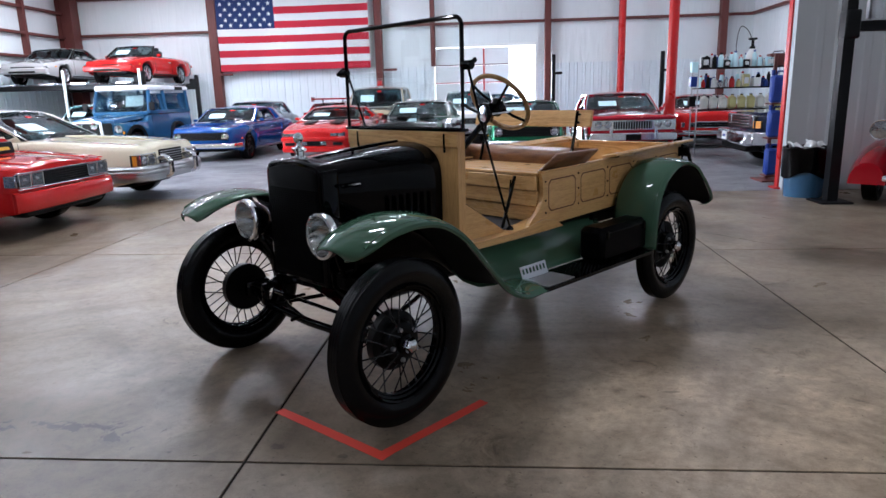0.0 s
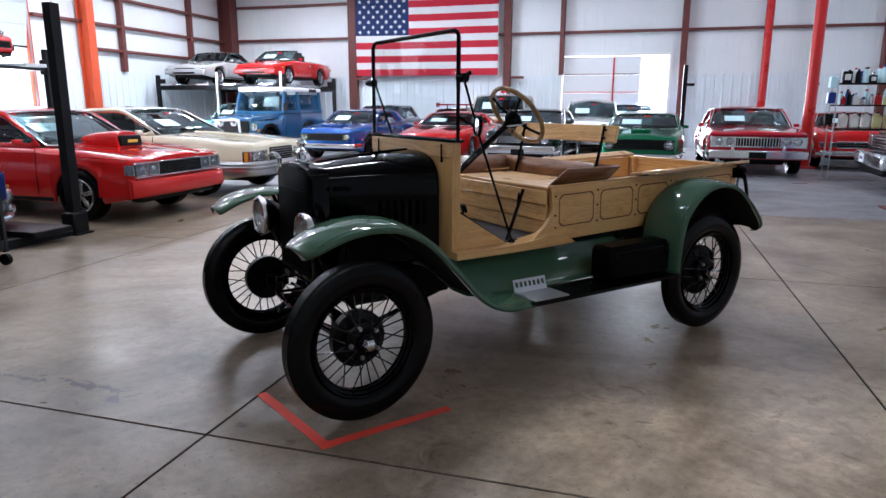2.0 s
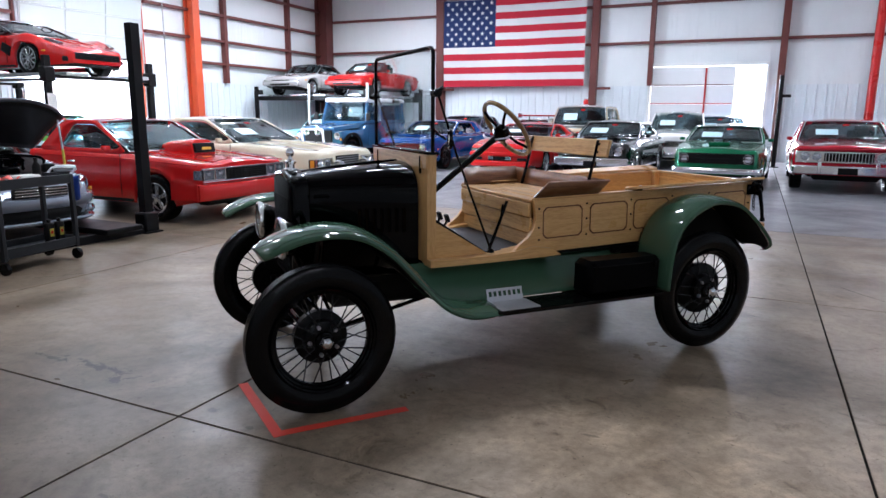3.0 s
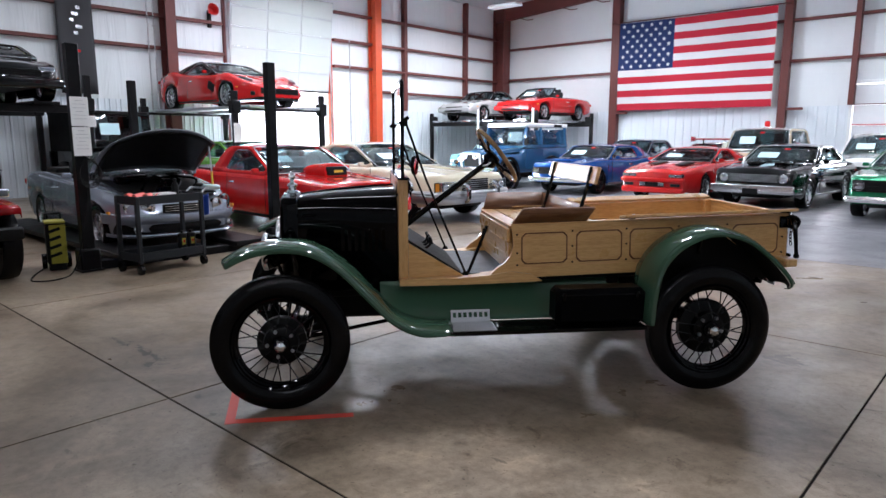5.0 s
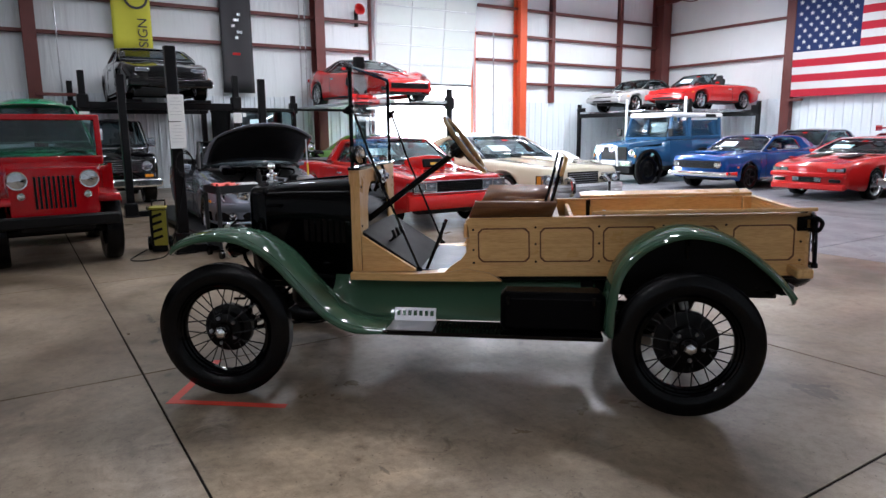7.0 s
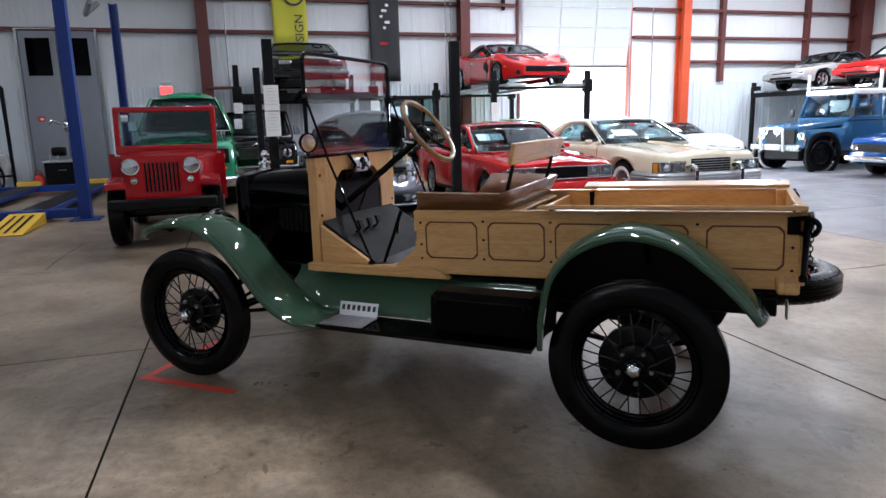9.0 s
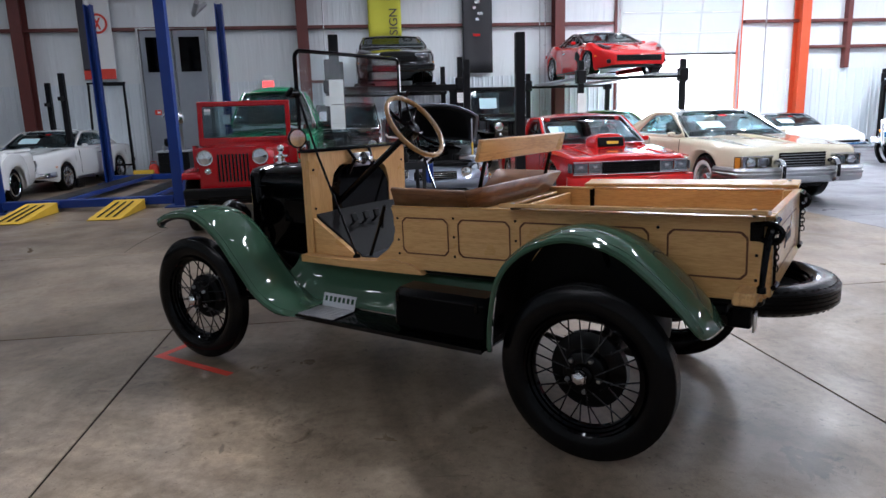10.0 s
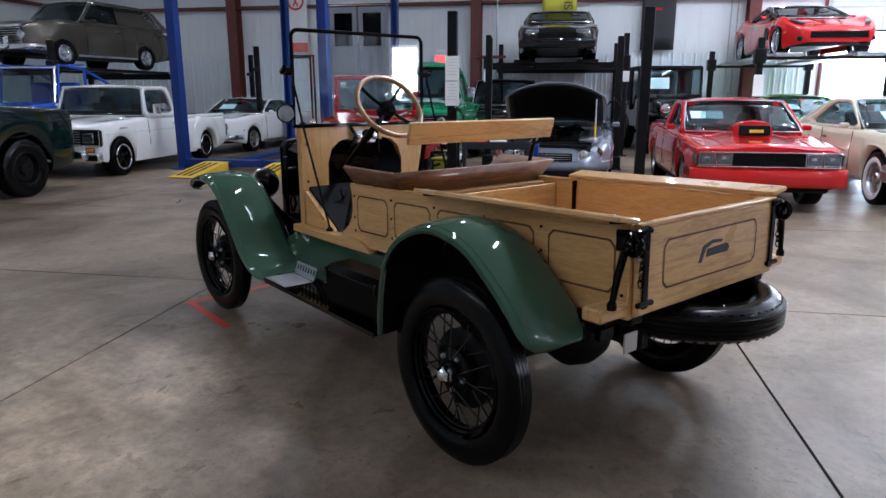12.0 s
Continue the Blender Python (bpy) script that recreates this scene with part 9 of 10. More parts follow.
def blue_lift():
    """A blue drive-on lift: four tall posts, low runways and yellow entry ramps."""
    c = thing("blue_car_lift", "blue four-post drive-on lift with yellow ramps, lowered", "car lift")
    x0, x1, y0, y1, h = -13.9, -8.5, -2.42, 0.62, 4.3
    for x in (x0, x1):
        for y in (y0, y1):
            p = new("post")
            p.parent = c
            s = Shape()
            s.prism([(-0.10, -0.085), (0.10, -0.085), (0.10, -0.06), (-0.07, -0.06), (-0.07, 0.06), (0.10, 0.06), (0.10, 0.085), (-0.10, 0.085)], 0, h, "z")
            part("channel", s, M["bluesteel"], p, m=pose(x, y, 0, 0, 0, 180 if x == x1 else 0))
            part("foot", Shape().box((x, y, 0.012), (0.45, 0.45, 0.024), 0.004), M["bluesteel"], p)
        part("cross_beam", Shape().box((x, (y0 + y1) / 2, 0.13), (0.2, y1 - y0 - 0.2, 0.14), 0.01), M["bluesteel"], c)
    for y in (-1.62, -0.18):
        part("runway", Shape().box(((x0 + x1) / 2, y, 0.14), (x1 - x0 + 0.3, 0.5, 0.08), 0.012), M["bluesteel"], c)
        part("tread", Shape().box(((x0 + x1) / 2, y, 0.186), (x1 - x0 + 0.2, 0.4, 0.008), 0.003), M["blacksteel"], c)
        rp = new("ramp")
        rp.parent = c
        s = Shape().prism([(-8.3, 0.01), (-7.0, 0.01), (-7.0, 0.02), (-8.3, 0.18)], y - 0.25, y + 0.25)
        part("plate", s, M["yellow"], rp, "yellow painted ramp")
        for k in range(3):
            part("grip_strip", Shape().box((-7.6, y - 0.12 + 0.12 * k, 0.1075), (1.0, 0.035, 0.006), 0.002, Euler((0, radians(7), 0)).to_matrix()), M["blackmatt"], rp)
        part("stop", Shape().box((x0 - 0.1, y, 0.24), (0.12, 0.5, 0.12), 0.02), M["yellow"], c)
    part("overhead_pipe", Shape().tube([(-13.9, 0.3, h), (-13.5, 0.1, h - 0.3), (-13.0, 0.3, h - 0.1)], 0.06, 10), M["steel"], c)


blue_lift()


# ---- wall fixtures and loose things ----
def fixtures():
    # grey double door with two dark windows
    dg = surf("grey_door_paint", (0.26, 0.285, 0.32), 0.4, vary=0.1)
    d = thing("door_3", "grey steel double door with two dark windows", "door", kind="structure")
    for y in (-1.62, -0.72):
        lf = new("leaf")
        lf.parent = d
        part("panel", Shape().box((X0 + 0.16, y, 2.0), (0.06, 0.86, 4.0), 0.01), dg, lf)
        part("window", Shape().box((X0 + 0.20, y, 3.35), (0.02, 0.56, 0.95), 0.01), M["black"], lf)
    part("door_frame", Shape().tube([(X0 + 0.17, -2.1, 0), (X0 + 0.17, -2.1, 4.05), (X0 + 0.17, -0.24, 4.05), (X0 + 0.17, -0.24, 0)], 0.05, 4), M["steel"], d)
    # banners
    def banner(label, y0, y1, z0, z1, mt, x=X0 + 0.22):
        b = thing("banner", label, "banner")
        def f(u, v):
            return Vector((x + 0.012 * math.sin(9 * u + 4 * v), y0 + (y1 - y0) * u, z0 + (z1 - z0) * v))
        solid(part("cloth", Shape().sheet(f, 10, 10), mt, b), 0.004)
        part("rod", Shape().tube([(x, y0 - 0.03, z1), (x, y1 + 0.03, z1)], 0.015, 8), M["steel"], b)
        return b
    yb = surf("yellow_banner_cloth", (0.62, 0.6, 0.06), 0.7, vary=0.06)
    kb = surf("charcoal_banner_cloth", (0.03, 0.03, 0.034), 0.6, vary=0.15)
    b = banner("yellow cloth banner with a black emblem and lettering", 4.34, 5.3, 3.71, 6.6, yb)
    part("emblem", Shape().lathe([(0.30, 0), (0.30, 0.006), (0.24, 0.006), (0.24, 0)], Matrix.Translation((X0 + 0.245, 4.95, 5.05)) @ Euler((0, radians(90), 0)).to_matrix().to_4x4(), 28), M["ink"], b, "dark ring emblem")
    cu = bpy.data.curves.new("lettering", "FONT")
    cu.body, cu.size, cu.extrude, cu.align_x = "SIGN", 0.34, 0.002, "LEFT"
    me_ob = new("lettering", cu)
    me_ob.parent = b
    me_ob.matrix_basis = Matrix.Translation((X0 + 0.25, 5.18, 3.78)) @ Euler((radians(90), 0, radians(90))).to_matrix().to_4x4() @ pose(0, 0, 0, 0, 0, 90)
    cu.materials.append(M["ink"])
    b = banner("charcoal cloth banner with a pale pattern", 7.1, 8.0, 2.66, 6.4, kb)
    for k in range(5):
        part("print_bar", Shape().box((X0 + 0.243, 7.55 + 0.1 * math.sin(k * 2.1), 4.2 + k * 0.16), (0.004, 0.10 + 0.06 * (k % 2), 0.08), 0.002), M["alloy"], b)
    part("print_bar", Shape().box((X0 + 0.243, 7.52, 3.75), (0.004, 0.22, 0.07), 0.002), M["redlens"], b)
    b = banner("white banner with a red ring emblem and red foot", -3.62, -2.75, 2.66, 5.9, M["paper"])
    part("emblem", Shape().lathe([(0.27, 0), (0.27, 0.006), (0.21, 0.006), (0.21, 0)], Matrix.Translation((X0 + 0.245, -3.1, 4.2)) @ Euler((0, radians(90), 0)).to_matrix().to_4x4(), 28), M["tape"], b, "red ring emblem")
    part("emblem_bar", Shape().box((X0 + 0.245, -3.1, 4.2), (0.004, 0.05, 0.34), 0.001, Euler((radians(25), 0, 0)).to_matrix()), M["tape"], b)
    part("emblem_bar", Shape().box((X0 + 0.246, -3.1, 4.2), (0.004, 0.05, 0.34), 0.001, Euler((radians(-25), 0, 0)).to_matrix()), M["tape"], b)
    part("foot_band", Shape().box((X0 + 0.245, -3.18, 2.85), (0.004, 0.84, 0.28), 0.001), M["tape"], b)
    part("side_band", Shape().box((X0 + 0.245, -3.5, 3.9), (0.004, 0.2, 1.9), 0.001), M["ink"], b)
    # black tube frame leaning on the wall
    fr = thing("steel_frame", "black square-tube steel frame leaning on the wall", "frame")
    part("tube", Shape().tube([(X0 + 0.42, -3.55, 0.0), (X0 + 0.30, -3.52, 2.60)], 0.035, 4), M["blacksteel"], fr)
    part("tube", Shape().tube([(X0 + 0.42, -2.52, 0.0), (X0 + 0.30, -2.58, 2.60)], 0.035, 4), M["blacksteel"], fr)
    part("top_tube", Shape().tube([(X0 + 0.30, -3.56, 2.60), (X0 + 0.30, -2.54, 2.60)], 0.035, 4), M["blacksteel"], fr)
    # exit sign
    e = thing("exit_sign", "lit red exit sign box on the wall", "exit sign")
    part("box", Shape().box((X0 + 0.14, 1.37, 2.48), (0.1, 0.36, 0.28), 0.015), M["doorpanel"], e)
    part("face", Shape().box((X0 + 0.195, 1.37, 2.46), (0.012, 0.32, 0.2), 0.004), M["exit"], e, "glowing red face")
    part("lamp_head", Shape().box((X0 + 0.14, 1.37, 2.68), (0.1, 0.26, 0.09), 0.02), M["doorpanel"], e)
    # red horn speaker by the side door
    s = thing("wall_speaker", "red and black horn speaker on the wall", "speaker")
    part("cone", Shape().lathe([(0.05, 0), (0.09, 0.1), (0.18, 0.28), (0.17, 0.28), (0.08, 0.1), (0, 0.08)], Matrix.Translation((X0 + 0.1, 11.4, 5.25)) @ Euler((0, radians(80), 0)).to_matrix().to_4x4(), 20), M["redsteel"], s)
    part("bracket", Shape().box((X0 + 0.1, 11.4, 5.05), (0.1, 0.1, 0.5), 0.01), M["blackmatt"], s)
    # red arm sign on the wall by the exit
    for y, z in ((2.9, 2.5),):
        h = thing("wall_bracket", "dark red bracket arm on a wall column", "bracket")
        part("arm", Shape().box((X0 + 0.5, y, z), (0.12, 0.9, 0.08), 0.01), M["oxide"], h)


fixtures()


def tool_cart():
    c = thing("tool_cart", "grey two-shelf steel tool cart on castors", "cart", at(-4.95, 4.22, 8))
    g = surf("grey_cart_enamel", (0.018, 0.02, 0.023), 0.5, vary=0.2, spec=0.18)
    for z in (0.16, 0.80):
        s = Shape().box((0, 0, z), (0.42, 0.85, 0.03), 0.006)
        for sg in (1, -1):
            s.box((sg * 0.205, 0, z + 0.035), (0.012, 0.85, 0.09), 0.003)
            s.box((0, sg * 0.42, z + 0.035), (0.42, 0.012, 0.09), 0.003)
        part("tray", s, g, c)
    for sx in (1, -1):
        for sy in (1, -1):
            part("leg", Shape().box((sx * 0.195, sy * 0.41, 0.5), (0.045, 0.045, 0.75), 0.006), g, c)
            part("castor", Shape().lathe([(0, -0.02), (0.055, -0.02), (0.055, 0.02), (0, 0.02)], ry(sy * 0.41, 0.055, sx * 0.19), 16), M["rubber"], c)
    part("push_handle", Shape().tube([(0.15, 0.44, 0.85), (0.15, 0.52, 0.92), (-0.15, 0.52, 0.92), (-0.15, 0.44, 0.85)], 0.012, 8), M["steel"], c)
    rag = Shape().sheet(lambda u, v: Vector((-0.12 + 0.28 * u, -0.38 + 0.26 * v, 0.83 + 0.07 * abs(math.sin(6 * u + 5 * v)))), 10, 10)
    m = at(-4.95, 4.22, 8)
    solid(thing("shop_rag", "crumpled red shop rag on the tool cart", "rag", m, shape=rag, mat=M["tape"]), 0.006)
    bx = thing("part_box", "white carton lying on the tool cart", "box", m @ pose(0.02, 0.03, 0.816))
    part("carton", Shape().box((0, 0, 0.035), (0.2, 0.22, 0.07), 0.004), M["paper"], bx)
    part("flap", Shape().box((0.03, 0, 0.074), (0.13, 0.2, 0.006), 0.002), M["paper"], bx)
    b = thing("spray_bottle", "dark workshop bottle standing on the tool cart", "bottle", m @ pose(-0.02, 0.22, 0.816))
    part("body", Shape().lathe([(0, 0), (0.04, 0), (0.04, 0.15), (0.018, 0.19), (0.016, 0.2)], None, 14), M["blackmatt"], b)
    part("cap", Shape().lathe([(0.02, 0.2), (0.02, 0.23), (0, 0.23)], None, 12), M["blackmatt"], b)
    bl = Shape().sheet(lambda u, v: Vector((0.16 + 0.02 * math.sin(9 * u), 0.43 + 0.11 * u, 0.87 - 0.25 * v - 0.03 * math.sin(3 * u))), 10, 8)
    solid(thing("blue_rag", "blue shop cloth hanging over the cart's end", "rag", m, shape=bl, mat=M["bluesteel"]), 0.005)
    for y in (0.22, 0.34):
        b = thing("oil_bottle", "dark oil bottle with a yellow and red label", "bottle", m @ pose(0.06, y, 0.176), group="cart oil bottles")
        part("body", Shape().box((0, 0, 0.11), (0.06, 0.10, 0.22), 0.02), M["blackmatt"], b)
        part("label", Shape().box((0.032, 0, 0.12), (0.003, 0.045, 0.08), 0.001), M["chargeryellow"], b, "yellow paper label")
        part("label_spot", Shape().box((0.035, 0, 0.125), (0.003, 0.025, 0.03), 0.001), M["redlens"], b, "red oval print")
        part("cap", Shape().lathe([(0.02, 0.22), (0.02, 0.25), (0, 0.25)], None, 10), M["blackmatt"], b)


tool_cart()


def charger():
    c = thing("battery_charger", "black and yellow wheeled battery charger", "battery charger", at(-5.8, 3.34, -14))
    part("case", Shape().box((0, 0, 0.31), (0.26, 0.2, 0.48), 0.02), M["blackmatt"], c)
    part("front_plate", Shape().box((0.133, 0.02, 0.31), (0.012, 0.165, 0.45), 0.006), M["chargeryellow"], c, "yellow printed front plate")
    part("lid", Shape().box((0.0, 0, 0.562), (0.27, 0.21, 0.025), 0.01), M["chargeryellow"], c, "yellow top")
    for k in range(4):
        part("print_bar", Shape().box((0.142, -0.01, 0.19 + k * 0.095), (0.004, 0.12, 0.035), 0.001, Euler((radians(18), 0, 0)).to_matrix()), M["blackmatt"], c, "slanted black bar")
    for sg in (1, -1):
        part("wheel", Shape().lathe([(0, -0.025), (0.09, -0.025), (0.09, 0.025), (0, 0.025)], ry(sg * 0.125, 0.09, -0.08), 18), M["rubber"], c)
    part("handle", Shape().tube([(-0.12, 0.08, 0.53), (-0.14, 0.08, 0.64), (-0.14, -0.08, 0.64), (-0.12, -0.08, 0.53)], 0.014, 8), M["blackmatt"], c)
    part("foot", Shape().box((0.08, 0, 0.04), (0.08, 0.18, 0.08), 0.01), M["blackmatt"], c)


charger()


def supply_shelf():
    x0, x1, y = 4.55, 6.45, 15.4
    c = thing("supply_shelf", "dark wire shelf unit loaded with bottles and cans", "shelf")
    zs = (0.25, 1.03, 1.50, 1.93)
    for x in (x0, x1):
        for dy in (0, 0.45):
            part("upright", Shape().tube([(x, y + dy, 0), (x, y + dy, 2.0)], 0.014, 8), M["steel"], c)
    for z in zs:
        part("shelf_board", Shape().box(((x0 + x1) / 2, y + 0.225, z), (x1 - x0, 0.46, 0.03), 0.006), M["blackmatt"], c)
    caps = ("redlens", "blackmatt", "bluesteel", "paper")
    pale = surf("milky_plastic", (0.72, 0.72, 0.66), 0.4, vary=0.08)
    oil = surf("amber_fluid_jug", (0.55, 0.5, 0.22), 0.35, vary=0.1)
    pools = {1: (pale, pale, oil, oil, pale, oil), 2: (M["bluesteel"], M["paper"], M["blackmatt"], M["redlens"], oil, M["alloy"]), 3: (M["tape"], M["sheet"], M["sheet"], M["blackmatt"], M["yellow"], M["blackmatt"])}
    rnd = random.Random(4)
    for lev in (1, 2, 3):
        x = x0 + 0.1
        k = 0
        while x < x1 - 0.1:
            jug = lev == 1
            w = 0.19 if jug else rnd.uniform(0.09, 0.15)
            h = 0.32 if jug else rnd.uniform(0.15, 0.36)
            mt = pools[lev][min(5, int((x - x0) / (x1 - x0) * 6))] if jug else rnd.choice(pools[lev])
            b = thing("fluid_jug" if jug else "supply_bottle", "plastic fluid jug standing on the supply shelf" if jug else "small shop bottle standing on the supply shelf", "bottle", pose(x + w / 2, y + 0.14, zs[lev] + 0.016), group="shelf jugs" if jug else "shelf bottles")
            if jug:
                part("body", Shape().box((0, 0, h * 0.4), (w * 0.88, 0.14, h * 0.8), 0.03), mt, b)
                part("neck", Shape().lathe([(0.06, h * 0.78), (0.03, h * 0.92), (0.028, h * 0.95)], None, 12), mt, b)
                part("cap", Shape().lathe([(0.032, h * 0.93), (0.032, h), (0, h)], None, 12), M["blackmatt"], b)
                part("handle", Shape().tube([(-w * 0.2, 0, h * 0.8), (-w * 0.42, 0, h * 0.88), (-w * 0.4, 0, h * 0.6)], 0.012, 6), mt, b)
            elif rnd.random() < 0.35:
                w *= 1.25
                part("carton", Shape().box((0, 0, h * 0.4), (w * 0.9, 0.12, h * 0.8), 0.006), mt, b)
                part("label_panel", Shape().box((0, -0.0615, h * 0.4), (w * 0.6, 0.002, h * 0.4), 0.0005), M["paper"], b)
            else:
                r = w * 0.42
                part("body", Shape().lathe([(0, 0), (r, 0), (r, h * 0.7), (r * 0.4, h * 0.88), (r * 0.4, h * 0.92)], None, 14), mt, b)
                part("cap", Shape().lathe([(r * 0.5, h * 0.9), (r * 0.5, h), (0, h)], None, 12), M[rnd.choice(caps)], b)
            x += w + (0.012 if jug else rnd.choice((0.005, 0.01, 0.03, 0.08)))
            k += 1
    tints = (M["sheet"], M["paper"], M["tape"], M["bluesteel"], M["alloy"], M["blackmatt"], pale)
    for lev, n in ((2, 15), (3, 16)):
        for k in range(n):
            h, w = rnd.uniform(0.16, 0.34), rnd.uniform(0.07, 0.11)
            b = thing("spray_can", "small can or bottle in the shelf's back row", "can", pose(x0 + 0.1 + (x1 - x0 - 0.2) * (k + 0.5) / n, y + 0.34, zs[lev] + 0.016), group="back row cans")
            mt = rnd.choice(tints)
            part("body", Shape().lathe([(0, 0), (w / 2, 0), (w / 2, h * 0.8), (w * 0.25, h * 0.9)], None, 12), mt, b)
            part("cap", Shape().lathe([(w * 0.3, h * 0.88), (w * 0.3, h), (0, h)], None, 10), M[rnd.choice(caps)], b)
    for z, dx, col in ((1.12, -0.09, "blackmatt"), (1.55, -0.08, "bluesteel"), (1.86, -0.07, "sheet")):
        b = thing("hanging_pack", "boxed supply hung on the shelf's end", "box", pose(x0 + dx, y + 0.1, z))
        part("carton", Shape().box((0, 0, 0.1), (0.14, 0.16, 0.22), 0.01), M[col], b)
        part("hook", Shape().tube([(0.0, 0, 0.21), (0.03, 0, 0.25), (0.085, 0, 0.25)], 0.006, 6), M["steel"], b)
    b = thing("red_tool_box", "dark red steel tool box on the shelf top", "tool box", pose(6.3, y + 0.2, 1.946))
    part("body", Shape().box((0, 0, 0.13), (0.42, 0.24, 0.26), 0.015), M["oxide"], b)
    part("handle", Shape().tube([(-0.12, 0, 0.26), (-0.1, 0, 0.31), (0.1, 0, 0.31), (0.12, 0, 0.26)], 0.01, 8), M["blackmatt"], b)
    b = thing("pump_sprayer", "white pump sprayer with a black handle and hose", "sprayer", pose(5.75, y + 0.25, 1.946))
    part("tank", Shape().lathe([(0, 0), (0.11, 0), (0.115, 0.05), (0.115, 0.28), (0.06, 0.36), (0.05, 0.4)], None, 18), M["paper"], b)
    part("pump", Shape().lathe([(0.06, 0.38), (0.06, 0.42), (0.03, 0.44), (0.03, 0.56), (0.09, 0.57), (0.09, 0.61), (0, 0.61)], None, 14), M["blackmatt"], b)
    part("hose", Shape().tube(smoothline([(0.05, 0, 0.4), (-0.1, 0, 0.75), (-0.28, 0, 0.85), (-0.35, 0, 0.5), (-0.32, 0, 0.1)], 5), 0.008, 6), M["blackmatt"], b)


supply_shelf()


def water_cans():
    """Blue plastic cans hung one above another on a rack beside the column."""
    st = thing("can_rack", "dark upright steel rack behind the red column", "rack", pose(4.50, 11.0, 0))
    part("upright", Shape().box((0.0, 0.2, 1.0), (0.05, 0.05, 2.0), 0.006), M["oxide"], st)
    part("foot", Shape().box((0.0, 0.1, 0.015), (0.4, 0.5, 0.03), 0.004), M["oxide"], st)
    for z in (0.10, 0.70, 1.24):
        part("hook", Shape().box((0.0, 0.09, z - 0.015), (0.22, 0.24, 0.025), 0.004), M["oxide"], st)
    bl = surf("blue_plastic", (0.015, 0.05, 0.28), 0.35, vary=0.12)
    for z in (0.10, 0.70, 1.24):
        b = thing("water_can", "blue plastic can held on the upright rack", "plastic can", pose(4.50, 11.06, z), group="blue cans")
        part("body", Shape().box((0, 0, 0.21), (0.21, 0.15, 0.42), 0.05), bl, b)
        part("rib", Shape().box((0, 0, 0.24), (0.22, 0.06, 0.34), 0.02), bl, b)
        part("cap", Shape().lathe([(0, 0.5), (0.03, 0.5), (0.03, 0.42)], Matrix.Translation((-0.075, 0, 0)), 14), bl, b)
        part("handle", Shape().tube([(-0.03, 0, 0.41), (-0.01, 0, 0.48), (0.08, 0, 0.48), (0.1, 0, 0.40)], 0.016, 8), bl, b)


water_cans()


def trash_can():
    c = thing("trash_can", "blue-grey drum trash can lined with a black bag", "trash can", pose(4.29, 9.42, 0))
    gr = surf("blue_grey_plastic", (0.045, 0.13, 0.24), 0.2, vary=0.12)
    part("drum", Shape().lathe([(0, 0.0), (0.24, 0.0), (0.245, 0.02), (0.27, 0.6), (0.275, 0.62), (0.26, 0.62)], None, 32), gr, c)
    rings = []
    for k, (r, z) in enumerate(((0.285, 0.30), (0.288, 0.42), (0.287, 0.58), (0.30, 0.66), (0.28, 0.68), (0.25, 0.62), (0.2, 0.5))):
        rings.append([Vector(((r + 0.008 * math.sin(5 * a + k) + 0.005 * math.sin(13 * a)) * math.cos(a), (r + 0.008 * math.sin(5 * a + k)) * math.sin(a), z + (0.05 * math.sin(3 * a + 1) if k == 0 else 0.012 * math.sin(7 * a)))) for a in [2 * math.pi * i / 40 for i in range(40)]])
    part("bag", Shape().loft(rings, True, False), M["black"], c, "glossy black bin bag")
    for k, (x, y, z) in enumerate(((0.05, -0.1, 0.66), (-0.12, 0.05, 0.64), (0.12, 0.05, 0.67))):
        s = Shape().sheet(lambda u, v: Vector((x + 0.2 * (u - 0.5) + 0.03 * math.sin(9 * v + k), y + 0.16 * (v - 0.5), z + 0.09 * math.sin(5 * u + k) * math.sin(4 * v) + 0.02)), 8, 8)
        solid(thing("crumpled_paper", "crumpled white paper in the trash can", "paper", pose(4.29, 9.42, 0), group="waste paper", shape=s, mat=M["paper"]), 0.004)


trash_can()


def dark_post():
    p = thing("lift_column", "black steel lift column with an arm near the partition", "lift post", pose(4.385, 8.85, 0))
    part("column", Shape().prism([(-0.065, -0.07), (0.065, -0.07), (0.065, 0.07), (0.045, 0.07), (0.045, -0.05), (-0.045, -0.05), (-0.045, 0.07), (-0.065, 0.07)], 0, 3.6, "z"), M["blacksteel"], p)
    part("foot", Shape().box((0, 0, 0.012), (0.4, 0.42, 0.024), 0.004), M["blacksteel"], p)
    part("arm", Shape().box((0.45, 0.05, 2.18), (0.9, 0.16, 0.12), 0.015), M["blacksteel"], p)
    part("carriage", Shape().box((0.02, 0.0, 2.2), (0.18, 0.2, 0.34), 0.02), M["blacksteel"], p)
    part("motor", Shape().lathe([(0, 0), (0.09, 0), (0.09, 0.22), (0, 0.22)], Matrix.Translation((0.32, 0.05, 2.26)), 16), M["steel"], p)


dark_post()


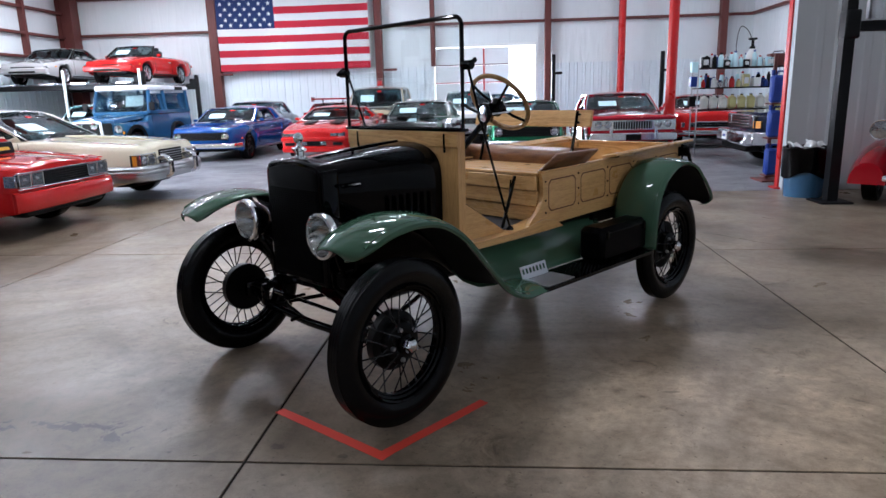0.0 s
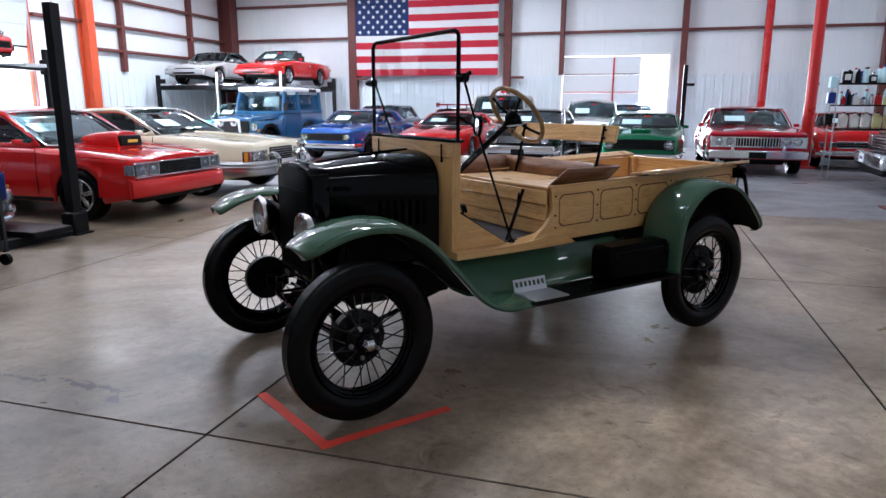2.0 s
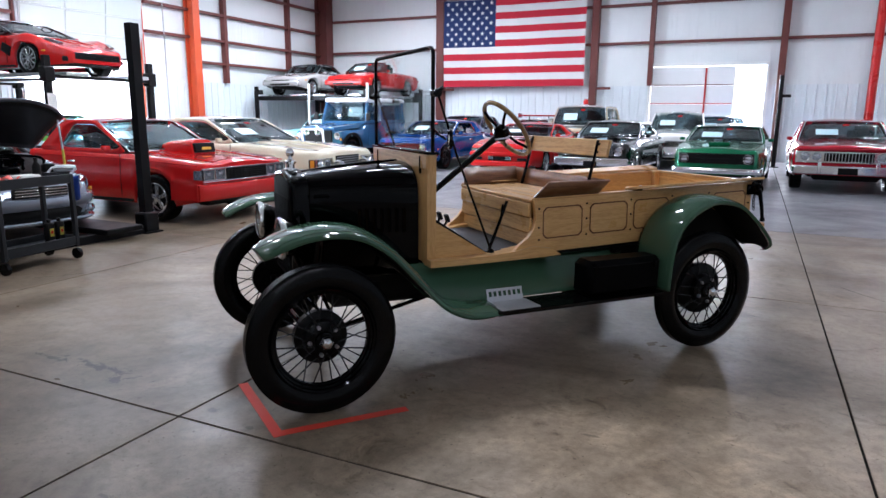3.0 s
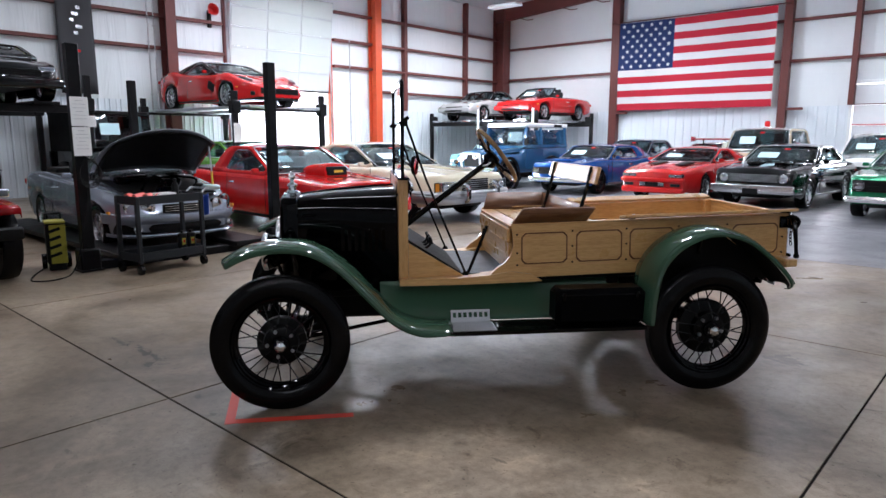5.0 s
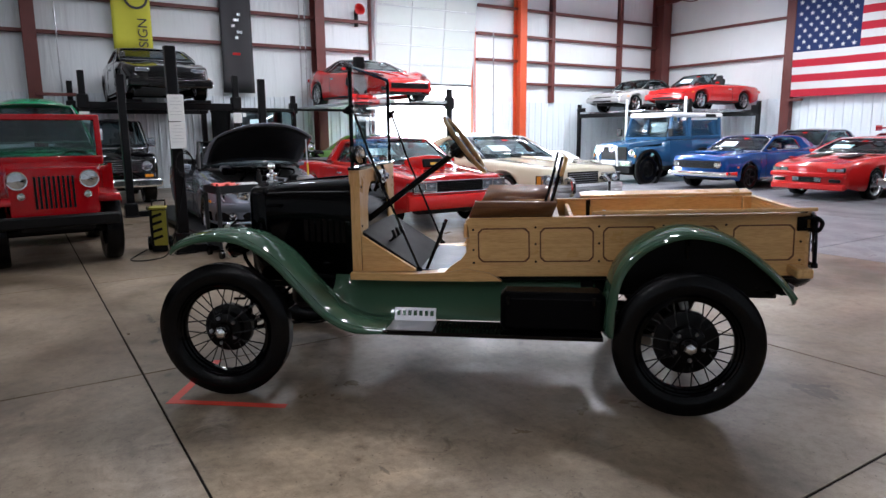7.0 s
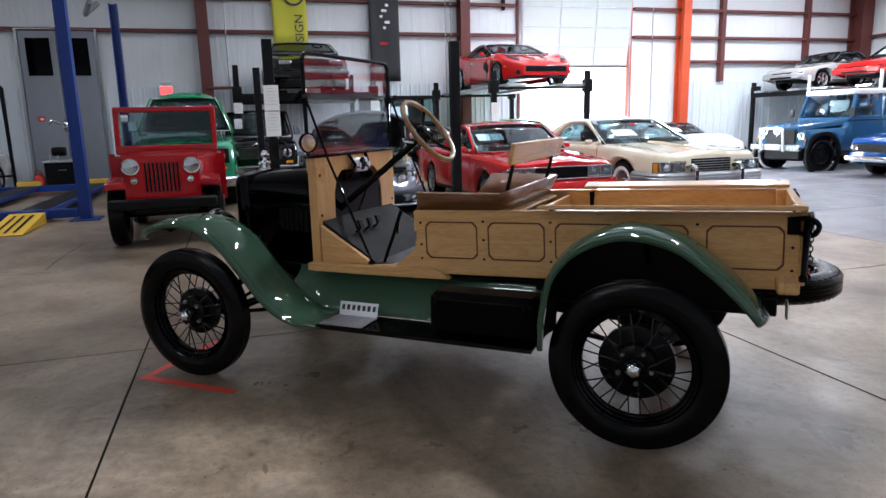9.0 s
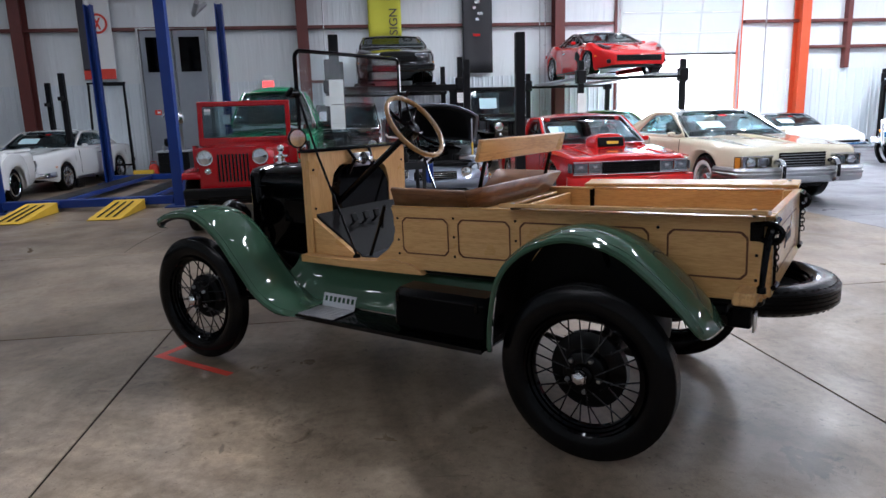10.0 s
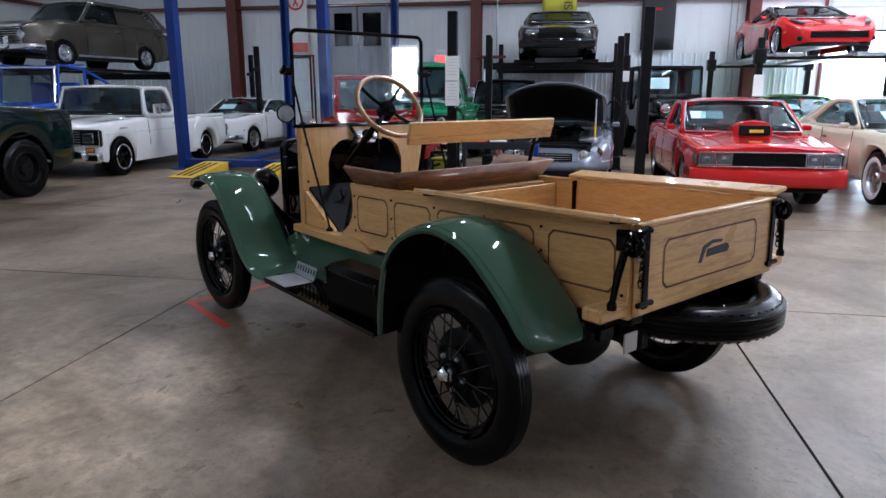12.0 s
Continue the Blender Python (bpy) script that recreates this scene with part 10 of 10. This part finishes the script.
def wall_services():
    """Conduits, boxes and a hanging cord on the west wall and columns."""
    for y, z0, z1 in ((9.45, 0.3, 6.9), (9.62, 1.4, 6.9), (3.05, 1.2, 6.9), (16.75, 0.4, 5.0)):
        c = thing("conduit", "thin grey steel conduit up the wall", "conduit", kind="structure")
        part("pipe", Shape().tube([(X0 + 0.22, y, z0), (X0 + 0.22, y, z1)], 0.018, 8), M["steel"], c)
        part("junction_box", Shape().box((X0 + 0.2, y, z0), (0.09, 0.14, 0.2), 0.008), M["wallgrey"], c)
        for k in range(4):
            part("clamp", Shape().box((X0 + 0.21, y, z0 + (z1 - z0) * (k + 0.7) / 4.6), (0.05, 0.07, 0.03), 0.004), M["steel"], c)
    for x, y, r in ((-9.9, 6.02, 0.14), (-5.45, 3.62, 0.1)):
        h = thing("cable_coil", "black power cord coiled and hung on a lift post", "cable", pose(x + 0.075, y, 1.15))
        for k in range(3):
            ring = [Vector((0.012 + 0.012 * k, (r + 0.01 * k) * math.cos(a), (r * 1.5) * math.sin(a) - 0.02 * k)) for a in [2 * math.pi * i / 24 for i in range(24)]]
            part("loop", Shape().tube(ring, 0.007, 6, True), M["blackmatt"], h)
        part("hook", Shape().tube([(-0.02, 0, r * 1.5 + 0.02), (0.05, 0, r * 1.5 - 0.005), (0.055, 0, r * 1.5 + 0.03)], 0.006, 6), M["steel"], h)
    # flexible cord from the lift motor down to the floor
    d = thing("power_cord", "black power cord trailing over the floor beside a lift", "cable")
    part("cord", Shape().tube(smoothline([(-5.4, 3.62, 1.0), (-5.33, 3.5, 0.5), (-5.3, 3.35, 0.05), (-5.1, 3.1, 0.009), (-5.2, 2.9, 0.009), (-5.5, 3.0, 0.009), (-5.65, 3.15, 0.05)], 6), 0.008, 6), M["blackmatt"], d)


wall_services()


def wall_workshop():
    """Machine, can and frame along the west wall behind the blue lift."""
    x = -15.0
    g = thing("bench_machine", "grey workshop machine with a chrome head on a dark cabinet", "machine", pose(x, -1.05, 0))
    cab = part("cabinet", Shape().box((0, 0, 0.36), (0.5, 0.8, 0.66), 0.015), M["blacksteel"], g, "dark steel cabinet")
    part("drawer_front", Shape().box((0.255, 0.0, 0.5), (0.015, 0.72, 0.2), 0.006), M["blacksteel"], cab)
    part("drawer_handle", Shape().box((0.272, 0.0, 0.5), (0.02, 0.2, 0.02), 0.005), M["steel"], cab)
    part("foot_rail", Shape().box((0, 0, 0.02), (0.44, 0.74, 0.04), 0.005), M["blackmatt"], g)
    part("bench_top", Shape().box((0, 0, 0.71), (0.56, 0.86, 0.045), 0.008), M["wallgrey"], g, "grey bench top")
    part("column", Shape().lathe([(0.05, 0.73), (0.045, 1.35), (0.07, 1.4), (0, 1.4)], Matrix.Translation((0, 0.2, 0)), 16), M["steel"], g)
    part("motor", Shape().lathe([(0, -0.16), (0.1, -0.15), (0.11, -0.1), (0.11, 0.1), (0.1, 0.15), (0, 0.16)], ry(-0.06, 0.95, 0.1), 20), M["blackmatt"], g, "dark electric motor")
    part("head", Shape().lathe([(0, -0.13), (0.1, -0.12), (0.17, -0.05), (0.18, 0.03), (0.12, 0.1), (0, 0.12)], ry(0.22, 1.58, 0.08), 22), M["chrome"], g, "polished round head")
    part("spout", Shape().tube([(0.1, 0.05, 1.62), (0.12, -0.12, 1.7), (0.12, -0.2, 1.62)], 0.03, 8), M["chrome"], g)
    for y in (-0.28, -0.12):
        part("vise_jaw", Shape().box((0.1, y + 0.02, 0.8), (0.1, 0.05, 0.13), 0.01), M["steel"], g)
    s_ = thing("wall_sign", "small red sign box on the wall", "sign", pose(X0 + 0.16, -1.76, 1.76))
    part("case", Shape().box((0, 0, 0), (0.08, 0.18, 0.14), 0.01), M["tape"], s_)
    part("print_bar", Shape().box((0.042, 0.02, 0), (0.004, 0.08, 0.05), 0.001), M["paper"], s_)
    k = thing("safety_can", "red-orange steel fuel can on the floor", "can", pose(-14.9, -1.62, 0))
    part("body", Shape().lathe([(0, 0), (0.12, 0), (0.125, 0.02), (0.125, 0.3), (0.1, 0.36), (0.03, 0.4), (0, 0.4)], None, 20), M["tape"], k)
    part("spout", Shape().lathe([(0.03, 0.38), (0.03, 0.45), (0, 0.45)], None, 12), M["steel"], k)
    part("handle", Shape().tube([(0, -0.09, 0.36), (0, -0.06, 0.46), (0, 0.06, 0.46), (0, 0.09, 0.36)], 0.01, 6), M["tape"], k)
    fr = thing("equipment_stand", "tall black steel stand on two feet by the wall", "stand", pose(-14.9, -2.5, 0))
    for y in (-0.36, 0.36):
        part("upright", Shape().box((0, y, 1.25), (0.05, 0.05, 2.5), 0.008), M["blacksteel"], fr)
    part("crossbar", Shape().box((0, 0, 2.475), (0.05, 0.67, 0.05), 0.008), M["blacksteel"], fr)
    part("crossbar", Shape().box((0, 0, 0.4), (0.05, 0.67, 0.05), 0.008), M["blacksteel"], fr)
    for y in (-0.36, 0.36):
        part("foot", Shape().box((0, y, 0.015), (0.4, 0.06, 0.03), 0.006), M["blacksteel"], fr)


wall_workshop()
